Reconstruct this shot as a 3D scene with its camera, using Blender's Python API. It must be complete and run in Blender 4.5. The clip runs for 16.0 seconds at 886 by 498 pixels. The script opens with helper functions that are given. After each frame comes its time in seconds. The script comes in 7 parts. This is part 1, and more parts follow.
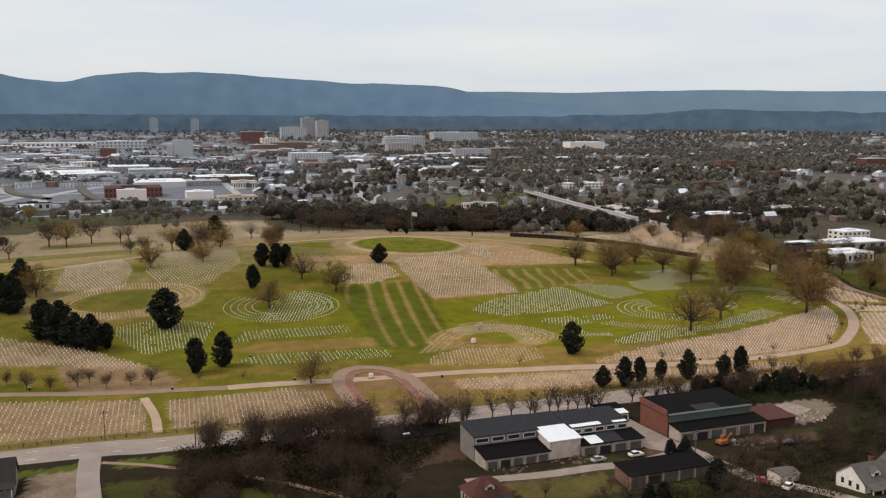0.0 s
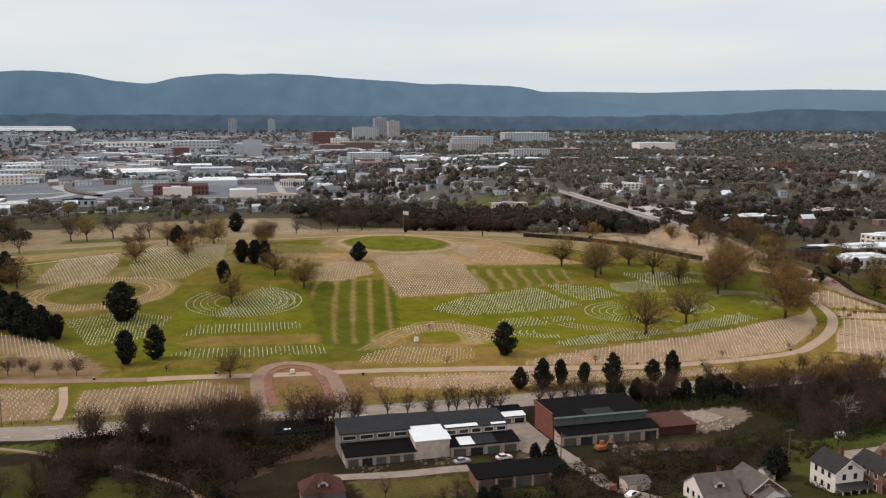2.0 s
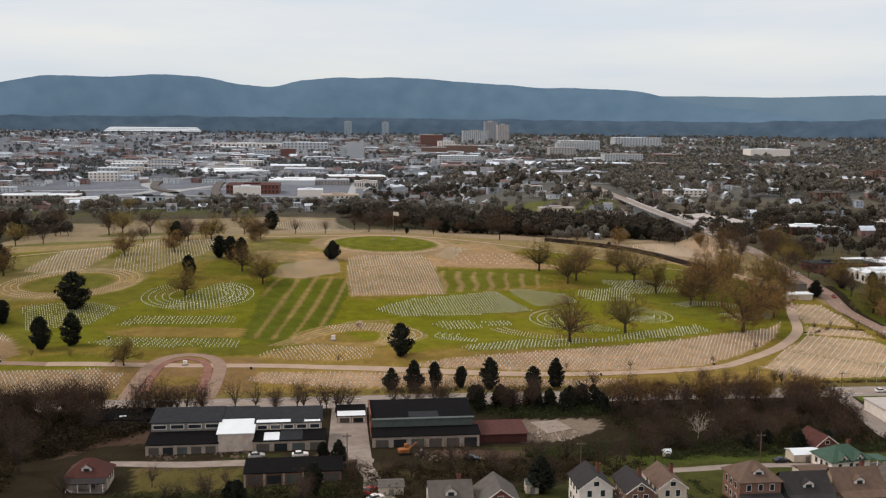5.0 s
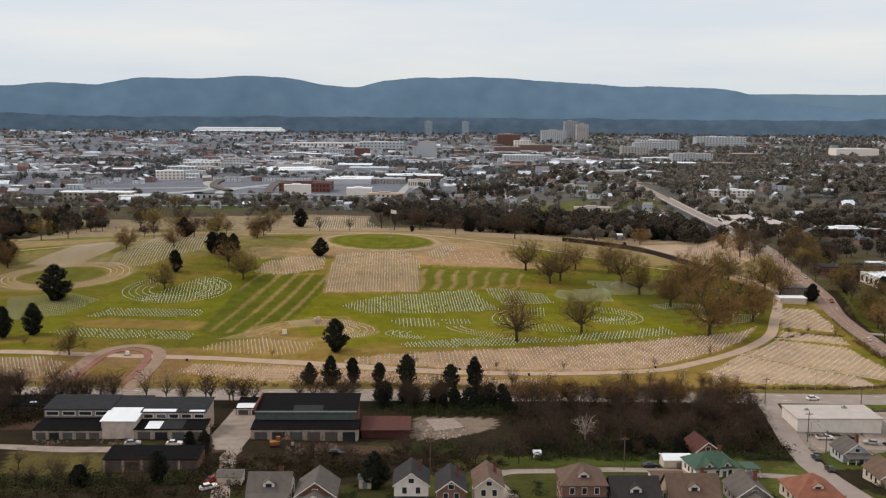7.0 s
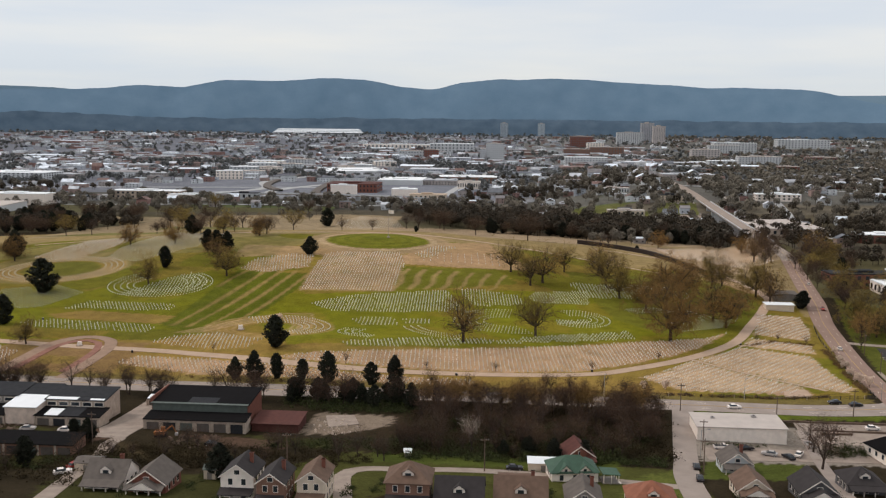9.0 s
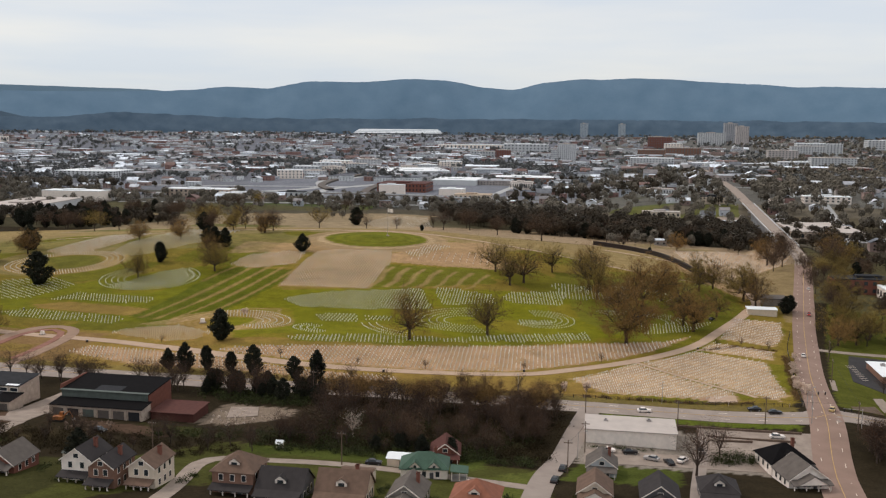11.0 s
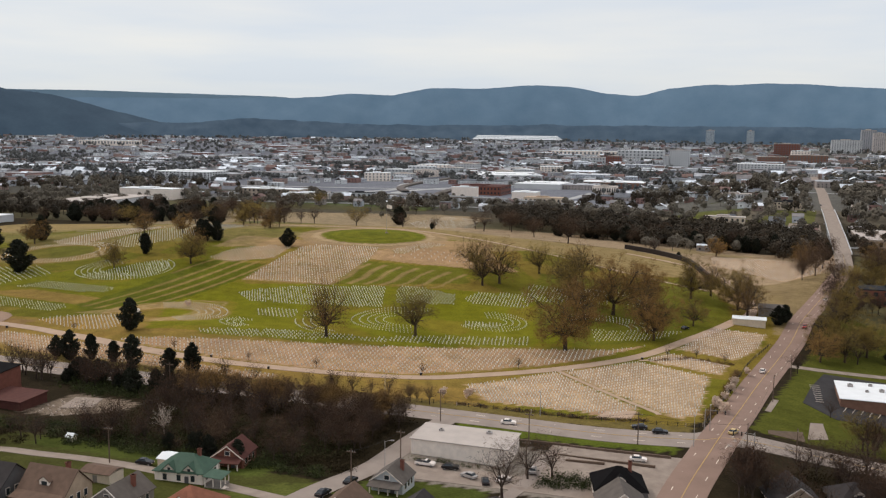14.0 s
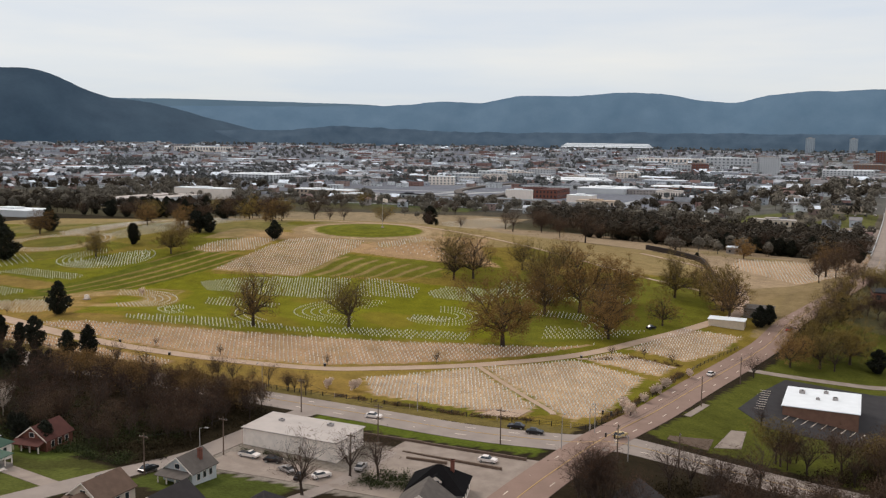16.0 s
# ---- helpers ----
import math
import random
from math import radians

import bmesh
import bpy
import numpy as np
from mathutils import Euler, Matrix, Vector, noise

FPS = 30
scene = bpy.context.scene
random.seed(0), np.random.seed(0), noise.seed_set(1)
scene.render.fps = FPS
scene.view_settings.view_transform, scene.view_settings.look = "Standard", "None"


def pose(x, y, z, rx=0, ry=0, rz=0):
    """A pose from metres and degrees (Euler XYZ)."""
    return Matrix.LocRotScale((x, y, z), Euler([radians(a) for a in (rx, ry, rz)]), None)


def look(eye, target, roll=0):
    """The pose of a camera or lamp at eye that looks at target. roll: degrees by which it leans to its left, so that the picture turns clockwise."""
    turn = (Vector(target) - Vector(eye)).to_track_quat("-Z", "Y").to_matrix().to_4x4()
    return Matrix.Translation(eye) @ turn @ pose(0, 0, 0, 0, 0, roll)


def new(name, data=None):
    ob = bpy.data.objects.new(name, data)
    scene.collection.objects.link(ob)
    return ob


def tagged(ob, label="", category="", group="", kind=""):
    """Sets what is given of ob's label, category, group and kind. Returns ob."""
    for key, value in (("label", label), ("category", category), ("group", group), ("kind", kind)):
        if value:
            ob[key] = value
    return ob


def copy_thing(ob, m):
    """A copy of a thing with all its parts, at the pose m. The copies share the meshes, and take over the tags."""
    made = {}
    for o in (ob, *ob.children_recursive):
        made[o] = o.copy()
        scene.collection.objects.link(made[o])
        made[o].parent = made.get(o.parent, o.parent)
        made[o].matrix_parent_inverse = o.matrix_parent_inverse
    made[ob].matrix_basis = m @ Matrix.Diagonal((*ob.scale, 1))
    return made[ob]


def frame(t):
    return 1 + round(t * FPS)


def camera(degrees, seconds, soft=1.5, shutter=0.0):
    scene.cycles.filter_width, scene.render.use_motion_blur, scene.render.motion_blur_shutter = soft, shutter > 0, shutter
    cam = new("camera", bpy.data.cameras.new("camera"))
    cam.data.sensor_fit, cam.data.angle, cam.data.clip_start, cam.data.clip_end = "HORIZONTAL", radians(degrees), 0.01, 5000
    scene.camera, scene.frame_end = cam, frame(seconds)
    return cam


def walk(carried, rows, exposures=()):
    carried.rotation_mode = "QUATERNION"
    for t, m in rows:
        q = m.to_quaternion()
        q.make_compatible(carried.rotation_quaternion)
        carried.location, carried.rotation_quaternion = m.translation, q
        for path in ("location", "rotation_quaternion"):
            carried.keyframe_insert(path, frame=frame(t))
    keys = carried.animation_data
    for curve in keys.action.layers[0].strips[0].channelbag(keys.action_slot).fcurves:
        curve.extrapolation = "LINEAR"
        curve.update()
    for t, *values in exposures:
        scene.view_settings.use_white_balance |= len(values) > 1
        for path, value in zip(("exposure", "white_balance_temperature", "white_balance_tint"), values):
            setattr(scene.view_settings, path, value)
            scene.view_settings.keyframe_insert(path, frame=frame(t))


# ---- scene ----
cam = camera(51.7, 16.0, soft=1.25)
PATH = [
    (0, (-1.83, -4.342, 74.008), (-1.14, -2.485, 73.729), 0.1),
    (0.5, (12.671, -9.253, 74.026), (13.317, -7.381, 73.746), 0.0),
    (1, (27.338, -13.719, 73.621), (27.942, -11.833, 73.343), 0.1),
    (1.5, (42.08, -17.537, 73.251), (42.64, -15.637, 72.972), 0.1),
    (2, (56.623, -21.126, 72.839), (57.138, -19.213, 72.561), 0.1),
    (2.5, (72.415, -25.261, 72.767), (72.881, -23.336, 72.489), 0.2),
    (3, (86.148, -28.257, 72.426), (86.571, -26.322, 72.15), 0.2),
    (3.5, (100.878, -31.096, 72.032), (101.257, -29.151, 71.757), 0.3),
    (4, (115.864, -33.529, 71.921), (116.198, -31.577, 71.648), 0.4),
    (6.5, (192.692, -42.453, 71.579), (192.782, -40.474, 71.307), 0.5),
    (7, (208.346, -43.353, 71.562), (208.386, -41.372, 71.289), 0.4),
    (7.5, (222.357, -43.725, 71.394), (222.354, -41.743, 71.121), 0.4),
    (8, (237.57, -43.432, 71.101), (237.518, -41.452, 70.829), 0.4),
    (8.5, (252.825, -43.277, 70.995), (252.725, -41.298, 70.724), 0.4),
    (9, (268.051, -43.009, 71.11), (267.902, -41.033, 70.84), 0.5),
    (11.5, (344.252, -33.636, 70.836), (343.856, -31.694, 70.568), 0.6),
    (12, (358.075, -27.685, 71.114), (357.628, -25.754, 70.849), 0.8),
    (12.5, (370.265, -19.409, 70.734), (369.772, -17.488, 70.469), 0.7),
    (13, (382.368, -10.384, 67.723), (381.83, -8.476, 67.461), 0.6),
    (13.5, (395.658, -0.253, 64.732), (395.075, 1.642, 64.473), 0.6),
    (14, (409.1, 10.047, 61.905), (408.469, 11.928, 61.65), 0.6),
    (14.5, (423.498, 21.266, 58.942), (422.814, 23.129, 58.691), 0.6),
    (15, (436.402, 31.813, 55.887), (435.669, 33.658, 55.643), 0.6),
    (15.5, (448.67, 41.995, 53.561), (447.89, 43.821, 53.321), 0.7),
    (16, (462.199, 54.262, 50.99), (461.364, 56.065, 50.754), 0.7),
]
walk(cam, [(t, look(eye, target, roll)) for t, eye, target, roll in PATH])

# ---- sky, sun ----
SUN_HEIGHT, SUN_TURN = 46.0, 285.0
world = bpy.data.worlds.new("overcast_sky")
scene.world = world
world.use_nodes = True
wn, wl = world.node_tree.nodes, world.node_tree.links
wn.clear()
w_out, w_bg = wn.new("ShaderNodeOutputWorld"), wn.new("ShaderNodeBackground")
w_bg.inputs["Strength"].default_value = 0.098
w_sky = wn.new("ShaderNodeTexSky")
w_sky.sky_type, w_sky.sun_disc = "NISHITA", False
w_sky.sun_elevation, w_sky.sun_rotation = radians(SUN_HEIGHT), radians(SUN_TURN)
w_co, w_sep = wn.new("ShaderNodeTexCoord"), wn.new("ShaderNodeSeparateXYZ")
w_ramp = wn.new("ShaderNodeValToRGB")
for e, (p, c) in zip([w_ramp.color_ramp.elements[0], w_ramp.color_ramp.elements[1], w_ramp.color_ramp.elements.new(0.08), w_ramp.color_ramp.elements.new(0.22)],
                     [(0.0, (0.62, 0.68, 0.74, 1)), (1.0, (0.60, 0.66, 0.76, 1)), (0.08, (0.765, 0.79, 0.815, 1)), (0.22, (0.705, 0.75, 0.82, 1))]):
    e.position, e.color = p, c
w_map, w_noise = wn.new("ShaderNodeMapping"), wn.new("ShaderNodeTexNoise")
w_map.inputs["Scale"].default_value = (2.2, 2.2, 16.0)
w_noise.inputs["Scale"].default_value, w_noise.inputs["Detail"].default_value = 1.6, 4.0
w_cl = wn.new("ShaderNodeValToRGB")
w_cl.color_ramp.elements[0].position, w_cl.color_ramp.elements[0].color = 0.35, (0.93, 0.96, 1.0, 1)
w_cl.color_ramp.elements[1].position, w_cl.color_ramp.elements[1].color = 0.72, (1.10, 1.06, 1.0, 1)
w_mul, w_up, w_mix = wn.new("ShaderNodeMixRGB"), wn.new("ShaderNodeMixRGB"), wn.new("ShaderNodeMixRGB")
w_mul.blend_type = w_up.blend_type = "MULTIPLY"
w_mul.inputs[0].default_value = w_up.inputs[0].default_value = 1.0
w_up.inputs[2].default_value = (10.4, 10.4, 10.4, 1)
w_mix.inputs[0].default_value = 0.93
wl.new(w_co.outputs["Generated"], w_sep.inputs[0])
wl.new(w_sep.outputs["Z"], w_ramp.inputs[0])
wl.new(w_co.outputs["Generated"], w_map.inputs[0])
wl.new(w_map.outputs[0], w_noise.inputs["Vector"])
wl.new(w_noise.outputs[0], w_cl.inputs[0])
wl.new(w_ramp.outputs[0], w_mul.inputs[1])
wl.new(w_cl.outputs[0], w_mul.inputs[2])
wl.new(w_mul.outputs[0], w_up.inputs[1])
wl.new(w_sky.outputs[0], w_mix.inputs[1])
wl.new(w_up.outputs[0], w_mix.inputs[2])
wl.new(w_mix.outputs[0], w_bg.inputs["Color"])
wl.new(w_bg.outputs[0], w_out.inputs["Surface"])

sun = new("sun", bpy.data.lights.new("sun", "SUN"))
sun.data.energy, sun.data.angle, sun.data.color = 1.5, radians(10), (1.0, 0.915, 0.84)
sun_az = radians(SUN_TURN)
sun_from = Vector((math.sin(sun_az) * math.cos(radians(SUN_HEIGHT)), math.cos(sun_az) * math.cos(radians(SUN_HEIGHT)), math.sin(radians(SUN_HEIGHT))))
sun.matrix_world = look(sun_from * 300, (0, 0, 0))
scene.view_settings.exposure = 0.0

# ---- materials ----
def nodes_of(name, rough=0.85, metal=0.0):
    m = bpy.data.materials.new(name)
    m.use_nodes = True
    n, l = m.node_tree.nodes, m.node_tree.links
    b = n["Principled BSDF"]
    b.inputs["Roughness"].default_value, b.inputs["Metallic"].default_value = rough, metal
    b.inputs["Specular IOR Level"].default_value = 0.25
    return m, n, l, b


def surf(name, dark, light, size=1.0, fine=0.15, rough=0.85, bump=0.2, vary=0.0, metal=0.0, where="object", island=False, warm=True):
    """A surface between two colours: patches of `size` metres, grain of `fine` metres; vary: how far each thing's own brightness strays."""
    if warm:
        dark, light = (tuple(v * k for v, k in zip(q, (1.10, 0.975, 0.90))) for q in (dark, light))
    m, n, l, b = nodes_of(name, rough, metal)
    if where == "object":
        co = n.new("ShaderNodeTexCoord").outputs["Object"]
    else:
        co = n.new("ShaderNodeNewGeometry").outputs["Position"]
    big, small = n.new("ShaderNodeTexNoise"), n.new("ShaderNodeTexNoise")
    big.inputs["Scale"].default_value, big.inputs["Detail"].default_value = 1 / size, 5
    small.inputs["Scale"].default_value, small.inputs["Detail"].default_value = 1 / fine, 3
    l.new(co, big.inputs["Vector"]), l.new(co, small.inputs["Vector"])
    mid = n.new("ShaderNodeMath")
    mid.operation = "MULTIPLY_ADD"
    mid.inputs[1].default_value = 0.35
    half = n.new("ShaderNodeMath")
    half.operation = "MULTIPLY_ADD"
    half.inputs[1].default_value, half.inputs[2].default_value = 1.6, -0.475
    l.new(big.outputs[0], half.inputs[0])
    l.new(small.outputs[0], mid.inputs[0]), l.new(half.outputs[0], mid.inputs[2])
    mix = n.new("ShaderNodeMixRGB")
    mix.inputs[1].default_value, mix.inputs[2].default_value = (*dark, 1), (*light, 1)
    l.new(mid.outputs[0], mix.inputs[0])
    out = mix.outputs[0]
    if vary:
        own = n.new("ShaderNodeNewGeometry").outputs["Random Per Island"] if island else n.new("ShaderNodeObjectInfo").outputs["Random"]
        rng = n.new("ShaderNodeMapRange")
        rng.inputs["To Min"].default_value, rng.inputs["To Max"].default_value = 1 - vary, 1 + vary
        l.new(own, rng.inputs["Value"])
        mul = n.new("ShaderNodeVectorMath")
        mul.operation = "SCALE"
        l.new(out, mul.inputs[0]), l.new(rng.outputs[0], mul.inputs["Scale"])
        out = mul.outputs[0]
    l.new(out, b.inputs["Base Color"])
    if bump:
        bp = n.new("ShaderNodeBump")
        bp.inputs["Strength"].default_value, bp.inputs["Distance"].default_value = bump, fine
        l.new(small.outputs[0], bp.inputs["Height"]), l.new(bp.outputs[0], b.inputs["Normal"])
    return m


def palette(name, colours, rough=0.8, fine=1.0):
    """Each loose piece of the mesh takes one of the colours, with some grain."""
    m, n, l, b = nodes_of(name, rough)
    geo = n.new("ShaderNodeNewGeometry")
    ramp = n.new("ShaderNodeValToRGB")
    ramp.color_ramp.interpolation = "CONSTANT"
    el = ramp.color_ramp.elements
    while len(el) < len(colours):
        el.new(0.5)
    for k, c in enumerate(colours):
        el[k].position, el[k].color = k / len(colours), (*c, 1)
    noi = n.new("ShaderNodeTexNoise")
    noi.inputs["Scale"].default_value = 1 / fine
    rng = n.new("ShaderNodeMapRange")
    rng.inputs["From Min"].default_value, rng.inputs["From Max"].default_value = 0.3, 0.7
    rng.inputs["To Min"].default_value, rng.inputs["To Max"].default_value = 0.75, 1.2
    mul = n.new("ShaderNodeVectorMath")
    mul.operation = "SCALE"
    l.new(geo.outputs["Position"], noi.inputs["Vector"]), l.new(noi.outputs[0], rng.inputs["Value"])
    l.new(geo.outputs["Random Per Island"], ramp.inputs[0])
    l.new(ramp.outputs[0], mul.inputs[0]), l.new(rng.outputs[0], mul.inputs["Scale"])
    l.new(mul.outputs[0], b.inputs["Base Color"])
    return m


def ground_surface():
    m, n, l, b = nodes_of("ground_cover", 0.95)
    b.inputs["Specular IOR Level"].default_value = 0.02
    at = n.new("ShaderNodeAttribute")
    at.attribute_name = "cover"
    co = n.new("ShaderNodeNewGeometry").outputs["Position"]
    out = at.outputs["Color"]
    for size, lo, hi in ((0.7, 0.78, 1.22), (6.0, 0.82, 1.16), (40.0, 0.88, 1.1)):
        noi = n.new("ShaderNodeTexNoise")
        noi.inputs["Scale"].default_value, noi.inputs["Detail"].default_value = 1 / size, 4
        rng = n.new("ShaderNodeMapRange")
        rng.inputs["From Min"].default_value, rng.inputs["From Max"].default_value = 0.3, 0.7
        rng.inputs["To Min"].default_value, rng.inputs["To Max"].default_value = lo, hi
        mul = n.new("ShaderNodeVectorMath")
        mul.operation = "SCALE"
        l.new(co, noi.inputs["Vector"]), l.new(noi.outputs[0], rng.inputs["Value"])
        l.new(out, mul.inputs[0]), l.new(rng.outputs[0], mul.inputs["Scale"])
        out = mul.outputs[0]
    l.new(out, b.inputs["Base Color"])
    bp = n.new("ShaderNodeBump")
    bp.inputs["Strength"].default_value, bp.inputs["Distance"].default_value = 0.4, 0.2
    fine = n.new("ShaderNodeTexNoise")
    fine.inputs["Scale"].default_value = 3.0
    l.new(co, fine.inputs["Vector"]), l.new(fine.outputs[0], bp.inputs["Height"]), l.new(bp.outputs[0], b.inputs["Normal"])
    return m


M_GROUND = ground_surface()
M_ASPHALT = surf("weathered_asphalt", (0.21, 0.19, 0.175), (0.30, 0.275, 0.255), 6, 0.5, 0.9, 0.1, where="world")
M_AVENUE = surf("worn_avenue", (0.185, 0.134, 0.112), (0.262, 0.196, 0.166), 8, 0.5, 0.9, 0.1, where="world")
M_LANE = surf("pale_lane", (0.30, 0.235, 0.178), (0.42, 0.335, 0.262), 5, 0.5, 0.9, 0.1, where="world")
M_CONCRETE = surf("concrete", (0.19, 0.165, 0.145), (0.31, 0.28, 0.25), 3, 0.3, 0.9, 0.1, where="world")
M_LOOP = surf("brown_loop_drive", (0.20, 0.145, 0.108), (0.28, 0.205, 0.155), 3, 0.4, 0.9, 0.1, where="world")
M_DARKLOT = surf("fresh_asphalt", (0.022, 0.022, 0.025), (0.040, 0.040, 0.044), 4, 0.4, 0.9, 0.1, where="world")
M_BRICKPATH = surf("red_brick_path", (0.17, 0.083, 0.064), (0.25, 0.135, 0.105), 3, 0.4, 0.9, 0.1, where="world")
M_PAINT = surf("road_paint", (0.60, 0.57, 0.50), (0.75, 0.72, 0.66), 2, 0.4, 0.8, 0.0, where="world")
M_YELLOW = surf("yellow_road_paint", (0.42, 0.30, 0.12), (0.50, 0.37, 0.16), 2, 0.4, 0.8, 0.0, where="world")
M_STONE = surf("white_marble", (0.68, 0.66, 0.61), (0.88, 0.86, 0.81), 0.5, 0.1, 0.6, 0.0, 0.2, where="world", island=True, warm=False)
M_BARK = surf("bark", (0.030, 0.024, 0.020), (0.075, 0.058, 0.048), 1.0, 0.2, 0.95, 0.4, 0.25)
M_PALEBARK = surf("pale_bark", (0.30, 0.28, 0.25), (0.45, 0.42, 0.38), 1.0, 0.2, 0.9, 0.3, 0.1)
M_BUD = surf("brown_buds", (0.115, 0.074, 0.026), (0.262, 0.168, 0.056), 2.5, 0.5, 0.9, 0.0, 0.3)
M_RUSSET = surf("russet_twigs", (0.040, 0.028, 0.019), (0.092, 0.060, 0.036), 2.5, 0.5, 0.9, 0.0, 0.35)
M_OLIVE = surf("young_olive_leaves", (0.115, 0.088, 0.026), (0.245, 0.190, 0.050), 2.5, 0.5, 0.9, 0.0, 0.3)
M_TWIG = surf("grey_twigs", (0.042, 0.027, 0.019), (0.108, 0.066, 0.043), 2.0, 0.5, 0.95, 0.0, 0.35)
M_CEDAR = surf("dark_cedar_needles", (0.007, 0.009, 0.006), (0.022, 0.026, 0.015), 1.6, 0.4, 0.9, 0.0, 0.25)
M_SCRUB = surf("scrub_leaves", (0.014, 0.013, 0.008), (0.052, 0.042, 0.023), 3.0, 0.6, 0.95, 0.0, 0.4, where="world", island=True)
M_HEDGE = surf("dry_hedge_leaves", (0.075, 0.050, 0.022), (0.20, 0.135, 0.062), 2.0, 0.5, 0.95, 0.0, 0.4, where="world", island=True)
M_DARKBUSH = surf("evergreen_bush_leaves", (0.012, 0.018, 0.006), (0.050, 0.066, 0.018), 2.0, 0.5, 0.95, 0.0, 0.4, where="world", island=True)
M_MULCH = surf("dark_mulch", (0.075, 0.055, 0.04), (0.13, 0.10, 0.075), 2.0, 0.3, 0.95, 0.1, where="world")
M_BLOSSOM = surf("pale_blossom", (0.50, 0.43, 0.37), (0.72, 0.65, 0.57), 1.0, 0.3, 0.9, 0.0, 0.15)
# town crowns, lightened in their colours for the haze between
M_FARTREE = surf("hazed_tree_crowns", (0.064, 0.068, 0.070), (0.165, 0.162, 0.152), 14, 2.5, 0.95, 0.0, 0.12, where="world", island=True, warm=False)
M_HILLTREE = surf("hazed_hillside_crowns", (0.074, 0.066, 0.054), (0.200, 0.168, 0.128), 16, 2.5, 0.95, 0.0, 0.12, where="world", island=True, warm=False)
M_DARKWOOD = surf("dark_wood_crowns", (0.016, 0.016, 0.013), (0.066, 0.054, 0.037), 9, 1.5, 0.95, 0.0, 0.15, where="world", island=True)
# far_roofs and far_walls palettes lean bluish to carry distance haze
M_FARROOF = palette("far_roofs", [(0.17, 0.175, 0.19), (0.70, 0.74, 0.80), (0.25, 0.23, 0.23), (0.10, 0.105, 0.12), (0.38, 0.385, 0.41), (0.76, 0.80, 0.86), (0.19, 0.12, 0.105), (0.54, 0.55, 0.58), (0.13, 0.135, 0.15)], 0.8, 6)
M_DULLROOF = palette("dull_roofs", [(0.13, 0.115, 0.105), (0.10, 0.095, 0.095), (0.17, 0.13, 0.11), (0.075, 0.07, 0.07), (0.24, 0.225, 0.21), (0.14, 0.085, 0.07), (0.46, 0.46, 0.46), (0.09, 0.085, 0.085)], 0.85, 6)
M_FARWALL = palette("far_walls", [(0.48, 0.46, 0.45), (0.26, 0.15, 0.13), (0.58, 0.59, 0.60), (0.34, 0.30, 0.28), (0.68, 0.69, 0.70), (0.32, 0.23, 0.20), (0.44, 0.46, 0.50)], 0.8, 6)
M_GLASS, _n, _l, _b = nodes_of("window_glass", 0.15)
_b.inputs["Base Color"].default_value = (0.025, 0.03, 0.036, 1)
_b.inputs["Specular IOR Level"].default_value = 0.6
# ridges and foothills: the blue of distance haze is mixed into the forest colours
M_RIDGE = surf("hazed_wooded_ridge", (0.096, 0.163, 0.234), (0.140, 0.214, 0.290), 110, 9, 1.0, 0.0, where="world", warm=False)
M_RIDGE_NEAR = surf("hazed_dark_ridge", (0.030, 0.054, 0.084), (0.053, 0.087, 0.122), 120, 15, 1.0, 0.0, where="world", warm=False)
M_FOOTHILL = surf("hazed_foothill", (0.046, 0.078, 0.116), (0.088, 0.126, 0.168), 60, 10, 1.0, 0.0, where="world", warm=False)
M_RIDGE_FAR = surf("hazed_pale_ridge", (0.140, 0.215, 0.278), (0.172, 0.250, 0.318), 200, 20, 1.0, 0.0, where="world", warm=False)


def paint(name, c, rough=0.75, vary=0.0, spread=0.28, size=1.5, warm=True):
    d = tuple(v * (1 - spread) for v in c)
    return surf(name, d, tuple(min(0.9, v * (1 + spread * 0.6)) for v in c), size, 0.2, rough, 0.08, vary, warm=warm)


M_WHITE = paint("white_siding", (0.76, 0.75, 0.72), spread=0.16)
M_CREAM = paint("cream_siding", (0.58, 0.54, 0.46), spread=0.16)
M_TAN = paint("tan_siding", (0.42, 0.35, 0.27))
M_GREYWALL = paint("grey_block_wall", (0.22, 0.215, 0.205), spread=0.3)
M_BLUEWALL = paint("pale_blue_siding", (0.46, 0.53, 0.58), spread=0.16)
M_DARKWALL = paint("charcoal_siding", (0.09, 0.095, 0.105))
M_REDBRICK = paint("red_brick", (0.17, 0.07, 0.052))
M_BROWNBRICK = paint("brown_brick", (0.20, 0.12, 0.09))
M_STUCCO = paint("stained_white_stucco", (0.42, 0.375, 0.325), spread=0.35)
M_BLOCKWHITE = paint("stained_white_block", (0.56, 0.50, 0.45), spread=0.3)
M_ROOFGREY = paint("grey_shingle", (0.105, 0.098, 0.092), 0.9)
M_ROOFDARK = paint("dark_shingle", (0.034, 0.032, 0.034), 0.9)
M_ROOFBROWN = paint("brown_shingle", (0.125, 0.088, 0.068), 0.9)
M_ROOFRED = paint("dull_red_roof", (0.080, 0.032, 0.027), 0.9)
M_ROOFRUST = paint("rust_shingle", (0.215, 0.095, 0.062), 0.9)
M_ROOFGREEN = paint("green_metal_roof", (0.045, 0.095, 0.070), 0.7)
M_ROOFTEAL = paint("grey_green_metal", (0.085, 0.11, 0.105), 0.7)
M_TAR = paint("black_tar_roof", (0.0075, 0.0075, 0.0085), 0.95)
M_SLATE = paint("slate_grey_metal_roof", (0.030, 0.034, 0.040), 0.85)
for dull in (M_TAR, M_SLATE, M_TWIG, M_SCRUB):
    for q in dull.node_tree.nodes:
        if q.type == "BSDF_PRINCIPLED":
            q.inputs["Specular IOR Level"].default_value = 0.06
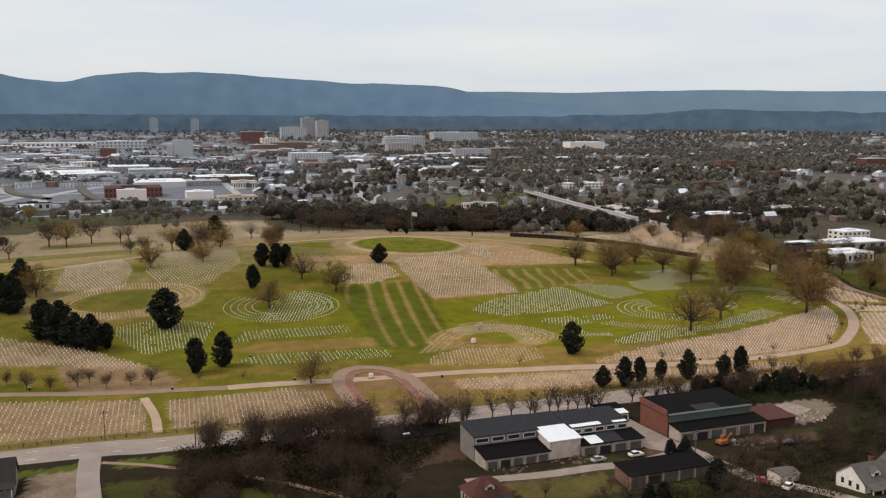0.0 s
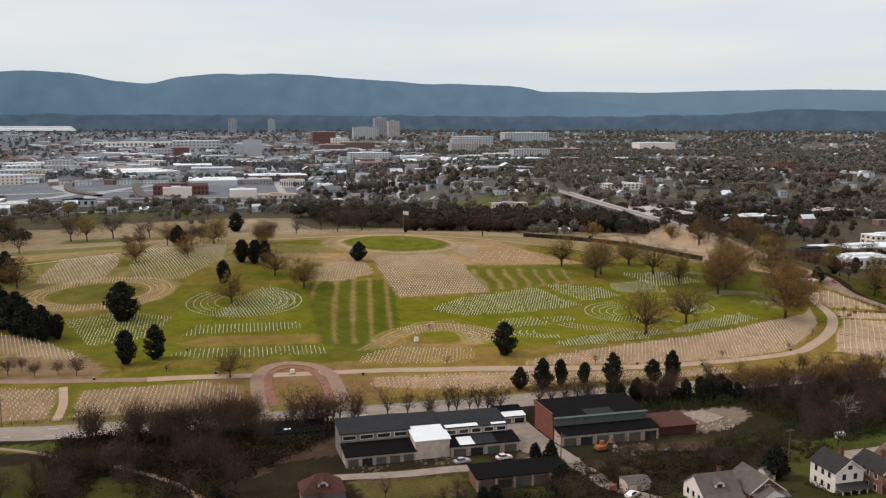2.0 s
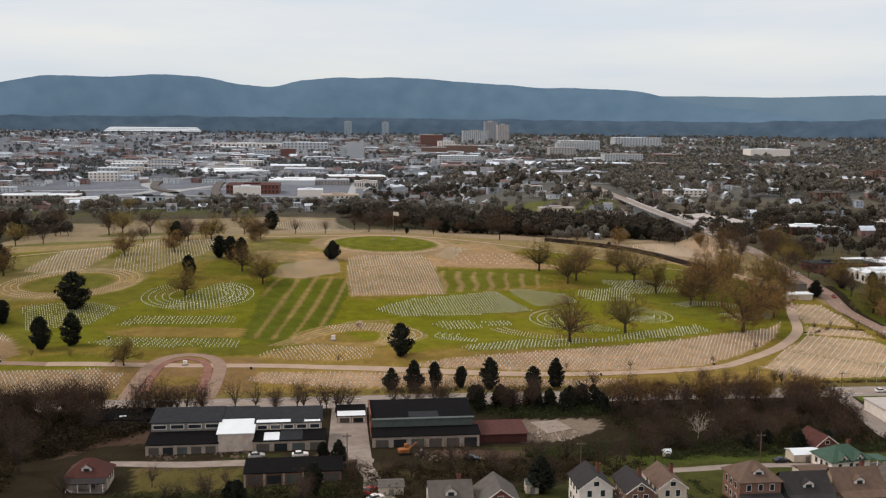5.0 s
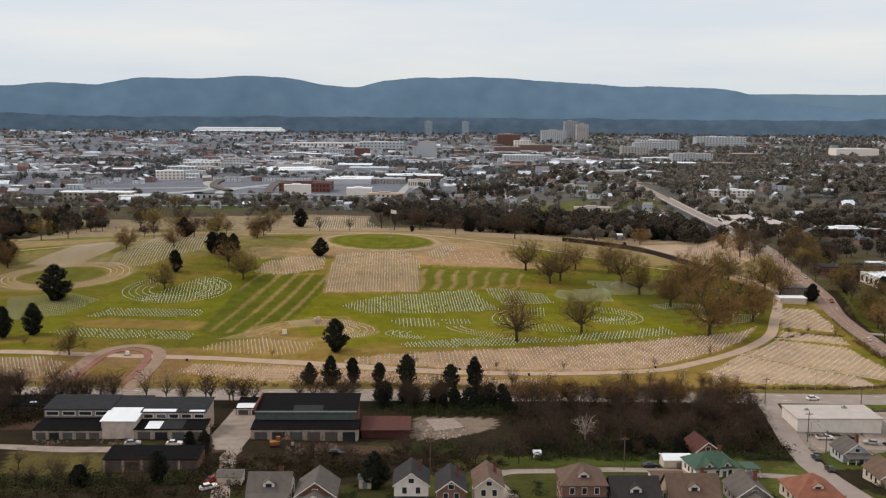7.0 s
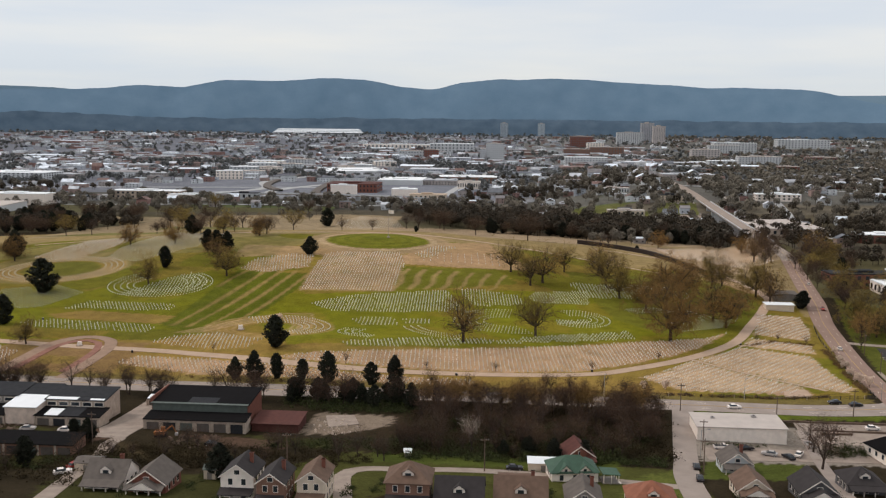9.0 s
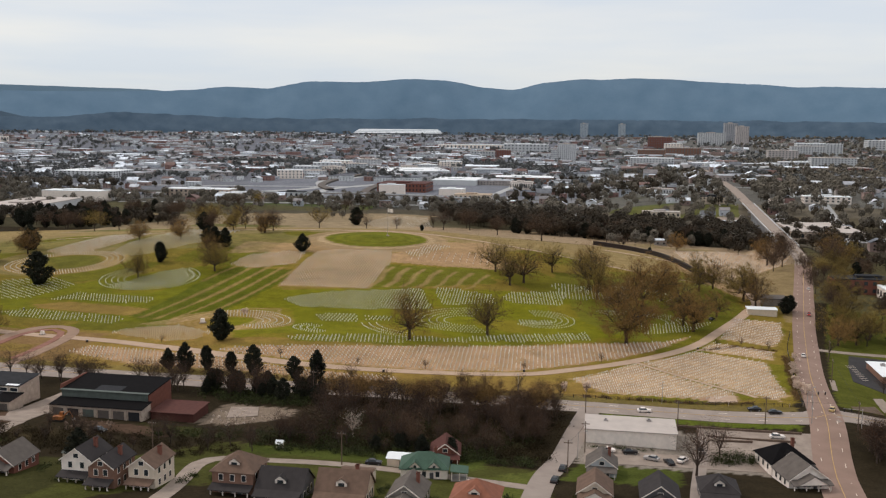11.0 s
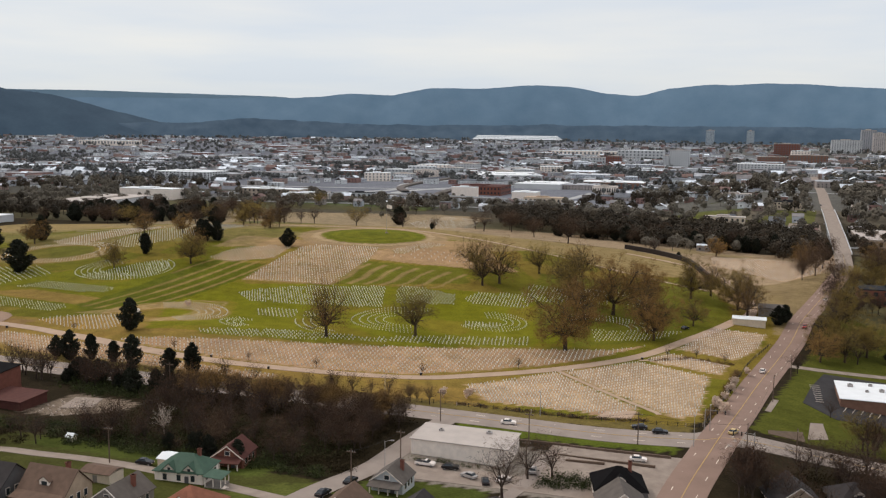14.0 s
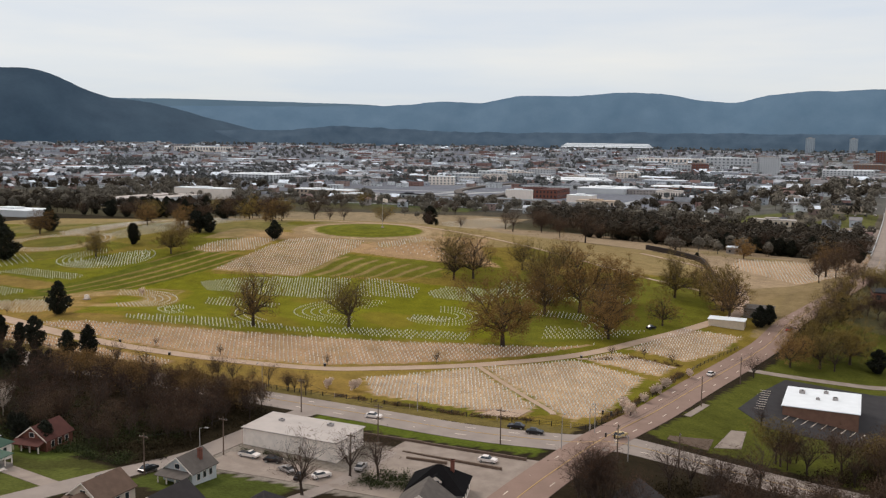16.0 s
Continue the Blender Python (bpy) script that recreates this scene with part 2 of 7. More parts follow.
M_MEMBRANE = paint("white_membrane_roof", (0.76, 0.77, 0.78), spread=0.1, size=4, warm=False)
M_GREYROOF = paint("pale_grey_flat_roof", (0.42, 0.41, 0.40), spread=0.16, size=4)
M_OLDSTONE = paint("blackened_wall_stone", (0.026, 0.020, 0.017), 0.95)
M_WOOD = paint("weathered_pole_wood", (0.13, 0.10, 0.08), 0.95)
M_METAL = paint("galvanised_metal", (0.32, 0.33, 0.34), 0.45)
M_BLACK = paint("black_plastic", (0.02, 0.02, 0.022), 0.6)
M_TYRE = paint("tyre_rubber", (0.015, 0.015, 0.016), 0.9)

# ---- mesh builder ----
class Build:
    def __init__(self):
        self.v, self.f = [], []

    def face(self, *pts):
        k = len(self.v)
        self.v.extend(pts)
        self.f.append(tuple(range(k, k + len(pts))))

    def box(self, x0, y0, z0, x1, y1, z1, bottom=True):
        k = len(self.v)
        self.v.extend([(x0, y0, z0), (x1, y0, z0), (x1, y1, z0), (x0, y1, z0), (x0, y0, z1), (x1, y0, z1), (x1, y1, z1), (x0, y1, z1)])
        fs = [(4, 5, 6, 7), (0, 1, 5, 4), (1, 2, 6, 5), (2, 3, 7, 6), (3, 0, 4, 7)] + ([(3, 2, 1, 0)] if bottom else [])
        self.f.extend(tuple(k + i for i in f) for f in fs)
        return self

    def solid(self, low, high):
        """Closed body between two rings of points."""
        k, n = len(self.v), len(low)
        self.v.extend(low), self.v.extend(high)
        self.f.append(tuple(k + n - 1 - i for i in range(n)))
        self.f.append(tuple(k + n + i for i in range(n)))
        self.f.extend((k + i, k + (i + 1) % n, k + n + (i + 1) % n, k + n + i) for i in range(n))
        return self

    def tube(self, a, b, ra, rb, n=5):
        a, b = Vector(a), Vector(b)
        d = (b - a)
        if d.length < 1e-5:
            return self
        d.normalize()
        u = d.orthogonal().normalized()
        w = d.cross(u)
        k = len(self.v)
        for p, r in ((a, ra), (b, rb)):
            for i in range(n):
                t = 2 * math.pi * i / n
                self.v.append(tuple(p + (u * math.cos(t) + w * math.sin(t)) * r))
        self.f.extend((k + i, k + (i + 1) % n, k + n + (i + 1) % n, k + n + i) for i in range(n))
        self.f.append(tuple(k + n + i for i in range(n)))
        return self

    def mesh(self, name):
        me = bpy.data.meshes.new(name)
        me.from_pydata(self.v, [], self.f)
        me.update()
        return me


def part(name, b, material, parent=None, label="", smooth=False):
    """Links what was built as one mesh object, under a thing or a part of it."""
    me = b.mesh(name) if isinstance(b, Build) else b
    if not me.materials:
        me.materials.append(material)
    if smooth:
        me.polygons.foreach_set("use_smooth", [True] * len(me.polygons))
    ob = new(name, me)
    ob.parent = parent
    return tagged(ob, label)


def thing(name, x, y, z, turn, label, category, group="", kind=""):
    ob = new(name)
    ob.empty_display_size = 0.5
    ob.matrix_world = pose(x, y, z, 0, 0, turn)
    return tagged(ob, label, category, group, kind)


# ---- the lie of the land ----
def smooth(v):
    v = np.clip(v, 0, 1)
    return v * v * (3 - 2 * v)


# low swells of the ground: centre, half-widths, height
SWELLS = [(188, 322, 46, 32, 4.6), (262, 350, 40, 34, 2.2), (330, 256, 95, 40, 2.6), (383, 490, 34, 40, 3.0), (50, 336, 40, 30, 2.0), (200, 615, 60, 30, 1.6), (404, 276, 26, 34, 2.0), (180, 553, 30, 28, 1.7), (140, 215, 70, 26, 1.6), (115, 322, 36, 22, 0.9), (113, 186, 46, 16, -3.2)]
# height of the avenue's carriageway, by y
CROWN = [(430, -25.5), (457, -24.9), (540, -24.0), (635, -21.8), (712, -20.4), (847, -17.5), (940, -14.8), (1081, -9.4), (1280, -7.0)]
AVENUE = [(372, -120), (388, 140), (396, 223), (403.5, 270), (412.8, 338), (421.5, 389), (434.3, 460), (452, 550), (468, 635), (473, 712), (477, 805), (482, 940), (486, 1081), (495, 1280), (503, 1500), (524, 1971), (540, 2400)]


def land(x, y):
    x, y = np.asarray(x, float), np.asarray(y, float)
    z = -24.0 - 0.008 * np.clip(x - 200, -300, 50) - 0.02 * np.clip(x - 250, 0, 300) * (1 - smooth((y - 650) / 150)) - 0.10 * np.clip(x - 408, 0, 60) * (1 - smooth((y - 400) / 120)) + 0 * y
    z = z + 0.13 * np.clip(222 - y, 0, 90) + 0.02 * np.clip(132 - y, 0, 400)
    rx = np.where(x < 150, 225.0, 195.0)
    d = (np.abs(x - 150) / rx) ** 2.4 + (np.abs(y - 560) / np.where(y < 560, 125.0, 150.0)) ** 2.4
    z = z + 18.5 * np.exp(-d)
    for sx, sy, ax, ay, h in SWELLS:
        z = z + h * np.exp(-((x - sx) / ax) ** 2 - ((y - sy) / ay) ** 2)
    far = np.hypot(x - 230, y)
    # the upland of houses beyond the railway
    z = z + (21.0 - 0.004 * np.clip(far - 1300, 0, 1500)) * smooth((y - 890) / 170) * smooth((x - 260) / 170) * (1 - smooth((far - 2500) / 1100))
    z = z - np.clip((y - 600) / 200, 0, 1) * 5 - (0.004 + 0.005 * smooth((far - 2400) / 900)) * np.clip(far - 1200, 0, 1300) + 0.035 * np.clip(far - 2700, 0, 1700)
    # the avenue's bank up to the overpass
    line = np.interp(y, [p[1] for p in AVENUE], [p[0] for p in AVENUE])
    crown = np.interp(y, [p[0] for p in CROWN], [p[1] for p in CROWN])
    bank = smooth((34 - np.abs(x - line)) / 24) * smooth((y - 430) / 40) * (1 - smooth((y - 715) / 20) + smooth((y - 985) / 30)) * (1 - smooth((y - 1150) / 120))
    return z + (crown - z) * bank


def gz(x, y):
    return float(land(x, y))


def curve(points, step=4.0, closed=False):
    """A smooth line through the points, at even steps."""
    p = [Vector(q) for q in points]
    out = []
    n = len(p)
    for i in range(n if closed else n - 1):
        a, b = p[i], p[(i + 1) % n]
        pa = p[(i - 1) % n] if closed or i > 0 else a * 2 - b
        pb = p[(i + 2) % n] if closed or i + 2 < n else b * 2 - a
        k = max(1, int((b - a).length / step))
        for j in range(k):
            t = j / k
            out.append(0.5 * ((2 * a) + (b - pa) * t + (2 * pa - 5 * a + 4 * b - pb) * t * t + (3 * a - pa - 3 * b + pb) * t ** 3))
    out.append(p[0].copy() if closed else p[-1])
    return np.array([(q.x, q.y) for q in out])


def inside(x, y, poly):
    hit = np.zeros(np.shape(x), bool)
    for (xa, ya), (xb, yb) in zip(poly, poly[1:] + poly[:1]):
        cross = (ya > y) != (yb > y)
        hit ^= cross & (x < (xb - xa) * (y - ya) / (yb - ya + 1e-12) + xa)
    return hit


def near_line(x, y, line):
    best = np.full(np.shape(x), 1e9)
    for (xa, ya), (xb, yb) in zip(line[:-1], line[1:]):
        dx, dy = xb - xa, yb - ya
        t = np.clip(((x - xa) * dx + (y - ya) * dy) / (dx * dx + dy * dy + 1e-9), 0, 1)
        best = np.minimum(best, np.hypot(x - xa - t * dx, y - ya - t * dy))
    return best


# lines of the plan
HOLTZ = [(-900, 262), (-300, 272), (-35, 274), (15, 271.5), (120, 269), (240, 267.5), (302, 265.5), (342.7, 266.3), (394.7, 269.5), (440.2, 284), (700, 320)]
DRIVE = [(-90, 356), (-35, 340), (-2, 329.8), (36.5, 320.4), (71.1, 317.8), (119.4, 313.8), (150.3, 306.3), (184.1, 297.6), (219.1, 294.8), (263.8, 297.9), (298.7, 305.7), (318.5, 318.8), (346, 343), (370, 373), (386, 408), (403.5, 449.6), (412.9, 481.9), (404.6, 548.1), (380, 610), (330, 650)]
STREET = [(327.3, 264.8), (323.2, 239.2), (319.3, 214), (315.6, 187.6), (314, 120), (310, -80)]
ALLEY = [(84.7, 210.5), (89.7, 209.8), (105.9, 207.2), (122.1, 206.9), (134.1, 205.3), (153.5, 209.1), (154.1, 200.4), (155.9, 192.6), (155.6, 184.7), (160, 165), (164, 140)]
BACKLANE = [(233, 110), (231, 148), (229, 163), (226, 179.7), (230, 187), (242, 188.5), (262, 191), (285.1, 189.5), (314.1, 185.6)]
LANE_LEFT = [(-9, 268), (-9.5, 252), (-9, 236), (-8, 200)]
PATH_LEFT = [(-6, 262), (6, 256), (16, 249), (27, 242), (36, 234), (47, 222), (54, 206), (58, 190), (60, 170)]

# plots of headstones: outline, turn of the rows, distance along and between the rows, sward
PLOTS = {
    "square": ([(155, 500), (161, 508), (200, 513), (205.5, 486), (205, 435), (155, 431.5), (154, 466)], 2, 1.7, 3.3, "tan"),
    "slope_left": ([(112, 466), (117, 489), (135, 499), (149, 500), (151, 474), (130, 461)], 12, 1.8, 3.4, "tan"),
    "white_west": ([(166, 409), (173, 416), (188, 427), (213.5, 434), (234, 442), (246, 405), (210, 398), (182, 395)], 3, 1.6, 2.9, "green"),
    "white_mid": ([(239, 443), (253, 445), (272, 440), (276, 424), (250, 413.5)], 4, 1.7, 3.2, "green"),
    "white_east": ([(277, 436), (281, 448), (311, 461), (309, 431), (285, 427)], 8, 1.7, 3.2, "green"),
    "white_low": ([(191, 384.6), (210.5, 390), (216.7, 374.4), (198.7, 370)], 3, 2.0, 3.4, "green"),
    "white_low_two": ([(214.8, 388), (228.5, 388.5), (231.4, 378.5), (219.7, 375.3)], 3, 2.0, 3.4, "green"),
    "white_band": ([(197, 326.4), (223, 344.7), (265.6, 347.7), (290.8, 367), (323.8, 384), (326, 370.5), (294.4, 354), (268, 341.5), (236.3, 332.5), (203, 320)], 12, 1.8, 3.2, "green"),
    "ring_rows": ([(289, 397), (306, 402), (307, 393), (292, 388)], 14, 1.7, 3.0, "green"),
    "long_strip": ([(176, 304), (185, 308), (203, 314), (237, 327.5), (269, 336.5), (295, 348.5), (326, 365), (359, 379), (371, 391.9), (353, 361.3), (336.1, 342.4), (313.5, 322.4), (296.7, 309.9), (263.8, 301), (219.1, 298.7), (183.8, 301.1)], 4, 1.9, 3.0, "tan"),
    "front_mid": ([(113.5, 295.7), (119, 305.9), (150.6, 301.1), (204.8, 290.7), (255.1, 288), (255.2, 279.6), (149.5, 284)], -6, 1.9, 3.0, "tan"),
    "corner_west": ([(318.8, 305.1), (327.5, 313.7), (344.1, 336.2), (379.1, 301.3), (373.7, 289.6), (331.8, 286.8)], 52, 1.5, 2.7, "pale"),
    "corner_east": ([(347, 338.7), (371, 364.9), (398, 354.3), (397.3, 300.1), (391.9, 291.2), (381, 303.7)], 52, 1.5, 2.7, "pale"),
    "gate_low": ([(373, 368.1), (381, 384.8), (404, 371.9), (402, 358.7)], 52, 1.6, 2.8, "pale"),
    "gate_high": ([(384, 392.1), (396.3, 435.4), (419.2, 438.1), (415, 410), (407, 384)], 52, 1.6, 2.8, "pale"),
    "front_left": ([(-120, 342), (-38, 332), (7, 317.6), (8, 284), (-34, 289), (-120, 294)], -4, 1.9, 3.0, "worn"),
    "front_left_two": ([(14.7, 313.6), (57.7, 312.8), (68.4, 306.3), (68.9, 290), (60, 284), (14.8, 283.5)], -4, 1.7, 2.8, "worn"),
    "bank_left": ([(-110, 470), (-75, 450), (-29.1, 407.9), (-12.0, 395.0), (10.6, 362.9), (5.0, 356.6), (-22.9, 374.1), (-110, 395)], -18, 2.0, 3.3, "tan"),
    "loop_side": ([(115.9, 325.8), (120.5, 339.7), (138, 348), (163.6, 330), (160.8, 314.6), (146.8, 314.5)], 12, 1.8, 3.0, "dry"),
    "meadow_rows": ([(42.6, 353.5), (54, 362), (106.6, 358), (106, 346), (55.6, 342.5)], -3, 2.0, 3.2, "green"),
    "meadow_rows_two": ([(46.5, 384), (55, 403), (101, 400), (101, 387), (59.5, 388.6)], -3, 1.9, 3.0, "green"),
    "left_arc": ([(-5, 423), (23, 432), (44, 419), (35, 388), (11, 378)], -32, 1.8, 2.9, "green"),
    "round_rows": ([(62, 415), (83, 413), (102, 428), (104, 443), (89, 458), (78, 447)], 10, 1.8, 2.9, "green"),
    "crest_rows": ([(208, 509), (221, 545), (233, 543), (218, 503)], 4, 1.9, 3.4, "tan"),
    "far_left": ([(-29, 500), (-24, 570), (6, 575), (12, 535), (6, 491), (-10, 487)], 12, 1.9, 3.4, "tan"),
    "far_left_two": ([(17, 520), (26, 600), (74, 576), (70, 521), (46, 479), (24, 488)], 10, 1.9, 3.8, "patchy"),
    "top_right": ([(215, 520), (262, 530), (262, 498), (212, 491)], 4, 4.6, 7.0, "bare"),
    "ridge_right": ([(300, 474.5), (340.7, 485.5), (345.5, 456.8), (310, 445.4)], 4, 2.0, 3.2, "green"),
    "lodge_field": ([(388, 640), (430, 592), (452, 610), (462, 650), (466, 700), (420, 716), (384, 700)], 8, 2.2, 4.2, "pale"),
    "far_field": ([(105, 930), (145, 915), (165, 830), (120, 805), (90, 850)], 4, 2.6, 5.0, "pale"),
    "under_oaks": ([(345, 408.6), (385.2, 423.3), (372, 403), (350, 387)], 30, 1.9, 3.0, "green"),
}
# rings of headstones: centre, radii of the outermost ring, turn, number of rings, gap, arc from and to (degrees)
RINGS = [
    ((77.5, 436), (28, 24), 0, 5, 3.4, 130, 420, "green"),
    ((266.5, 387), (25.5, 24.5), 0, 5, 3.6, 85, 300, "green"),
    ((301, 402), (16, 16), 0, 4, 3.0, -130, 120, "green"),
    ((158, 360), (28, 24), 15, 5, 3.2, -60, 110, "dry"),
    ((6, 466), (36, 28), 0, 4, 3.4, 0, 360, "dry"),
    ((344, 412), (28, 22), 25, 4, 3.2, -20, 110, "green"),
    ((340.5, 466.3), (26, 18), 0, 4, 3.2, -30, 200, "green"),
    ((214.9, 355.9), (24, 16), 0, 4, 3.2, 150, 250, "green"),
    ((262, 386), (46, 44), 0, 3, 3.4, 200, 250, "green"),
]
TAN, DRY = (0.330, 0.226, 0.148), (0.232, 0.152, 0.050)
GREEN, MOWN = (0.104, 0.109, 0.011), (0.078, 0.094, 0.010)
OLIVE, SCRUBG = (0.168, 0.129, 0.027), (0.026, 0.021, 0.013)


def ground_cover(x, y):
    """The colour of what grows at each place."""
    px, py = x, y
    x, y = x + 0.7 * np.sin(1.1 * x + 1.9 * y) + 0.5 * np.sin(2.3 * y - 0.7 * x), y + 0.7 * np.sin(1.3 * y - 1.6 * x) + 0.5 * np.sin(2.1 * x)
    n = len(x)
    c = np.empty((n, 3))
    c[:] = (0.075, 0.068, 0.052)
    wob = np.sin(x * 0.071 + 1.3 * np.sin(y * 0.053)) + np.sin(y * 0.083 + 1.7 * np.sin(x * 0.041))
    def lay(mask, colour, amount=1.0):
        a = (np.asarray(mask, float) * amount)[:, None]
        c[:] = c * (1 - a) + np.array(colour) * a
    near = (y < 700) & (np.abs(x - 150) < 420)
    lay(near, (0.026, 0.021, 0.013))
    lay(inside(x, y, [(59.6, 218.6), (331, 216.6), (330, 120), (60, 120)]) & (wob > 0.4), (0.042, 0.046, 0.015), 0.7)
    lay(inside(x, y, [(222, 204.1), (345.4, 202.7), (350, 120), (200, 120), (205, 179.6)]) & (wob > -0.5), (0.058, 0.064, 0.018), 0.8)
    lay(inside(x, y, [(324.9, 213.2), (353, 215.2), (352.4, 199), (320.2, 195.2)]), (0.065, 0.085, 0.018), 0.8)
    burial = inside(x, y, [(-170, 276), (250.2, 273.2), (394.4, 282.3), (403.2, 300.4), (429.4, 449.7), (426, 600.3), (326.4, 689.6), (-40, 700), (-190, 640)])
    lay(burial, OLIVE)
    lay(burial & (wob > 0.1), GREEN, 0.75)
    lay(burial & (y > 560 + 12 * wob), (0.24, 0.185, 0.095), 0.85)
    lay(burial & (y < 330) & (x > 75) & (x < 330), DRY, 0.6)
    lay(inside(x, y, [(-130, 570), (30, 590), (143.5, 594), (140, 530), (100, 505), (60, 500), (-60, 496), (-120, 510)]) & (wob < 1.2), (0.185, 0.160, 0.070), 0.7)
    green_bowl = inside(x, y, [(50, 430), (110, 470), (150, 445), (160, 425), (250, 445), (330.2, 461.6), (401.3, 474.2), (390.1, 421.9), (350, 381), (271.7, 339.4), (177.1, 319.5), (149.8, 371.2), (109.5, 350.5), (29.6, 345.1), (20, 379.5)])
    lay(green_bowl, (0.132, 0.137, 0.009), 0.88)
    lay(green_bowl & (np.sin(x * 0.11 + 2 * np.sin(y * 0.07)) + np.sin(y * 0.13 + x * 0.05) > 0.9), (0.165, 0.130, 0.020), 0.6)
    lay(inside(x, y, [(300, 504.5), (392.5, 523.5), (405.5, 450.6), (385.1, 411.8), (345, 378.6), (320, 406.3)]), (0.108, 0.112, 0.016), 0.9)
    lay(inside(x, y, [(200, 487), (205, 518), (215, 545), (226, 562), (252, 577), (262, 540), (275, 515), (290, 500), (262, 491), (237, 487)]), (0.315, 0.215, 0.128), 0.85)
    lay(inside(x, y, [(100, 525), (150, 520), (205, 508), (205, 485), (150, 500), (100, 490)]), TAN, 0.6)
    lay(inside(x, y, [(384.4, 540), (401.6, 488.7), (424.7, 472.3), (417.9, 496), (427.7, 567.6), (424.6, 620.1), (408.9, 650.1), (375, 640)]), TAN, 0.75)
    lay(inside(x, y, [(395, 535), (440, 560), (458, 590), (468, 640), (474, 712), (455, 730), (380, 760), (290, 815), (140, 850), (80, 800), (140, 790), (250, 700), (330, 690), (372, 640)]), (0.285, 0.222, 0.152), 0.9)
    lay(inside(x, y, [(422, 440), (434, 448), (452, 540), (468, 625), (440, 602), (398, 540), (424, 480)]), (0.205, 0.158, 0.085), 0.9)
    lay(inside(x, y, [(330, 700), (385, 715), (440, 660), (440, 700), (385, 745), (335, 735)]) & (wob > -0.3), (0.20, 0.165, 0.075), 0.6)
    # the mown stripes with dry strips between
    stripes = inside(x, y, [(112, 464), (160, 460), (151, 420), (143.5, 374), (119, 352.3), (106, 362), (109, 435)])
    lay(stripes, MOWN, 0.9)
    far_stripes = inside(x, y, [(201, 482), (261, 486), (272.5, 463.5), (240, 447), (208, 439)])
    lay(far_stripes, (0.105, 0.110, 0.015), 0.9)
    for line in ([(118, 464), (113, 448), (110.5, 434)], [(129, 468), (122, 432), (117, 402), (113, 372), (112, 362)], [(138.5, 471), (130, 425), (122, 377), (120, 360)],
                 [(146, 466), (138, 420), (130, 374), (128, 362)], [(154, 461), (147, 420), (140, 379), (137, 368)]):
        lay(np.clip(1.7 - near_line(px, py, line) / (1.0 + 0.2 * wob), 0, 1) * (py < 466), (0.265, 0.185, 0.075), 0.75)
    for k in range(7):
        line = [(209 + 9.3 * k, 477 + 0.2 * k), (206.5 + 9.2 * k, 466), (208 + 8.6 * k, 452), (205 + 8.6 * k, 440 + 1.2 * k)]
        lay(np.clip(1.7 - near_line(px, py, line) / (0.9 + 0.3 * (k % 2) + 0.15 * wob), 0, 1), (0.255, 0.185, 0.085), 0.8)
    # the round knoll on the crest
    k = np.hypot((x - 180) / 34, (y - 553) / 33)
    lay(k < 1.42, (0.265, 0.195, 0.118), 0.85)
    lay((k < 1.16) & (k > 1.04), (0.36, 0.28, 0.18), 0.7)
    lay(k < 1.0, (0.128, 0.132, 0.016))
    lay((k < 0.93) & (k > 0.82) | (k < 0.66) & (k > 0.58) | (k < 0.3), (0.088, 0.104, 0.012), 0.7)
    # left round mound
    k = np.hypot((x - 0) / 46, (y - 472) / 38)
    lay((k < 1.0) & (k > 0.62), (0.22, 0.175, 0.09), 0.7)
    lay(k < 0.6 + 0.05 * wob, (0.120, 0.118, 0.030), 0.6)
    sward = {"worn": (0.245, 0.165, 0.098), "pale": (0.365, 0.268, 0.182), "tan": TAN, "patchy": (0.225, 0.172, 0.070), "bare": (0.315, 0.215, 0.128), "dry": DRY, "green": (0.134, 0.132, 0.016)}
    for poly, turn, a, b, kind in PLOTS.values():
        lay(inside(x, y, poly), sward[kind], 0.92)
    # thin turf breaking through the dry plots, and drier patches on the green
    fleck = np.sin(x * 0.31 + 2.1 * np.sin(y * 0.17)) + np.sin(y * 0.37 + 1.9 * np.sin(x * 0.21)) + 0.6 * np.sin(0.9 * x + 1.1 * y)
    dry_plot = np.zeros(n, bool)
    for poly, turn, a, b, kind in PLOTS.values():
        if kind in ("tan", "patchy", "worn"):
            dry_plot |= inside(x, y, poly)
    lay(dry_plot & (y > 400), (0.200, 0.158, 0.062), 0.30 + 0.30 * (fleck > 0.5))
    lay(dry_plot & (y <= 400), (0.215, 0.165, 0.075), 0.22 * (fleck > 0.4))
    lay(burial & (x < 125) & (y > 330) & (y < 560), (0.070, 0.078, 0.014), 0.28 + 0.12 * np.clip(fleck, -1, 1))
    for (cx, cy), (rx, ry), turn, count, gap, a0, a1, kind in RINGS:
        if kind == "dry":
            d = np.hypot((x - cx) / (rx + 1), (y - cy) / (ry + 1))
            lay((d < 1.0) & (d > 1 - count * gap / rx), DRY, 0.6)
            for k in range(count):
                lay(np.clip(1.5 - np.abs(np.hypot((px - cx) / rx, (py - cy) / ry) * rx - (rx - k * gap) - 1.2) / 0.55, 0, 1), (0.34, 0.245, 0.14), 0.55)
    for s in (1.0, 0.9, 0.8, 0.7):
        arch = [(150 + (u - 150) * s, 350 + (v - 350) * s) for u, v in ((119, 347.6), (136, 371), (154.5, 388.7), (171, 390.5), (176.4, 371), (170, 337))]
        lay(np.clip(1.5 - near_line(px, py, arch) / 0.6, 0, 1), (0.34, 0.25, 0.15), 0.7)
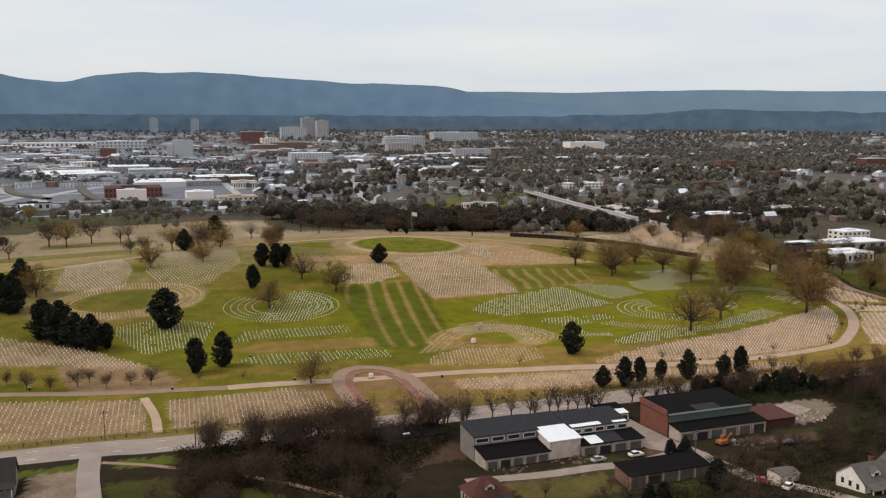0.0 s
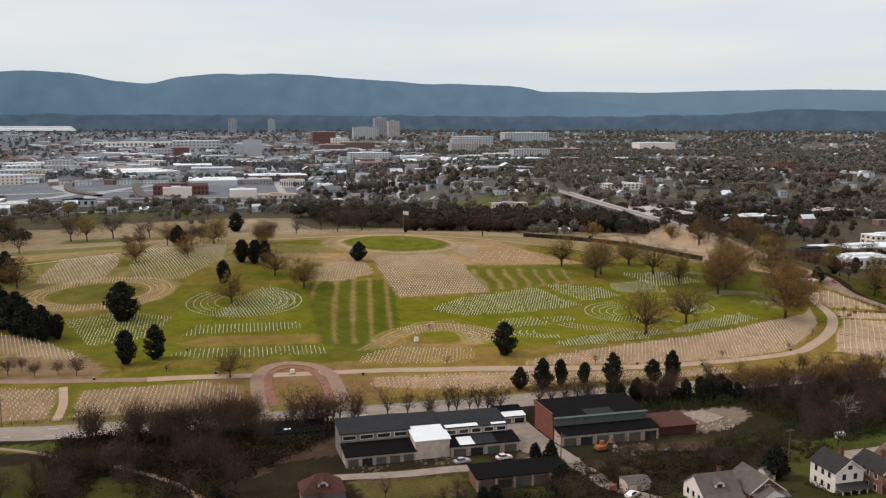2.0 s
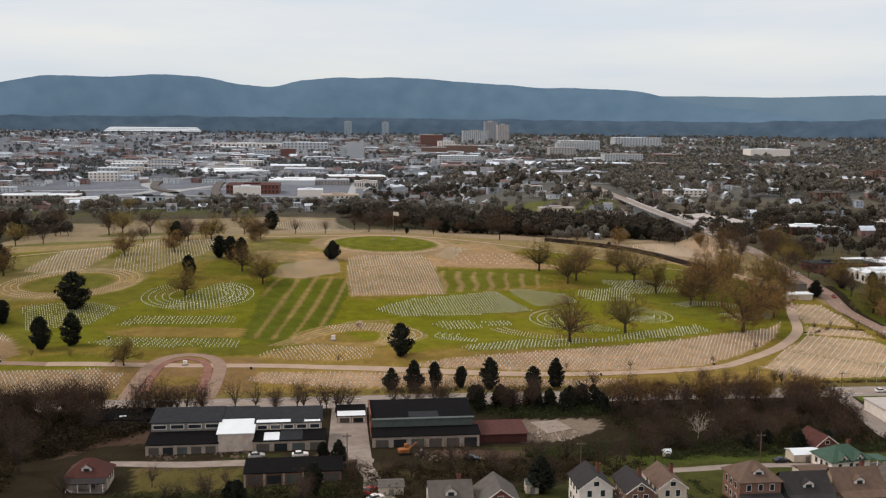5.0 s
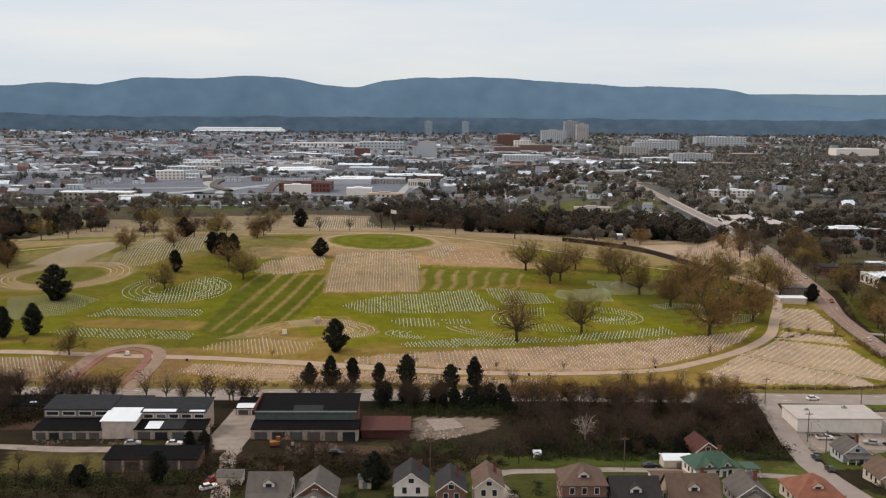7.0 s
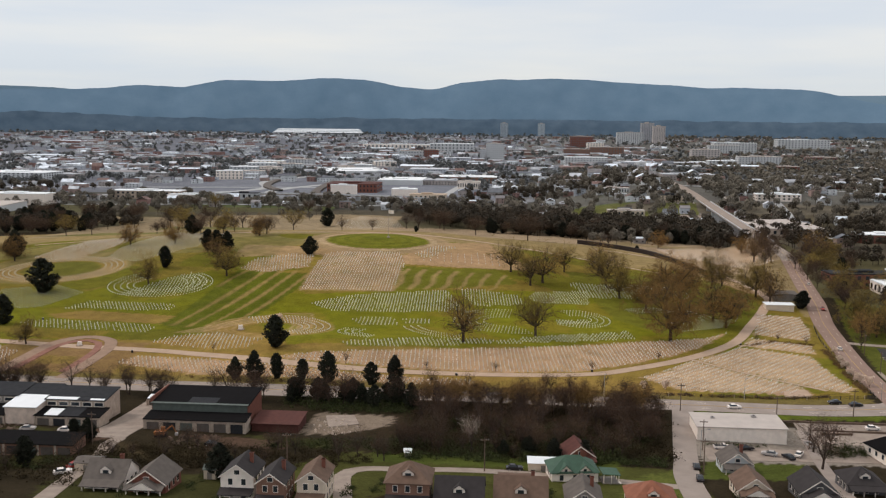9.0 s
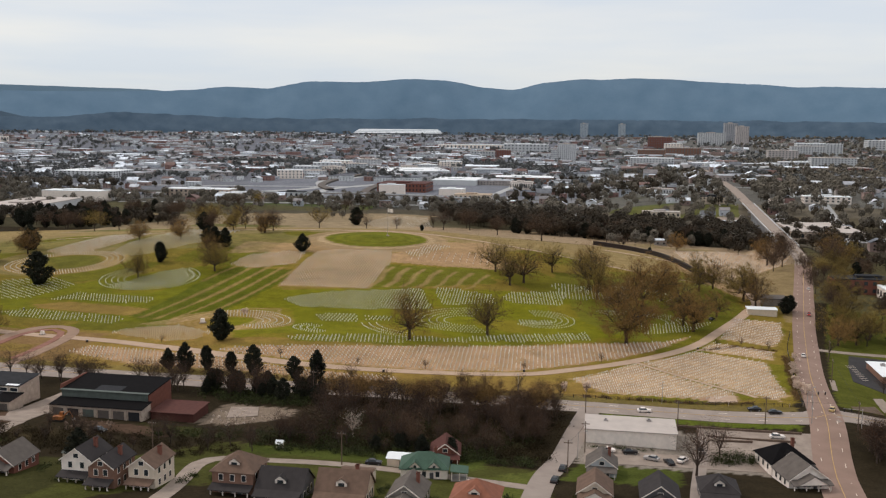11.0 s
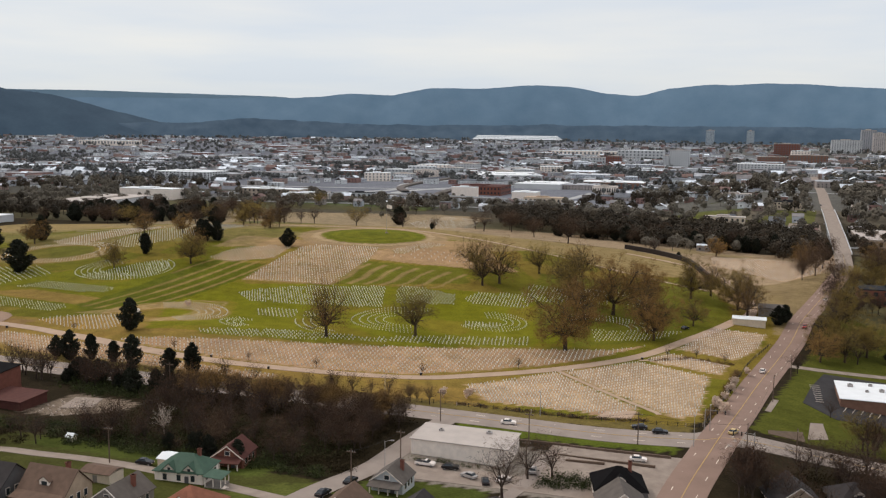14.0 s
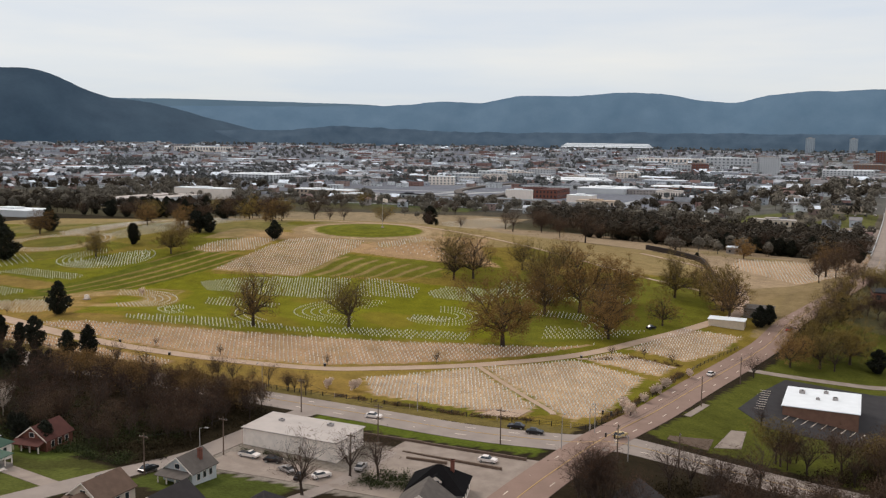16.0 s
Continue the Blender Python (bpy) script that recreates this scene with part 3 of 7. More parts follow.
    lay(inside(x, y, [(58.9, 324.2), (116.3, 325.3), (117.9, 281.6), (60, 282)]), (0.185, 0.118, 0.062), 0.7)
    lay(inside(x, y, [(76, 318), (104.7, 316.2), (111.2, 303.7), (103.8, 291.3), (75.9, 289.5), (71.5, 305.8)]), (0.19, 0.125, 0.06), 0.8)
    lay(inside(x, y, [(81.5, 303.3), (95.4, 303.3), (97.8, 293.3), (81.8, 291.4)]), OLIVE, 0.6)
    lay(inside(x, y, [(367.4, 292.4), (379.3, 297.2), (377.9, 287.9), (363.8, 286.7)]), (0.30, 0.20, 0.14), 0.9)
    lay(inside(x, y, [(46, 374), (60, 384), (107, 379), (106, 363), (54, 366)]), (0.215, 0.145, 0.05), 0.8)
    lay(inside(x, y, [(-22.7, 373.2), (11.0, 360.9), (21.6, 336.9), (15.9, 324.3), (-15.0, 331.7)]), (0.225, 0.155, 0.098), 0.85)
    # verge of the road and grass round the crossing
    off = y - np.interp(x, [p[0] for p in HOLTZ], [p[1] for p in HOLTZ])
    lay((off > 6) & (off < 13.5) & (x > -200) & (x < 396), (0.16, 0.13, 0.045), 0.8)
    lay((off < -6) & (off > -13 + 0.02 * (x - 322)) & (x > 331) & (x < 394), (0.085, 0.112, 0.016), 0.9)
    lay(inside(x, y, [(-30, 262), (-11, 263), (-11, 256), (-30, 257)]) | inside(x, y, [(-3, 262), (24, 262), (30, 252), (-2, 256)]), (0.072, 0.088, 0.018))
    lay(inside(x, y, [(-24, 258), (-10, 258), (-10, 236), (-26, 236)]), (0.23, 0.18, 0.14), 0.9)
    lay(inside(x, y, [(-5, 246), (20, 243), (44.8, 213.2), (50, 180), (-4, 180)]) & (wob > -1.5), (0.052, 0.056, 0.015), 0.9)
    # lawn right of the avenue, tree shade included in its darker green
    lay(inside(x, y, [(412.2, 291.2), (425, 361), (433, 403), (446.4, 460.6), (452.4, 490), (551.9, 494.6), (580, 306), (440.1, 295.7)]), (0.078, 0.088, 0.016), 0.9)
    lay(inside(x, y, [(458, 560), (444, 484), (595, 479.8), (589.4, 699.8), (480, 694.2), (474, 640)]), (0.085, 0.080, 0.042), 0.8)
    lay(inside(x, y, [(300.1, 189.5), (314.4, 203.5), (314, 150), (290, 150)]), (0.085, 0.10, 0.025), 0.8)
    lay(inside(x, y, [(230.1, 204.3), (300.6, 209.7), (298.2, 197), (232, 195)]), (0.060, 0.080, 0.018), 0.8)
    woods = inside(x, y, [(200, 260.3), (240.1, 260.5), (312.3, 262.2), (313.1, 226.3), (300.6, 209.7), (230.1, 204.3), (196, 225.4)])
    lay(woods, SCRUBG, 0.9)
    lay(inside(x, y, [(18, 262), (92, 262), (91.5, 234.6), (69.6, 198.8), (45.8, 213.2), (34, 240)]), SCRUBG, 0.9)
    lay(inside(x, y, [(203, 222), (206, 245), (232, 243), (231, 233), (214.9, 224)]) & (wob > -1.2), (0.20, 0.165, 0.135), 0.8)
    lay(inside(x, y, [(149.1, 200.6), (186.1, 204.2), (190, 188.6), (159.7, 184.6)]), (0.045, 0.036, 0.020), 0.8)
    lay(inside(x, y, [(92, 206), (122, 203), (122, 192), (96, 190)]), (0.105, 0.090, 0.032), 0.8)
    lay(inside(x, y, [(322.8, 213.1), (393, 219.6), (396.2, 249.5), (323.9, 245.4)]), (0.22, 0.20, 0.18), 0.9)
    lay(inside(x, y, [(67.9, 249.8), (94.8, 251.6), (93.8, 210.6), (138.7, 208.2), (143.5, 215.6), (204.8, 212.6), (204.9, 203.4), (69.5, 204.5)]) & (wob > -1.0), (0.085, 0.056, 0.042), 0.8)
    # railway land and grass banks behind the hill
    lay((y > 700) & (y < 900) & (x < 75) | (y > 830) & (y < 900) & (x < 330), (0.062, 0.058, 0.034), 0.8)
    lay(inside(x, y, [(-100, 620), (60, 640), (250, 640), (235, 740), (150, 810), (150, 940), (90, 950), (-60, 900), (-110, 760)]), (0.255, 0.205, 0.135), 0.85)
    lay(inside(x, y, [(-50, 740), (30, 760), (40, 800), (-50, 790)]) | inside(x, y, [(-100, 640), (10, 600), (40, 630), (-60, 680)]), (0.11, 0.115, 0.03), 0.8)
    lay(inside(x, y, [(-120, 960), (60, 985), (60, 1040), (-120, 1020)]), (0.085, 0.10, 0.030), 0.9)
    lay(inside(x, y, [(-260, 900), (29.6, 960.8), (39.3, 1011.7), (-260, 1000)]), (0.080, 0.078, 0.042), 0.9)
    lay(inside(x, y, [(-300, 800), (60, 840), (79.8, 880.4), (-300, 870)]), (0.22, 0.18, 0.12), 0.8)
    lay(inside(x, y, [(-170.5, 1120.9), (321.6, 1139.5), (304.6, 1566.6), (-330, 1600)]), (0.235, 0.230, 0.222), 0.85)
    lay(inside(x, y, [(317.9, 1031.8), (425.5, 918.1), (427.6, 804.1), (371.4, 871.5)]), (0.085, 0.105, 0.03), 0.8)
    lay(inside(x, y, [(331.5, 1036.2), (414.8, 993.1), (409.2, 1053.5), (341.1, 1178.7)]), (0.080, 0.082, 0.038), 0.8)
    # town plain, its grey cooled to take in distance haze
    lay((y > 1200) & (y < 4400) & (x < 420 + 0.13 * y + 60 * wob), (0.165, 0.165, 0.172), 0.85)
    lay((y > 960) & (x > 300 + 40 * wob) & (x - 300 < 0.9 * y), (0.125, 0.114, 0.092), 0.9)
    lay(inside(x, y, [(335, 925), (470, 955), (472, 1000), (340, 1010)]) & (wob > -0.6), (0.105, 0.115, 0.035), 0.85)
    lay(inside(x, y, [(500, 905), (560, 880), (640, 900), (620, 960), (510, 960)]), (0.095, 0.085, 0.06), 0.9)
    return c


def make_ground():
    xs = np.concatenate([np.linspace(-5200, -900, 14), np.linspace(-850, -250, 13), np.arange(-200, 520, 1.3), np.linspace(540, 1200, 14), np.linspace(1300, 5200, 14)])
    ys = np.concatenate([np.linspace(-1200, -100, 8), np.linspace(-50, 130, 10), np.arange(140, 700, 1.3), np.arange(704, 1140, 6.0), np.linspace(1150, 2000, 44), np.linspace(2100, 5200, 22)])
    gx, gy = np.meshgrid(xs, ys)
    x, y = gx.ravel(), gy.ravel()
    z = land(x, y)
    nx, ny = len(xs), len(ys)
    i = (np.arange(ny - 1)[:, None] * nx + np.arange(nx - 1)[None, :]).ravel()
    faces = np.stack([i, i + 1, i + 1 + nx, i + nx], 1).astype(np.int32)
    me = bpy.data.meshes.new("ground")
    me.vertices.add(len(x))
    me.vertices.foreach_set("co", np.stack([x, y, z], 1).astype(np.float32).ravel())
    me.loops.add(faces.size)
    me.loops.foreach_set("vertex_index", faces.ravel())
    me.polygons.add(len(faces))
    me.polygons.foreach_set("loop_start", np.arange(0, faces.size, 4, dtype=np.int32))
    me.polygons.foreach_set("use_smooth", np.ones(len(faces), bool))
    me.update(calc_edges=True)
    me.validate()
    col = me.color_attributes.new("cover", "FLOAT_COLOR", "POINT")
    rgba = np.ones((len(x), 4), np.float32)
    # beyond y = 1000 a bluish haze tint is multiplied into the cover
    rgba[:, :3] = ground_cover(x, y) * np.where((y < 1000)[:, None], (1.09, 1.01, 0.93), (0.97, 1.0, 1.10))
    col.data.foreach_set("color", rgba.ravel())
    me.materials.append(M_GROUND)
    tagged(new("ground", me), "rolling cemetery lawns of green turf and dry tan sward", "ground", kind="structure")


make_ground()


def ribbon(name, points, width, material, label, category="road", up=0.10, step=4.0, kerb=0.0, closed=False):
    """A road laid on the land: its surface with closed edges that reach below the ground."""
    c = curve(points, step, closed)
    d = np.gradient(c, axis=0)
    d /= np.maximum(np.hypot(d[:, 0], d[:, 1]), 1e-9)[:, None]
    nrm = np.stack([-d[:, 1], d[:, 0]], 1)
    b = Build()
    offs = [-width / 2, -width / 6, width / 6, width / 2]
    rows = []
    for p, q in zip(c, nrm):
        zs = [gz(p[0] + q[0] * o, p[1] + q[1] * o) for o in offs]
        row = [(p[0] + q[0] * o, p[1] + q[1] * o, z + up) for o, z in zip(offs, zs)]
        row = [(row[0][0], row[0][1], row[0][2] - up - 0.4)] + row + [(row[-1][0], row[-1][1], row[-1][2] - up - 0.4)]
        rows.append(row)
    m = len(rows[0])
    b.v = [v for r in rows for v in r]
    b.f = [(i * m + j + 1, i * m + j, (i + 1) * m + j, (i + 1) * m + j + 1) for i in range(len(rows) - 1) for j in range(m - 1)]
    ob = part(name, b, material)
    return tagged(ob, label, category, kind="structure")


def patch(name, poly, material, label, category="pavement", up=0.08):
    """A paved area of any outline, laid on the land."""
    bm = bmesh.new()
    bm.faces.new([bm.verts.new((x, y, 0)) for x, y in poly])
    bmesh.ops.triangulate(bm, faces=bm.faces[:])
    for _ in range(4):
        long = [e for e in bm.edges if e.calc_length() > 6]
        if long:
            bmesh.ops.subdivide_edges(bm, edges=long, cuts=1)
            bmesh.ops.triangulate(bm, faces=bm.faces[:])
    for v in bm.verts:
        v.co.z = gz(v.co.x, v.co.y) + up
    bmesh.ops.recalc_face_normals(bm, faces=bm.faces[:])
    rim = [e for e in bm.edges if e.is_boundary]
    low = bmesh.ops.extrude_edge_only(bm, edges=rim)["geom"]
    for v in low:
        if isinstance(v, bmesh.types.BMVert):
            v.co.z -= up + 0.4
    me = bpy.data.meshes.new(name)
    bm.to_mesh(me)
    bm.free()
    return tagged(part(name, me, material), label, category, kind="structure")


ribbon("road", HOLTZ, 13, M_ASPHALT, "grey four-lane asphalt road along the cemetery edge")
ribbon("avenue", [p for p in AVENUE if p[1] < 600] + [(464, 612)], 11.0, M_AVENUE, "long brownish worn avenue running towards the town", up=0.14)
ribbon("avenue", [(464, 612), (468, 635), (473, 712)], 11.0, M_CONCRETE, "pale grey stretch of the avenue before the overpass", up=0.14)
ribbon("avenue", [(483.4, 995)] + [p for p in AVENUE if p[1] > 1000], 11.5, M_CONCRETE, "pale grey far stretch of the avenue", up=0.35)
ribbon("cemetery_drive", [p for p in DRIVE if p[0] > 30], 5.0, M_LANE, "pale curving drive through the burial ground", "drive", up=0.12)
ribbon("cemetery_drive", [p for p in DRIVE if p[0] < 40], 4.6, M_LOOP, "worn brown drive along the graves", "drive", up=0.115)
ribbon("side_street", STREET, 7.0, M_ASPHALT, "grey side street between houses and a warehouse", up=0.12)
ribbon("works_lane", ALLEY, 4.5, M_CONCRETE, "concrete lane in front of the old works", "lane", up=0.1)
ribbon("back_lane", BACKLANE, 4.5, M_CONCRETE, "pale gravel back lane behind the houses", "lane", up=0.09)
ribbon("lane", LANE_LEFT, 6.0, M_ASPHALT, "short grey lane joining the main road", "lane", up=0.12)
ribbon("footway", PATH_LEFT, 1.8, M_LOOP, "narrow curving concrete path over the grass", "path", up=0.1)
LOOP = [(74.8, 276), (74.9, 297.8), (76, 315.8), (81, 327.5), (88.4, 332), (97.2, 327.9), (102.6, 314.5), (103.2, 293), (102.6, 274)]
ribbon("loop_drive", LOOP, 5.0, M_LOOP, "tan entrance loop of the cemetery drive", "drive", up=0.16)
ribbon("brick_walk", [(79, 282), (79, 303), (80.2, 316.5), (84, 323.8), (88.8, 326.2), (94.6, 322.6), (98.4, 312.5), (99.2, 297), (99, 282)], 3.0, M_BRICKPATH, "red brick walk inside the entrance loop", "path", up=0.2)
ribbon("plot_walk", [(344.5, 338.6), (380.2, 302.5), (385.6, 295.1)], 1.9, M_LANE, "pale walk between two plots of graves", "path", up=0.1)
ribbon("plot_walk", [(7.9, 320.3), (10.5, 299.5), (10.5, 283)], 3.0, M_LANE, "pale walk between two plots of graves", "path", up=0.1)
ribbon("gate_walk", [(371, 367), (389, 378), (405, 373)], 2.0, M_LANE, "narrow pale walk beside the gate plots", "path", up=0.1)
ribbon("crest_lane", [(-60, 560), (20, 575), (90.3, 587.6), (143, 592), (184.9, 590.5), (223.8, 587.4), (290, 570), (345.2, 544.2), (390.3, 517.1)], 3.0, M_LANE, "pale lane along the hill crest", "path", up=0.1)
patch("car_park", [(326, 214.9), (392.9, 223.8), (396.4, 254.6), (360.7, 252.6), (358.4, 228.4), (326.2, 227.1)], M_CONCRETE, "worn concrete yard beside the white warehouse", up=0.1)
patch("works_yard", [(144.2, 216), (149.5, 206), (156.5, 206), (156.6, 243), (157, 261.3), (145.5, 261.5)], M_CONCRETE, "patched concrete yard between two works", up=0.13)
patch("bank_car_park", [(430, 342), (434, 366), (440, 390), (478, 398), (478, 334), (440, 329)], M_DARKLOT, "fresh black car park round the flat office", up=0.1)

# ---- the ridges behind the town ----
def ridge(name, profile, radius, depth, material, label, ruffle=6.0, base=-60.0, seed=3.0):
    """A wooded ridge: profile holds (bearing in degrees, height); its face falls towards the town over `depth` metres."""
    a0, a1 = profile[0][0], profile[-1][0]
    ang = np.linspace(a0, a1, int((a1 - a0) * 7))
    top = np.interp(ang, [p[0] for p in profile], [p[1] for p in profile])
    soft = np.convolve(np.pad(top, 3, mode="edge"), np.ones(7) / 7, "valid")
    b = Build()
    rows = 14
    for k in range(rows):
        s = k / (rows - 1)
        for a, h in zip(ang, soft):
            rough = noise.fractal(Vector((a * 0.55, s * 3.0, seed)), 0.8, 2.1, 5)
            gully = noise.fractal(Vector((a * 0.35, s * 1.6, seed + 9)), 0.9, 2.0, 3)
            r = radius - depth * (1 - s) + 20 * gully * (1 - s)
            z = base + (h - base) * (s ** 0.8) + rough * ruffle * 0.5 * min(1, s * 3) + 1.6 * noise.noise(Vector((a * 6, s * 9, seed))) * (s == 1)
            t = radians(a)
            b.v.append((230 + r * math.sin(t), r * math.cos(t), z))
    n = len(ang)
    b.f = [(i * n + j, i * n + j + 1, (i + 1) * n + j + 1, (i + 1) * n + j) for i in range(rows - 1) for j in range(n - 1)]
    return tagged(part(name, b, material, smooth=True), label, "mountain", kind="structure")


RIDGE = [(-58, 200), (-40, 212), (-30, 220), (-25.5, 230), (-24, 237), (-22.6, 257), (-20, 245), (-17.4, 290), (-14, 288), (-10.6, 309), (-8.8, 300), (-6.6, 267), (-4.6, 252), (-3, 287), (-1, 307), (4, 312), (9.6, 280), (12.5, 264), (15.5, 263), (18.3, 247), (19.3, 226), (21, 190), (25, 150), (30, 90), (36, 50)]
FARRIDGE = [(-60, 240), (-45, 246), (-38, 252), (-33, 246), (-27, 238), (-22, 200), (0, 150), (13, 200), (18, 226), (22, 228), (26, 221), (30, 230), (35, 234), (40, 224), (46, 220), (60, 215)]
BROW = [(-70, 330), (-60, 360), (-52, 364), (-48.4, 366), (-46.7, 372), (-45.4, 345), (-43.6, 275), (-42.2, 240), (-40.2, 224), (-38.2, 187), (-36.6, 150), (-35, 118), (-33.2, 84), (-31, 45), (-29, 10)]
FOOT = [(-60, 72), (-40, 84), (-32, 92), (-29, 114), (-26, 110), (-21, 92), (-10, 98), (4, 99), (14, 94), (24, 96), (30, 104), (34, 130), (38, 122), (48, 108), (60, 98)]
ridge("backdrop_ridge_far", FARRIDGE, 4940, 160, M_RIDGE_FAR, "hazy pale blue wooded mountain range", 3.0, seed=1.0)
ridge("backdrop_ridge", RIDGE, 4860, 300, M_RIDGE, "long wooded mountain ridge hazed blue-grey", 7.0, seed=3.0)
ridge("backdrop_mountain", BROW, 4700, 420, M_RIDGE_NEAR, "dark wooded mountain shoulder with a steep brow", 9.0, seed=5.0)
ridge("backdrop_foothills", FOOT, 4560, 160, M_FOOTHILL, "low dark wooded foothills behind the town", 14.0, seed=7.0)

# ---- trees ----
def limb(b, tips, a, way, length, r, level, rnd, droop, sides):
    """One branch and those that grow from it; the ends of the finest are kept in tips."""
    bits = 3 if level == 0 else 2
    p, d = Vector(a), Vector(way).normalized()
    for k in range(bits):
        d = (d + Vector((rnd.uniform(-1, 1), rnd.uniform(-1, 1), rnd.uniform(-0.5, 1.0) * droop)) * 0.22).normalized()
        q = p + d * length / bits
        b.tube(p, q, r * (1 - 0.75 * k / bits), r * (1 - 0.75 * (k + 1) / bits), sides[level])
        if level < len(sides) - 1:
            for _ in range(2 if level else 3):
                s = rnd.uniform(0.3, 1.0)
                side = d.orthogonal().normalized()
                side.rotate(Matrix.Rotation(rnd.uniform(0, 6.28), 3, d))
                w = (d * rnd.uniform(0.4, 0.9) + side * rnd.uniform(0.6, 1.0) + Vector((0, 0, 0.18)))
                limb(b, tips, p.lerp(q, s), w, length * rnd.uniform(0.45, 0.68), r * 0.5 * (1 - 0.5 * s * (k + 1) / bits), level + 1, rnd, droop, sides)
        elif k:
            tips.append((q.copy(), d.copy()))
        p = q
    return p


def leaves(b, tips, count, size, spread, rnd, slim=0.8):
    for q, d in tips:
        for _ in range(count):
            o = q + Vector((rnd.gauss(0, spread), rnd.gauss(0, spread), rnd.gauss(0, spread * 0.8)))
            u = Vector((rnd.uniform(-1, 1), rnd.uniform(-1, 1), rnd.uniform(-1, 1))).normalized()
            w = u.orthogonal()
            w.rotate(Matrix.Rotation(rnd.uniform(0, 6.28), 3, u))
            s = size * rnd.uniform(0.6, 1.4)
            b.face(tuple(o + u * s), tuple(o - u * s * 0.4 + w * s * slim), tuple(o - u * s * 0.4 - w * s * slim))


def broadleaf(name, height, seed, leaf, label, category="tree", trunk_part=0.25, count=9, size=0.42, width=1.0, bark=None, sides=(6, 5, 3), slim=0.8, fill=0.035, dome=0):
    """A spreading tree: trunk that forks into limbs, and a crown of small loose leaves."""
    rnd = random.Random(seed)
    t = thing(name, 0, 0, -500, 0, label, category)
    b, tips = Build(), []
    r = height * (0.028 if dome else 0.020)
    fork = Vector((rnd.uniform(-0.3, 0.3), rnd.uniform(-0.3, 0.3), height * trunk_part))
    b.tube((0, 0, -0.6), (0, 0, 0.5), r * 1.7, r * 1.15, 8)
    b.tube((0, 0, 0.5), fork, r * 1.15, r * 0.95, 8)
    n = rnd.randint(5, 6) + 3 * dome
    for i in range(n):
        a = 6.283 * i / n + rnd.uniform(-0.4, 0.4)
        lean = rnd.uniform(0.45, 1.0) * width if i else 0.15
        low = dome and i % 2
        if low:
            lean = rnd.uniform(1.5, 2.6)
        limb(b, tips, fork, (math.cos(a) * lean, math.sin(a) * lean, 1.0), height * (1 - trunk_part) * (rnd.uniform(0.50, 0.62) if low else rnd.uniform(0.62, 0.78)), r * 0.62, 0, rnd, 0.6, sides)
    part("trunk", b, bark or M_BARK, t)
    c = Build()
    leaves(c, tips, count, size, height * fill, rnd, slim)
    part("crown", c, leaf, t)
    return t


def cedar(name, height, seed, label, girth=0.30, open_base=0.05):
    """A dense dark evergreen: trunk, and boughs of small needle sprays in an uneven column."""
    rnd = random.Random(seed)
    t = thing(name, 0, 0, -500, 0, label, "tree")
    b = Build()
    b.tube((0, 0, -0.6), (0, 0, height * 0.5), height * 0.026, height * 0.016, 7)
    b.tube((0, 0, height * 0.5), (0, 0, height * 0.95), height * 0.016, height * 0.004, 5)
    c = Build()
    lobes = [(rnd.uniform(0, 6.28), rnd.uniform(0.15, 0.9), rnd.uniform(0.6, 1.25)) for _ in range(16)]
    for k in range(240):
        s = rnd.random() ** 0.9
        a = rnd.uniform(0, 6.283)
        swell = max((m * math.exp(-((math.cos(a - q) - 1) ** 2) * 3 - ((s - h) / 0.22) ** 2) for q, h, m in lobes), default=0.7)
        r = girth * height * max(0.05, math.sin(math.pi * (s * 0.80 + 0.17))) ** 0.75 * (0.45 + 0.68 * swell)
        z = height * (open_base + (1 - open_base) * s)
        tip = Vector((math.cos(a) * r, math.sin(a) * r, z))
        root = Vector((0, 0, z - r * 0.35))
        b.tube(root, root.lerp(tip, 0.85), height * 0.006, height * 0.002, 3)
        for _ in range(30):
            f = rnd.uniform(0.35, 1.02)
            o = root.lerp(tip, f) + Vector((rnd.gauss(0, 0.5), rnd.gauss(0, 0.5), rnd.gauss(0, 0.5))) * height * 0.035
            u = Vector((rnd.uniform(-1, 1), rnd.uniform(-1, 1), rnd.uniform(-0.6, 1))).normalized()
            w = u.orthogonal().normalized()
            w.rotate(Matrix.Rotation(rnd.uniform(0, 6.28), 3, u))
            g = height * 0.032 * rnd.uniform(0.6, 1.3)
            c.face(tuple(o + u * g), tuple(o - u * g * 0.5 + w * g * 0.7), tuple(o - u * g * 0.5 - w * g * 0.7))
    part("trunk", b, M_BARK, t)
    part("crown", c, M_CEDAR, t)
    return t


OAKS = [broadleaf("oak_tree", 20, 11 + k, M_BUD if k in (0, 2, 3) else M_OLIVE, "large spreading oak with " + ("russet brown spring buds" if k in (0, 2, 3) else "thin olive young leaves"), width=0.9, count=30 if k < 2 else 78, size=0.14, fill=0.036, dome=1, trunk_part=0.2) for k in range(6)]
SMALL_OAKS = [broadleaf("oak_tree", 20, 91 + k, M_RUSSET if k < 4 else M_OLIVE if k < 6 else M_BUD, "broad tree with " + ("thin olive young leaves" if k in (4, 5) else "russet brown spring buds"), width=1.1, count=18, size=0.26, fill=0.055, sides=(5, 4, 3)) for k in range(8)]
BARE = [broadleaf("bare_tree", 12, 31 + k, M_TWIG, "bare grey-brown tree with thin twigs", width=0.4 + 0.1 * k, count=6, size=0.42, slim=0.05, sides=(5, 4, 3), trunk_part=0.22) for k in range(4)]
CEDARS = [cedar("cedar_tree", 12, 51 + k, "dense dark green cedar tree on the lawn", 0.29 + 0.025 * k) for k in range(4)]
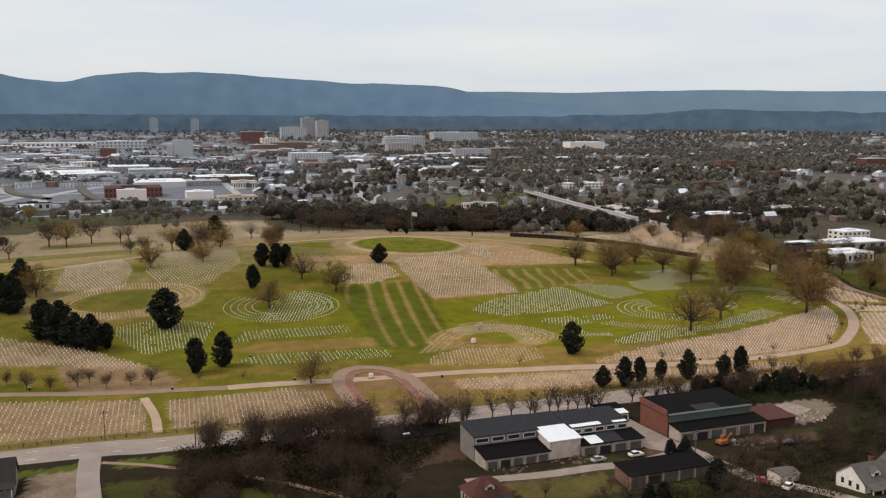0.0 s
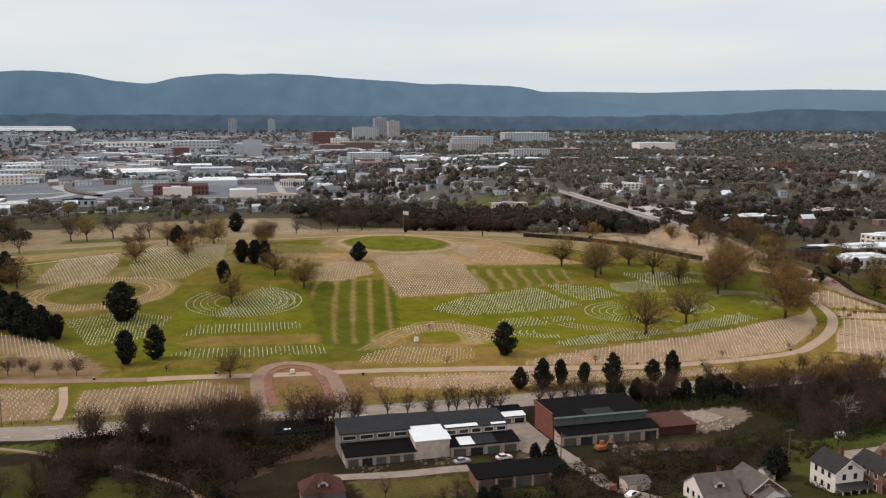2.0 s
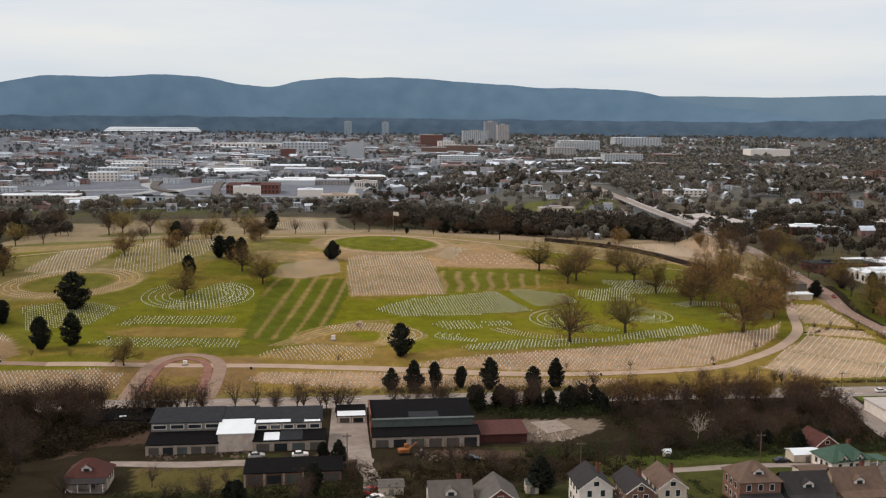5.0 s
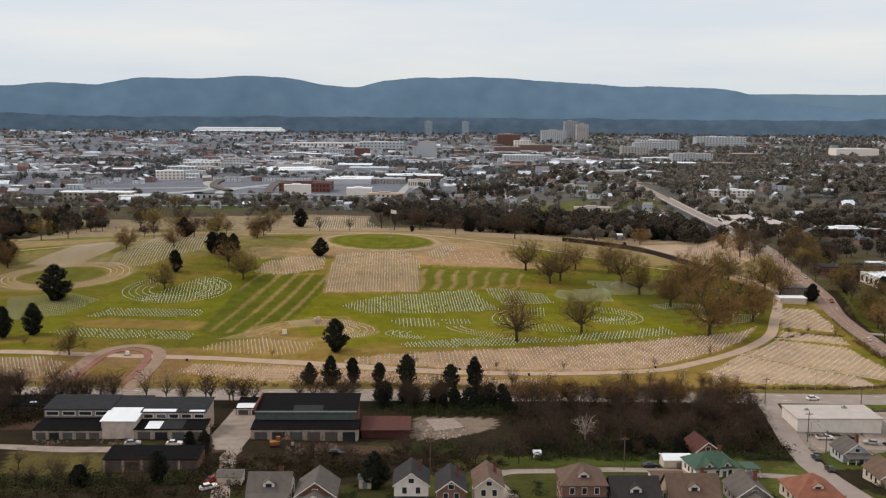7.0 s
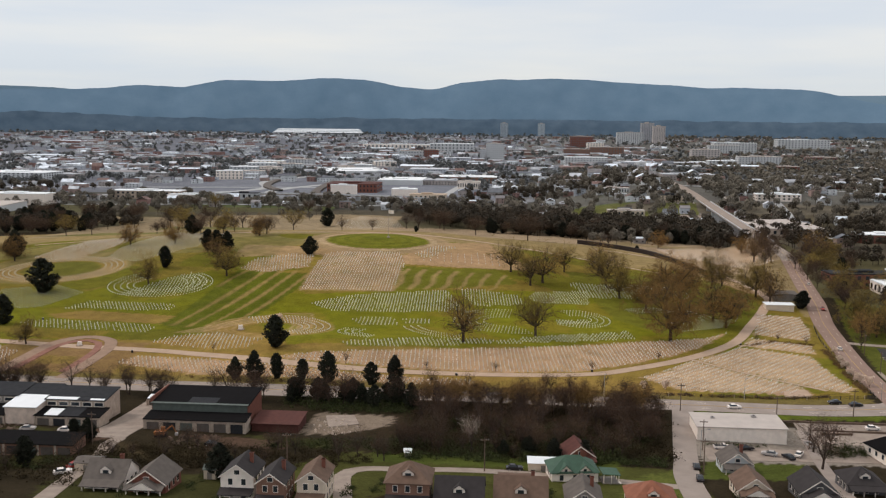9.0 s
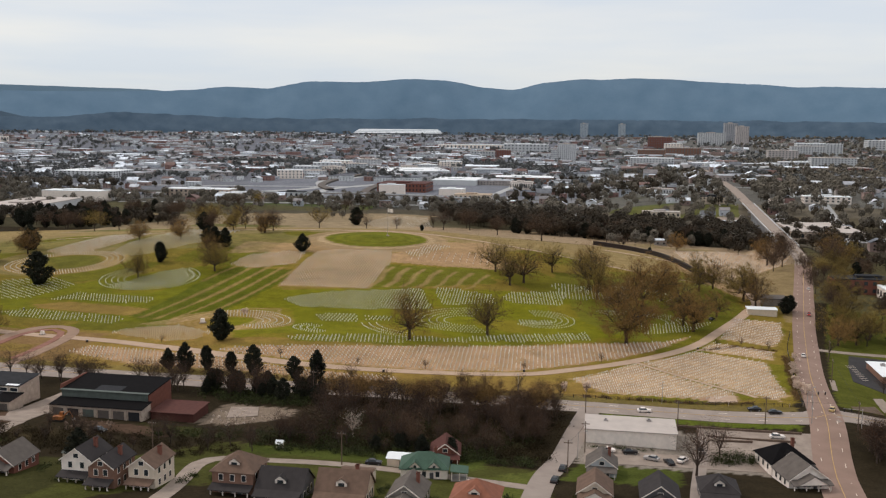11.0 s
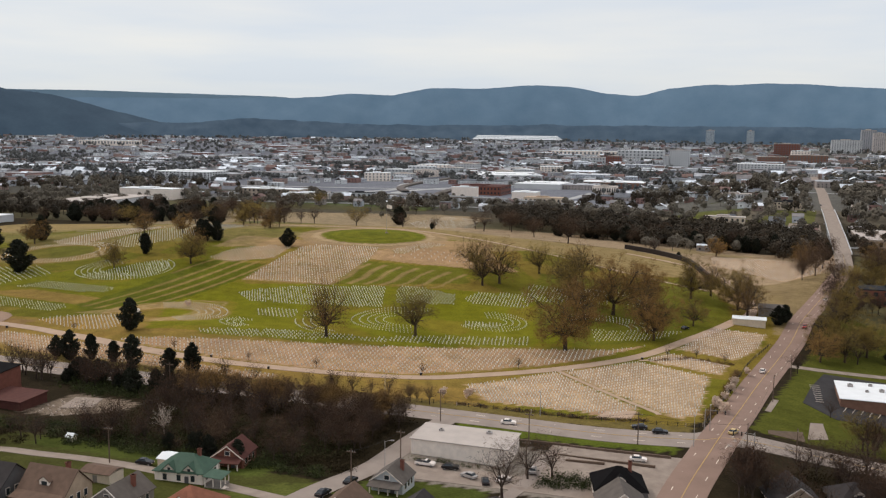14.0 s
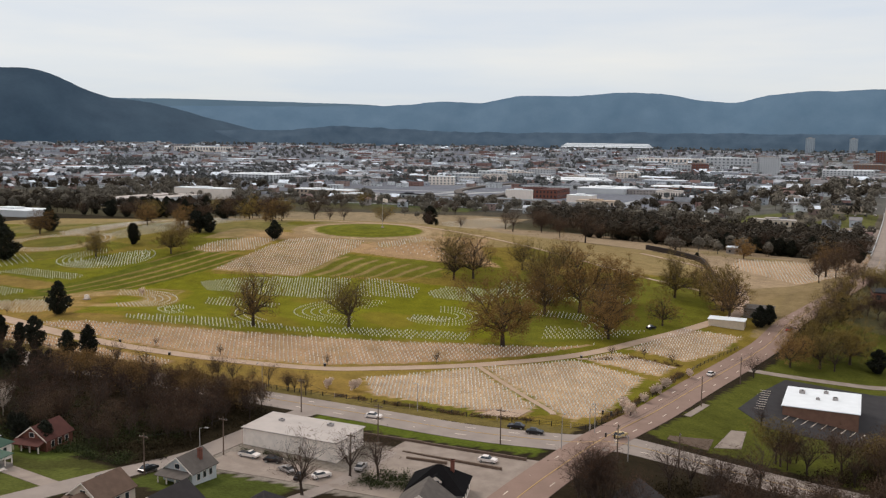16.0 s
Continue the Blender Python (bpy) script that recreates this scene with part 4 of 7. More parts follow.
BLOSSOMS = [broadleaf("blossom_tree", 5, 71 + k, M_BLOSSOM, "small pale flowering tree beside the graves", trunk_part=0.2, count=10, size=0.3, width=1.0) for k in range(2)]
PALE = broadleaf("bare_tree", 14, 81, M_TWIG, "tall bare tree with pale bleached bark", width=0.6, count=2, size=0.4, bark=M_PALEBARK, slim=0.12)
plant_rnd = random.Random(5)


def plant(proto, x, y, height, base_height, group="", wide=1.0, sink=0.0):
    s = height / base_height
    m = pose(x, y, gz(x, y) - sink, 0, 0, plant_rnd.uniform(0, 360)) @ Matrix.Diagonal((s * wide, s * wide, s, 1))
    o = copy_thing(proto, m)
    return tagged(o, group=group)


for x, y, h in [(-29, 416, 17), (-22, 407, 18), (-15.5, 399, 14.5), (-9.5, 393, 15), (-3.5, 393, 11), (-50, 469, 18), (21, 416, 18), (469.9, 426.7, 9), (461, 444.5, 8), (424.4, 455.3, 9), (427.5, 460.1, 8.5), (27.6, 343.2, 13.5), (38.4, 348.6, 13.5), (68.2, 467, 12.5), (80, 508, 13), (87, 503, 13.5), (93, 506, 12), (-44, 506, 17), (146, 500, 11), (172.5, 315.6, 13),
                (-45, 464, 18), (166.6, 280.4, 8), (174.5, 278.4, 11), (182.3, 280.6, 9.7), (192, 280.8, 7.8), (201.9, 278.2, 11.5), (217.9, 277.8, 8.3), (226.7, 278.8, 10.8), (199, 611, 4.5), (143, 203, 6.5), (147.4, 202.5, 7), (196.4, 172, 9)]:
    plant(CEDARS[int(abs(x * 7 + y)) % 4], x, y, h, 12, "cedars on the burial ground", (0.94 if y < 300 else 1.06) + 0.1 * math.sin(x * 3 + y))
for i, (x, y, h) in enumerate([(96, 477, 15), (109, 453, 16), (71.3, 434.5, 15), (66.1, 316.8, 11), (21, 530, 14), (-36, 491, 15.6), (95, 562, 6.4), (279, 463, 19), (286, 471, 21), (268, 488, 20), (323.1, 509.5, 19), (322.1, 474.6, 23),
                               (248.2, 341.2, 22), (279.6, 361, 21), (341, 370.4, 27), (350.3, 440, 27), (320.1, 502.6, 16), (369.1, 413.7, 22), (387.4, 436, 13), (406.1, 476.7, 21), (447.1, 432.8, 20), (327.1, 451.7, 18), (373, 403, 19), (361.2, 460.2, 22), (338, 428, 20), (300, 504, 18), (392.2, 499.3, 17), (410.7, 464.7, 18), (460, 432, 16), (455, 482, 18), (383, 485, 19), (446, 676, 13), (387.5, 708, 14), (440, 409.7, 13), (450, 417, 16), (443, 626, 20), (488, 634, 22), (502, 652, 20), (480, 592, 15), (66, 583, 15), (96, 568, 14), (50, 532, 13)]):
    plant(OAKS[i % 2 if i in (12, 13, 9, 10, 11) else (i * 5 + i // 3) % 6], x, y, h, 20, "oaks on the burial ground")
# the trees scattered on the crest and the lawns beyond
for x, y, h, proto in [(-102, 949, 13, "o"), (-91, 966, 12.5, "o"), (-72, 983, 15, "o"), (-44, 770, 20, "o"), (-31, 764, 19, "o"), (-13, 789, 20, "o"), (16, 795, 17, "b"), (9, 781, 15, "b"), (37, 590, 14, "o"), (44, 582, 13.5, "c"),
                       (52, 576, 13.5, "o"), (70, 772, 17, "o"), (90, 829, 17, "c"), (114, 775, 15, "b"), (140, 787, 13, "b"), (46, 942, 14, "o"), (66, 939, 14, "b"), (180, 810, 20, "b"), (204, 818, 18, "o"), (167, 826, 16, "b"),
                       (-98, 812, 15, "o"), (12, 597, 8, "o"), (281, 688, 20, "o"), (345, 686, 12, "b"), (199, 831, 16, "o"), (364, 660, 5, "c"), (96, 566, 12, "b"), (-78, 640, 15, "o"), (-62, 650, 14, "b"), (-120, 668, 15, "o"), (236, 770, 15, "o"), (99, 575, 12, "o")]:
    pool, tall = {"o": (SMALL_OAKS[:6], 19), "b": (BARE[1:], 12), "c": (CEDARS, 12)}[proto]
    plant(pool[int(x * 3 + y) % len(pool)], x, y, h, tall, "trees along the crest", 1.15)
# woods: between the main road and the houses, by the works, behind the hill
def wood(poly, count, protos, lo, hi, group):
    xs, ys = [p[0] for p in poly], [p[1] for p in poly]
    made = 0
    while made < count:
        x, y = plant_rnd.uniform(min(xs), max(xs)), plant_rnd.uniform(min(ys), max(ys))
        if inside(np.array([x]), np.array([y]), poly)[0]:
            pr, base = protos[plant_rnd.randrange(len(protos))]
            plant(pr, x, y, plant_rnd.uniform(lo, hi), base, group)
            made += 1


B = [(o, 12) for o in BARE]
O = [(o, 20) for o in SMALL_OAKS]
C = [(o, 12) for o in CEDARS]
wood([(237, 259), (312.3, 255.8), (312.2, 228.1), (298.6, 211.5), (236.1, 206.2)], 88, B * 3 + O[:3], 6, 10.5, "trees of the roadside wood")
wood([(190, 264.4), (238.2, 260.6), (240.1, 248.7), (192, 252.5)], 24, C + B[:1], 5, 8, "evergreens behind the works")
wood([(20, 262), (95, 263), (97.9, 255.7), (79.7, 237.1), (59.6, 220.6), (34, 240)], 20, B, 8, 12, "bare trees beside the works")
wood([(92, 262), (240.1, 258.5), (240.1, 253.6), (91.9, 255.2)], 36, B, 8.5, 11.5, "bare trees along the road verge")
wood([(16, 262), (96, 262), (91.9, 251.6), (30, 252)], 36, B[:2], 10, 13.5, "bare trees along the road verge")
wood([(240.1, 277.6), (317, 278.3), (317.2, 273.7), (240.1, 274.6)], 14, B, 5, 8, "bare trees along the road verge")
wood([(240, 805), (335, 752), (388, 757), (410, 737), (452, 712), (452, 735), (380, 785), (260, 835)], 46, B[:1] + O[:4] + C, 10, 16, "trees of the wood behind the hill")
wood([(-220, 690), (-90, 680), (-80, 740), (-220, 760)], 22, B[:2] + O[:4] + C, 9, 15, "trees behind the hill")
wood([(470, 299.7), (482, 400), (597.9, 418.5), (560, 290)], 18, B[:2] + O[:5], 8, 13, "garden trees beside the avenue")
wood([(442.3, 461.4), (460.6, 607.9), (561.9, 618), (545.1, 457.5)], 40, B[:2] + O[:5] + C[:1], 8, 13, "garden trees beside the avenue")
wood([(49.8, 199.4), (89.5, 193.5), (80, 150), (40, 150)], 6, B + C[:1], 6, 10, "trees among the gardens")
wood([(109.1, 197.2), (159.7, 183.8), (150, 150), (100, 150)], 6, B + C[:1], 5, 9, "trees among the gardens")
wood([(195, 206.5), (235, 204.4), (235, 193.2), (200, 188.8)], 8, B, 5, 9, "trees among the gardens")
wood([(95, 196), (121, 198), (121, 189), (150, 189), (170, 203), (204.9, 204.3), (206, 185.3), (99.8, 178)], 20, B[:3], 4, 7.5, "small bare trees between works and houses")
wood([(236.1, 209.9), (298.7, 214.1), (296.3, 204.3), (240.1, 202.6)], 10, B[:2] + C, 4, 7, "trees at the foot of the wood")
wood([(413.7, 231.6), (440.2, 259.8), (460, 239.3), (420.2, 211.2)], 8, B, 8, 12, "bare trees by the crossing")
wood([(430.4, 243.6), (500, 257.7), (570, 290), (520, 291), (470, 280.5), (436.3, 269.2)], 44, B[:2] + O[:4], 8, 12, "bare trees by the crossing")
wood([(-230, 690), (-110, 690), (-100, 880), (-240, 900)], 40, C + O[:3] + B[:1], 12, 17, "dark trees behind the hill")
wood([(20, 262), (40, 262), (65.5, 220.3), (63.7, 199), (43.9, 204.4), (28, 236)], 12, B[:3], 8, 12, "bare trees beside the path")
wood([(12, 244), (30, 238), (26, 212), (10, 214)], 12, B[:3], 6, 9, "bare trees beside the path")
wood([(0, 232), (36, 231.7), (47.9, 199.4), (10, 200)], 7, B + O[:2], 5, 9, "trees on the grass beside the path")
wood([(301.7, 255.1), (317.2, 254.7), (313.8, 214.8), (300.6, 211.4)], 14, B[:2] + O[:2], 7, 10, "trees of the roadside wood")
wood([(413.8, 236.9), (445.1, 248.5), (450.1, 268.6), (417.3, 261.1)], 8, B, 8, 12, "bare trees by the crossing")
wood([(437.2, 294.3), (452, 292.2), (468, 299.7), (500, 326), (490, 336), (466, 322), (448, 307.5)], 22, B[:3] + O[:2] + O[4:5], 7, 12, "bare trees beside the crossing lawn")
wood([(407.4, 232.9), (413.3, 234.2), (414.5, 244.8), (410.3, 246.2)], 12, B[1:], 9, 12, "bare trees beside the avenue")
wood([(238.2, 251.7), (315.2, 250.1), (315.3, 255.7), (238.2, 258.1)], 36, O[6:8] + O[:1], 7, 9.5, "russet trees at the edge of the wood")
wood([(295.5, 790), (345, 765), (420, 742), (440, 745), (380, 790), (300, 815)], 30, C, 10, 14, "dark evergreens behind the hill")
wood([(16, 592), (70, 586), (75.1, 607.6), (34.3, 597.3)], 4, B[2:] + O[:3], 9, 12, "trees along the crest")
for x, y, h in [(356.8, 211.8, 13), (359.3, 227.6, 10.5), (365.1, 230.4, 10.5), (435.4, 267.1, 11), (443.2, 276.2, 12), (438, 330, 6), (430, 383, 8), (448.3, 457.9, 13), (455, 417.8, 11)]:
    plant(BARE[int(x) % 4], x, y, h, 12, "bare trees in the yard", 1.2)
for x, y in [(317.6, 285.2), (325.6, 287.3), (401.7, 310.6), (404.2, 324.8), (406.1, 335.6), (407, 345), (404.9, 306), (158, 377), (411, 364)]:
    plant(BLOSSOMS[int(x) % 2], x, y, plant_rnd.uniform(2.6, 3.8), 5, "flowering trees")
for x, y in [(236.2, 299), (262.8, 301.3), (300.6, 310), (204.7, 298), (330.3, 333.5), (147.9, 310.4), (27.6, 330.2), (43.2, 326.9), (381, 376), (392, 380), (403, 375)]:
    plant(BARE[int(x) % 4], x, y + 1.5, plant_rnd.uniform(3.2, 5.0), 12, "young bare trees beside the drive")
for i, (x, y) in enumerate([(-38, 352), (-31, 345), (-23, 341), (-14, 341.5), (-4, 336.9), (4, 337.2), (10.9, 333.4), (-10, 346.3)]):
    plant(SMALL_OAKS[i % 4], x, y, plant_rnd.uniform(4.5, 7), 20, "small russet trees beside the drive")
for i, (x, y, h) in enumerate([(449, 604, 13), (455, 632, 14), (452, 648, 12), (460, 668, 12), (462, 690, 11), (441, 590, 11), (484, 615, 14), (490, 650, 13), (494, 596, 12), (486, 690, 11), (505, 620, 13), (470, 505, 9), (476, 470, 10)]):
    plant((SMALL_OAKS[:4] + CEDARS[:1])[i * 3 % 5], x, y, h, 12 if i * 3 % 5 == 4 else 17, "trees beside the bend of the avenue")
plant(PALE, 256.7, 220.1, 9.5, 14)
for o in OAKS + SMALL_OAKS + BARE + CEDARS + BLOSSOMS + [PALE]:
    for q in [*o.children, o]:
        bpy.data.objects.remove(q)

# scrub under the woods
def scrub(name, poly, count, lo, hi, label, seed, material=M_SCRUB):
    rnd = random.Random(seed)
    xs, ys = [p[0] for p in poly], [p[1] for p in poly]
    b = Build()
    made = 0
    while made < count:
        x, y = rnd.uniform(min(xs), max(xs)), rnd.uniform(min(ys), max(ys))
        if not inside(np.array([x]), np.array([y]), poly)[0]:
            continue
        made += 1
        h = rnd.uniform(lo, hi)
        z = gz(x, y)
        for _ in range(84):
            o = Vector((x + rnd.gauss(0, h * 0.45), y + rnd.gauss(0, h * 0.45), z + abs(rnd.gauss(0.25, 0.35)) * h))
            u = Vector((rnd.uniform(-1, 1), rnd.uniform(-1, 1), rnd.uniform(-0.3, 1))).normalized()
            w = u.orthogonal().normalized()
            w.rotate(Matrix.Rotation(rnd.uniform(0, 6.28), 3, u))
            g = (0.10 + 0.07 * h) * rnd.uniform(0.5, 1.3)
            b.face(tuple(o + u * g), tuple(o - u * g * 0.5 + w * g * 0.6), tuple(o - u * g * 0.5 - w * g * 0.6))
    return tagged(part(name, b, material), label, "undergrowth", kind="stuff")


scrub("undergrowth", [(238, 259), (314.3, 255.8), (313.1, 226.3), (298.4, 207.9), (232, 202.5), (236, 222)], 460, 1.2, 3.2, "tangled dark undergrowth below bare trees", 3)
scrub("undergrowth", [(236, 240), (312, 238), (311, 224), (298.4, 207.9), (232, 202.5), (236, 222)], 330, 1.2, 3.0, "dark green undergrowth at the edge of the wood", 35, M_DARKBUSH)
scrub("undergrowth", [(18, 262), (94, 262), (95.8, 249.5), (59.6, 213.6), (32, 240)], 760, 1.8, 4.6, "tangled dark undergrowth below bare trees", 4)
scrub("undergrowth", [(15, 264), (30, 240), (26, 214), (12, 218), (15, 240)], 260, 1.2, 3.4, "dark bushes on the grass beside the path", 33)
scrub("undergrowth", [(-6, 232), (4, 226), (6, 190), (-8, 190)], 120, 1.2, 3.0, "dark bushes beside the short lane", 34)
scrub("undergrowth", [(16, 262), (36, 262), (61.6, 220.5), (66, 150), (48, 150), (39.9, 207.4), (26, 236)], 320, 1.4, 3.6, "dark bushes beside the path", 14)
scrub("undergrowth", [(418.7, 237.2), (500, 257.7), (570, 292), (520, 292), (470, 281.5), (436.3, 270.3), (421, 257.1)], 420, 1.4, 3.6, "dark shrubs beside the crossing", 9)
scrub("undergrowth", [(408, 216), (414, 236), (440, 258), (500, 280), (500, 245), (450, 215)], 300, 0.9, 2.6, "dark shrubs and brambles below bare trees", 36)
scrub("undergrowth", [(299.7, 255.2), (319.2, 255.7), (315.8, 211.4), (300.5, 207.9)], 170, 1.2, 3.0, "tangled dark undergrowth beside the street", 15)
scrub("undergrowth", [(149.1, 199.8), (228.1, 204.2), (232, 191.3), (205, 179.6), (149.7, 186.3)], 240, 0.8, 2.4, "dark shrubs behind the houses", 10)
scrub("undergrowth", [(92, 188), (149.1, 188.6), (158, 200), (200, 188.8), (150, 150), (60, 150)], 330, 1.2, 3.2, "dark shrubs between the gardens", 6)

scrub("undergrowth", [(450, 291.1), (468, 298.7), (500, 325), (490, 334), (466, 318)], 190, 1.2, 3.2, "dark shrubs beside the crossing lawn", 17)
scrub("hedge", [(324.1, 280), (347.1, 281.4), (364.1, 282.7), (386.1, 287.1), (386.2, 285.6), (364.2, 280.7), (347.3, 279.5), (323.9, 278.2)], 90, 0.6, 1.4, "dry tan and russet bushes along the road verge", 21, M_HEDGE)
scrub("hedge", [(400.2, 293.4), (403, 315.8), (406.5, 345), (409, 366), (407, 366), (404.5, 345), (401, 315.8), (398.5, 293.5)], 110, 0.7, 1.7, "dry tan and russet bushes along the avenue fence", 22, M_HEDGE)
scrub("hedge", [(374, 369), (390, 381), (406, 377), (406, 374), (390, 378), (375, 367)], 36, 0.6, 1.5, "dry tan and russet bushes between plots", 23, M_HEDGE)
scrub("hedge", [(119.8, 282), (301.5, 278.6), (301.7, 273.5), (119.9, 278.6)], 130, 0.5, 1.3, "dry tan and russet bushes along the road verge", 24, M_HEDGE)
scrub("bushes", [(226, 204.2), (312.6, 211.4), (312.4, 204.4), (240.1, 198.9)], 130, 1.2, 2.6, "dark evergreen bushes behind the houses", 25, M_DARKBUSH)
scrub("bushes", [(92, 186), (164.2, 188), (164.8, 176), (90, 172)], 110, 1.2, 2.8, "dark evergreen bushes between the gardens", 26, M_DARKBUSH)
scrub("bushes", [(188, 260.6), (236.2, 259.7), (240.1, 246.7), (204.9, 244.1), (192, 250.5)], 120, 1.5, 3.2, "dark evergreen bushes behind the works", 27, M_DARKBUSH)
scrub("bushes", [(205, 215), (236, 222), (240.1, 212), (222, 204.1), (196, 204.8)], 90, 1.0, 2.6, "dark evergreen bushes beside the works", 28, M_DARKBUSH)
for k, hx in enumerate((177.9, 191.9, 201, 218, 230, 236.5, 250, 262.5, 278, 293, 308.5, 326, 339, 351)):
    yy = 158 + (k * 7) % 12 + (14 if hx > 320 else 0)
    scrub("garden_bushes", [(hx - 1.2, yy - 6), (hx + 1.2, yy - 6), (hx + 1.2, yy + 8), (hx - 1.2, yy + 8)], 9, 0.8, 1.8, "evergreen garden bushes between houses", 40 + k, M_DARKBUSH)
scrub("bushes", [(362.1, 223.2), (374.2, 226.1), (375.7, 232.4), (364.8, 233)], 44, 1.2, 2.6, "dark evergreen bushes in the yard", 30, M_DARKBUSH)
scrub("bushes", [(327.3, 230.1), (353.6, 230.5), (353.6, 229.2), (327.2, 228.8)], 14, 0.6, 1.2, "low dark bushes before the warehouse", 29, M_DARKBUSH)

# ---- headstones ----
def stone(b, x, y, z, turn, w, h, t):
    c, s = math.cos(turn), math.sin(turn)
    ring = [(-w / 2, 0), (w / 2, 0), (w / 2, h * 0.86), (0, h), (-w / 2, h * 0.86)]
    k = len(b.v)
    for o in (-t / 2, t / 2):
        b.v.extend((x + c * u - s * o, y + s * u + c * o, z + v - (0.1 if v == 0 else 0)) for u, v in ring)
    b.f.append((k, k + 1, k + 2, k + 3, k + 4))
    b.f.append((k + 9, k + 8, k + 7, k + 6, k + 5))
    b.f.extend((k + i, k + 5 + i, k + 5 + (i + 1) % 5, k + (i + 1) % 5) for i in range(1, 5))


def lay_plot(poly, turn, along, between, seed, big=1.0):
    rnd = random.Random(seed)
    b = Build()
    t = radians(turn)
    c, s = math.cos(t), math.sin(t)
    us = [x * c + y * s for x, y in poly]
    vs = [-x * s + y * c for x, y in poly]
    u, v = np.meshgrid(np.arange(min(us), max(us), along), np.arange(min(vs), max(vs), between))
    u, v = u.ravel(), v.ravel()
    x, y = u * c - v * s, u * s + v * c
    keep = inside(x, y, poly)
    for px, py in zip(x[keep], y[keep]):
        if rnd.random() < 0.96:
            px, py = px + rnd.gauss(0, 0.06), py + rnd.gauss(0, 0.06)
            stone(b, px, py, gz(px, py), t + rnd.gauss(0, 0.05), rnd.uniform(0.29, 0.34) * big, rnd.uniform(0.5, 0.66) * big, 0.1)
    return tagged(part("headstones", b, M_STONE), "rows of small white marble headstones in the " + ("turf" if seed % 2 else "grass"), "headstones", "headstone plots", "stuff")


for i, (name, (poly, turn, along, between, kind)) in enumerate(PLOTS.items()):
    lay_plot(poly, turn, along * 0.9, between * 0.95, i, 1.3 if name.split("_")[0] in ("white", "ridge", "ring") else 1.15)
for i, ((cx, cy), (rx, ry), turn, count, gap, a0, a1, kind) in enumerate(RINGS):
    b = Build()
    rnd = random.Random(90 + i)
    for k in range(count):
        ax, ay = rx - k * gap, ry - k * gap * ry / rx
        a = a0
        while a < a1:
            q = radians(a)
            x, y = ax * math.cos(q), ay * math.sin(q)
            tt = radians(turn)
            x, y = cx + x * math.cos(tt) - y * math.sin(tt), cy + x * math.sin(tt) + y * math.cos(tt)
            stone(b, x, y, gz(x, y), rnd.gauss(0, 0.1), 0.34, rnd.uniform(0.5, 0.64), 0.1)
            a += math.degrees(1.6 / math.hypot(ax * math.sin(q), ay * math.cos(q)))
    tagged(part("headstones", b, M_STONE), "curved rings of small white marble headstones", "headstones", "headstone rings", "stuff")

# ---- buildings ----
def windows(parent, face, along, z0, count, w, h, span, frame_mat=M_WHITE, name="window"):
    """A row of windows on one wall. face: 'front', 'back', 'left' or 'right' with its plane; span: from and to along the wall."""
    side, plane = face
    for i in range(count):
        c = span[0] + (span[1] - span[0]) * (i + 0.5) / count
        for nm, mat, grow, deep in (("window_frame", frame_mat, 0.12, 0.05), ("pane", M_GLASS, 0.0, 0.08)):
            b = Build()
            lo, hi = c - w / 2 - grow, c + w / 2 + grow
            if side in ("front", "back"):
                s = -1 if side == "front" else 1
                b.box(lo, min(plane, plane + s * deep), z0 - grow, hi, max(plane, plane + s * deep), z0 + h + grow)
            else:
                s = -1 if side == "left" else 1
                b.box(min(plane, plane + s * deep), lo, z0 - grow, max(plane, plane + s * deep), hi, z0 + h + grow)
            if nm == "window_frame":
                top = part(name, b, mat, parent)
            else:
                part(nm, b, mat, top)


def gable(b, x0, y0, x1, y1, z, rise, over=0.4, ridge_along="x", thick=0.18):
    """Two roof slopes with thickness."""
    for s in (-1, 1):
        if ridge_along == "x":
            c = (y0 + y1) / 2
            e = y0 - over if s < 0 else y1 + over
            k = rise / (c - y0) * over
            lo = [(x0 - over, e, z - k), (x1 + over, e, z - k), (x1 + over, c, z + rise), (x0 - over, c, z + rise)]
        else:
            c = (x0 + x1) / 2
            e = x0 - over if s < 0 else x1 + over
            k = rise / (c - x0) * over
            lo = [(e, y0 - over, z - k), (e, y1 + over, z - k), (c, y1 + over, z + rise), (c, y0 - over, z + rise)]
        if (s > 0) == (ridge_along == "x"):
            lo = lo[::-1]
        b.solid(lo, [(x, y, q + thick) for x, y, q in lo])


def hip(b, x0, y0, x1, y1, z, rise, over=0.5, thick=0.15):
    x0, y0, x1, y1 = x0 - over, y0 - over, x1 + over, y1 + over
    w, d = x1 - x0, y1 - y0
    m = min(w, d) / 2
    if w >= d:
        a, c = (x0 + m, (y0 + y1) / 2, z + rise), (x1 - m + 0.01, (y0 + y1) / 2, z + rise)
        fs = [[(x0, y0, z), (x1, y0, z), c, a], [(x1, y1, z), (x0, y1, z), a, c], [(x0, y1, z), (x0, y0, z), a], [(x1, y0, z), (x1, y1, z), c]]
    else:
        a, c = ((x0 + x1) / 2, y0 + m, z + rise), ((x0 + x1) / 2, y1 - m + 0.01, z + rise)
        fs = [[(x0, y1, z), (x0, y0, z), a, c], [(x1, y0, z), (x1, y1, z), c, a], [(x0, y0, z), (x1, y0, z), a], [(x1, y1, z), (x0, y1, z), c]]
    for f in fs:
        b.face(*f)
    b.box(x0, y0, z - thick, x1, y1, z)


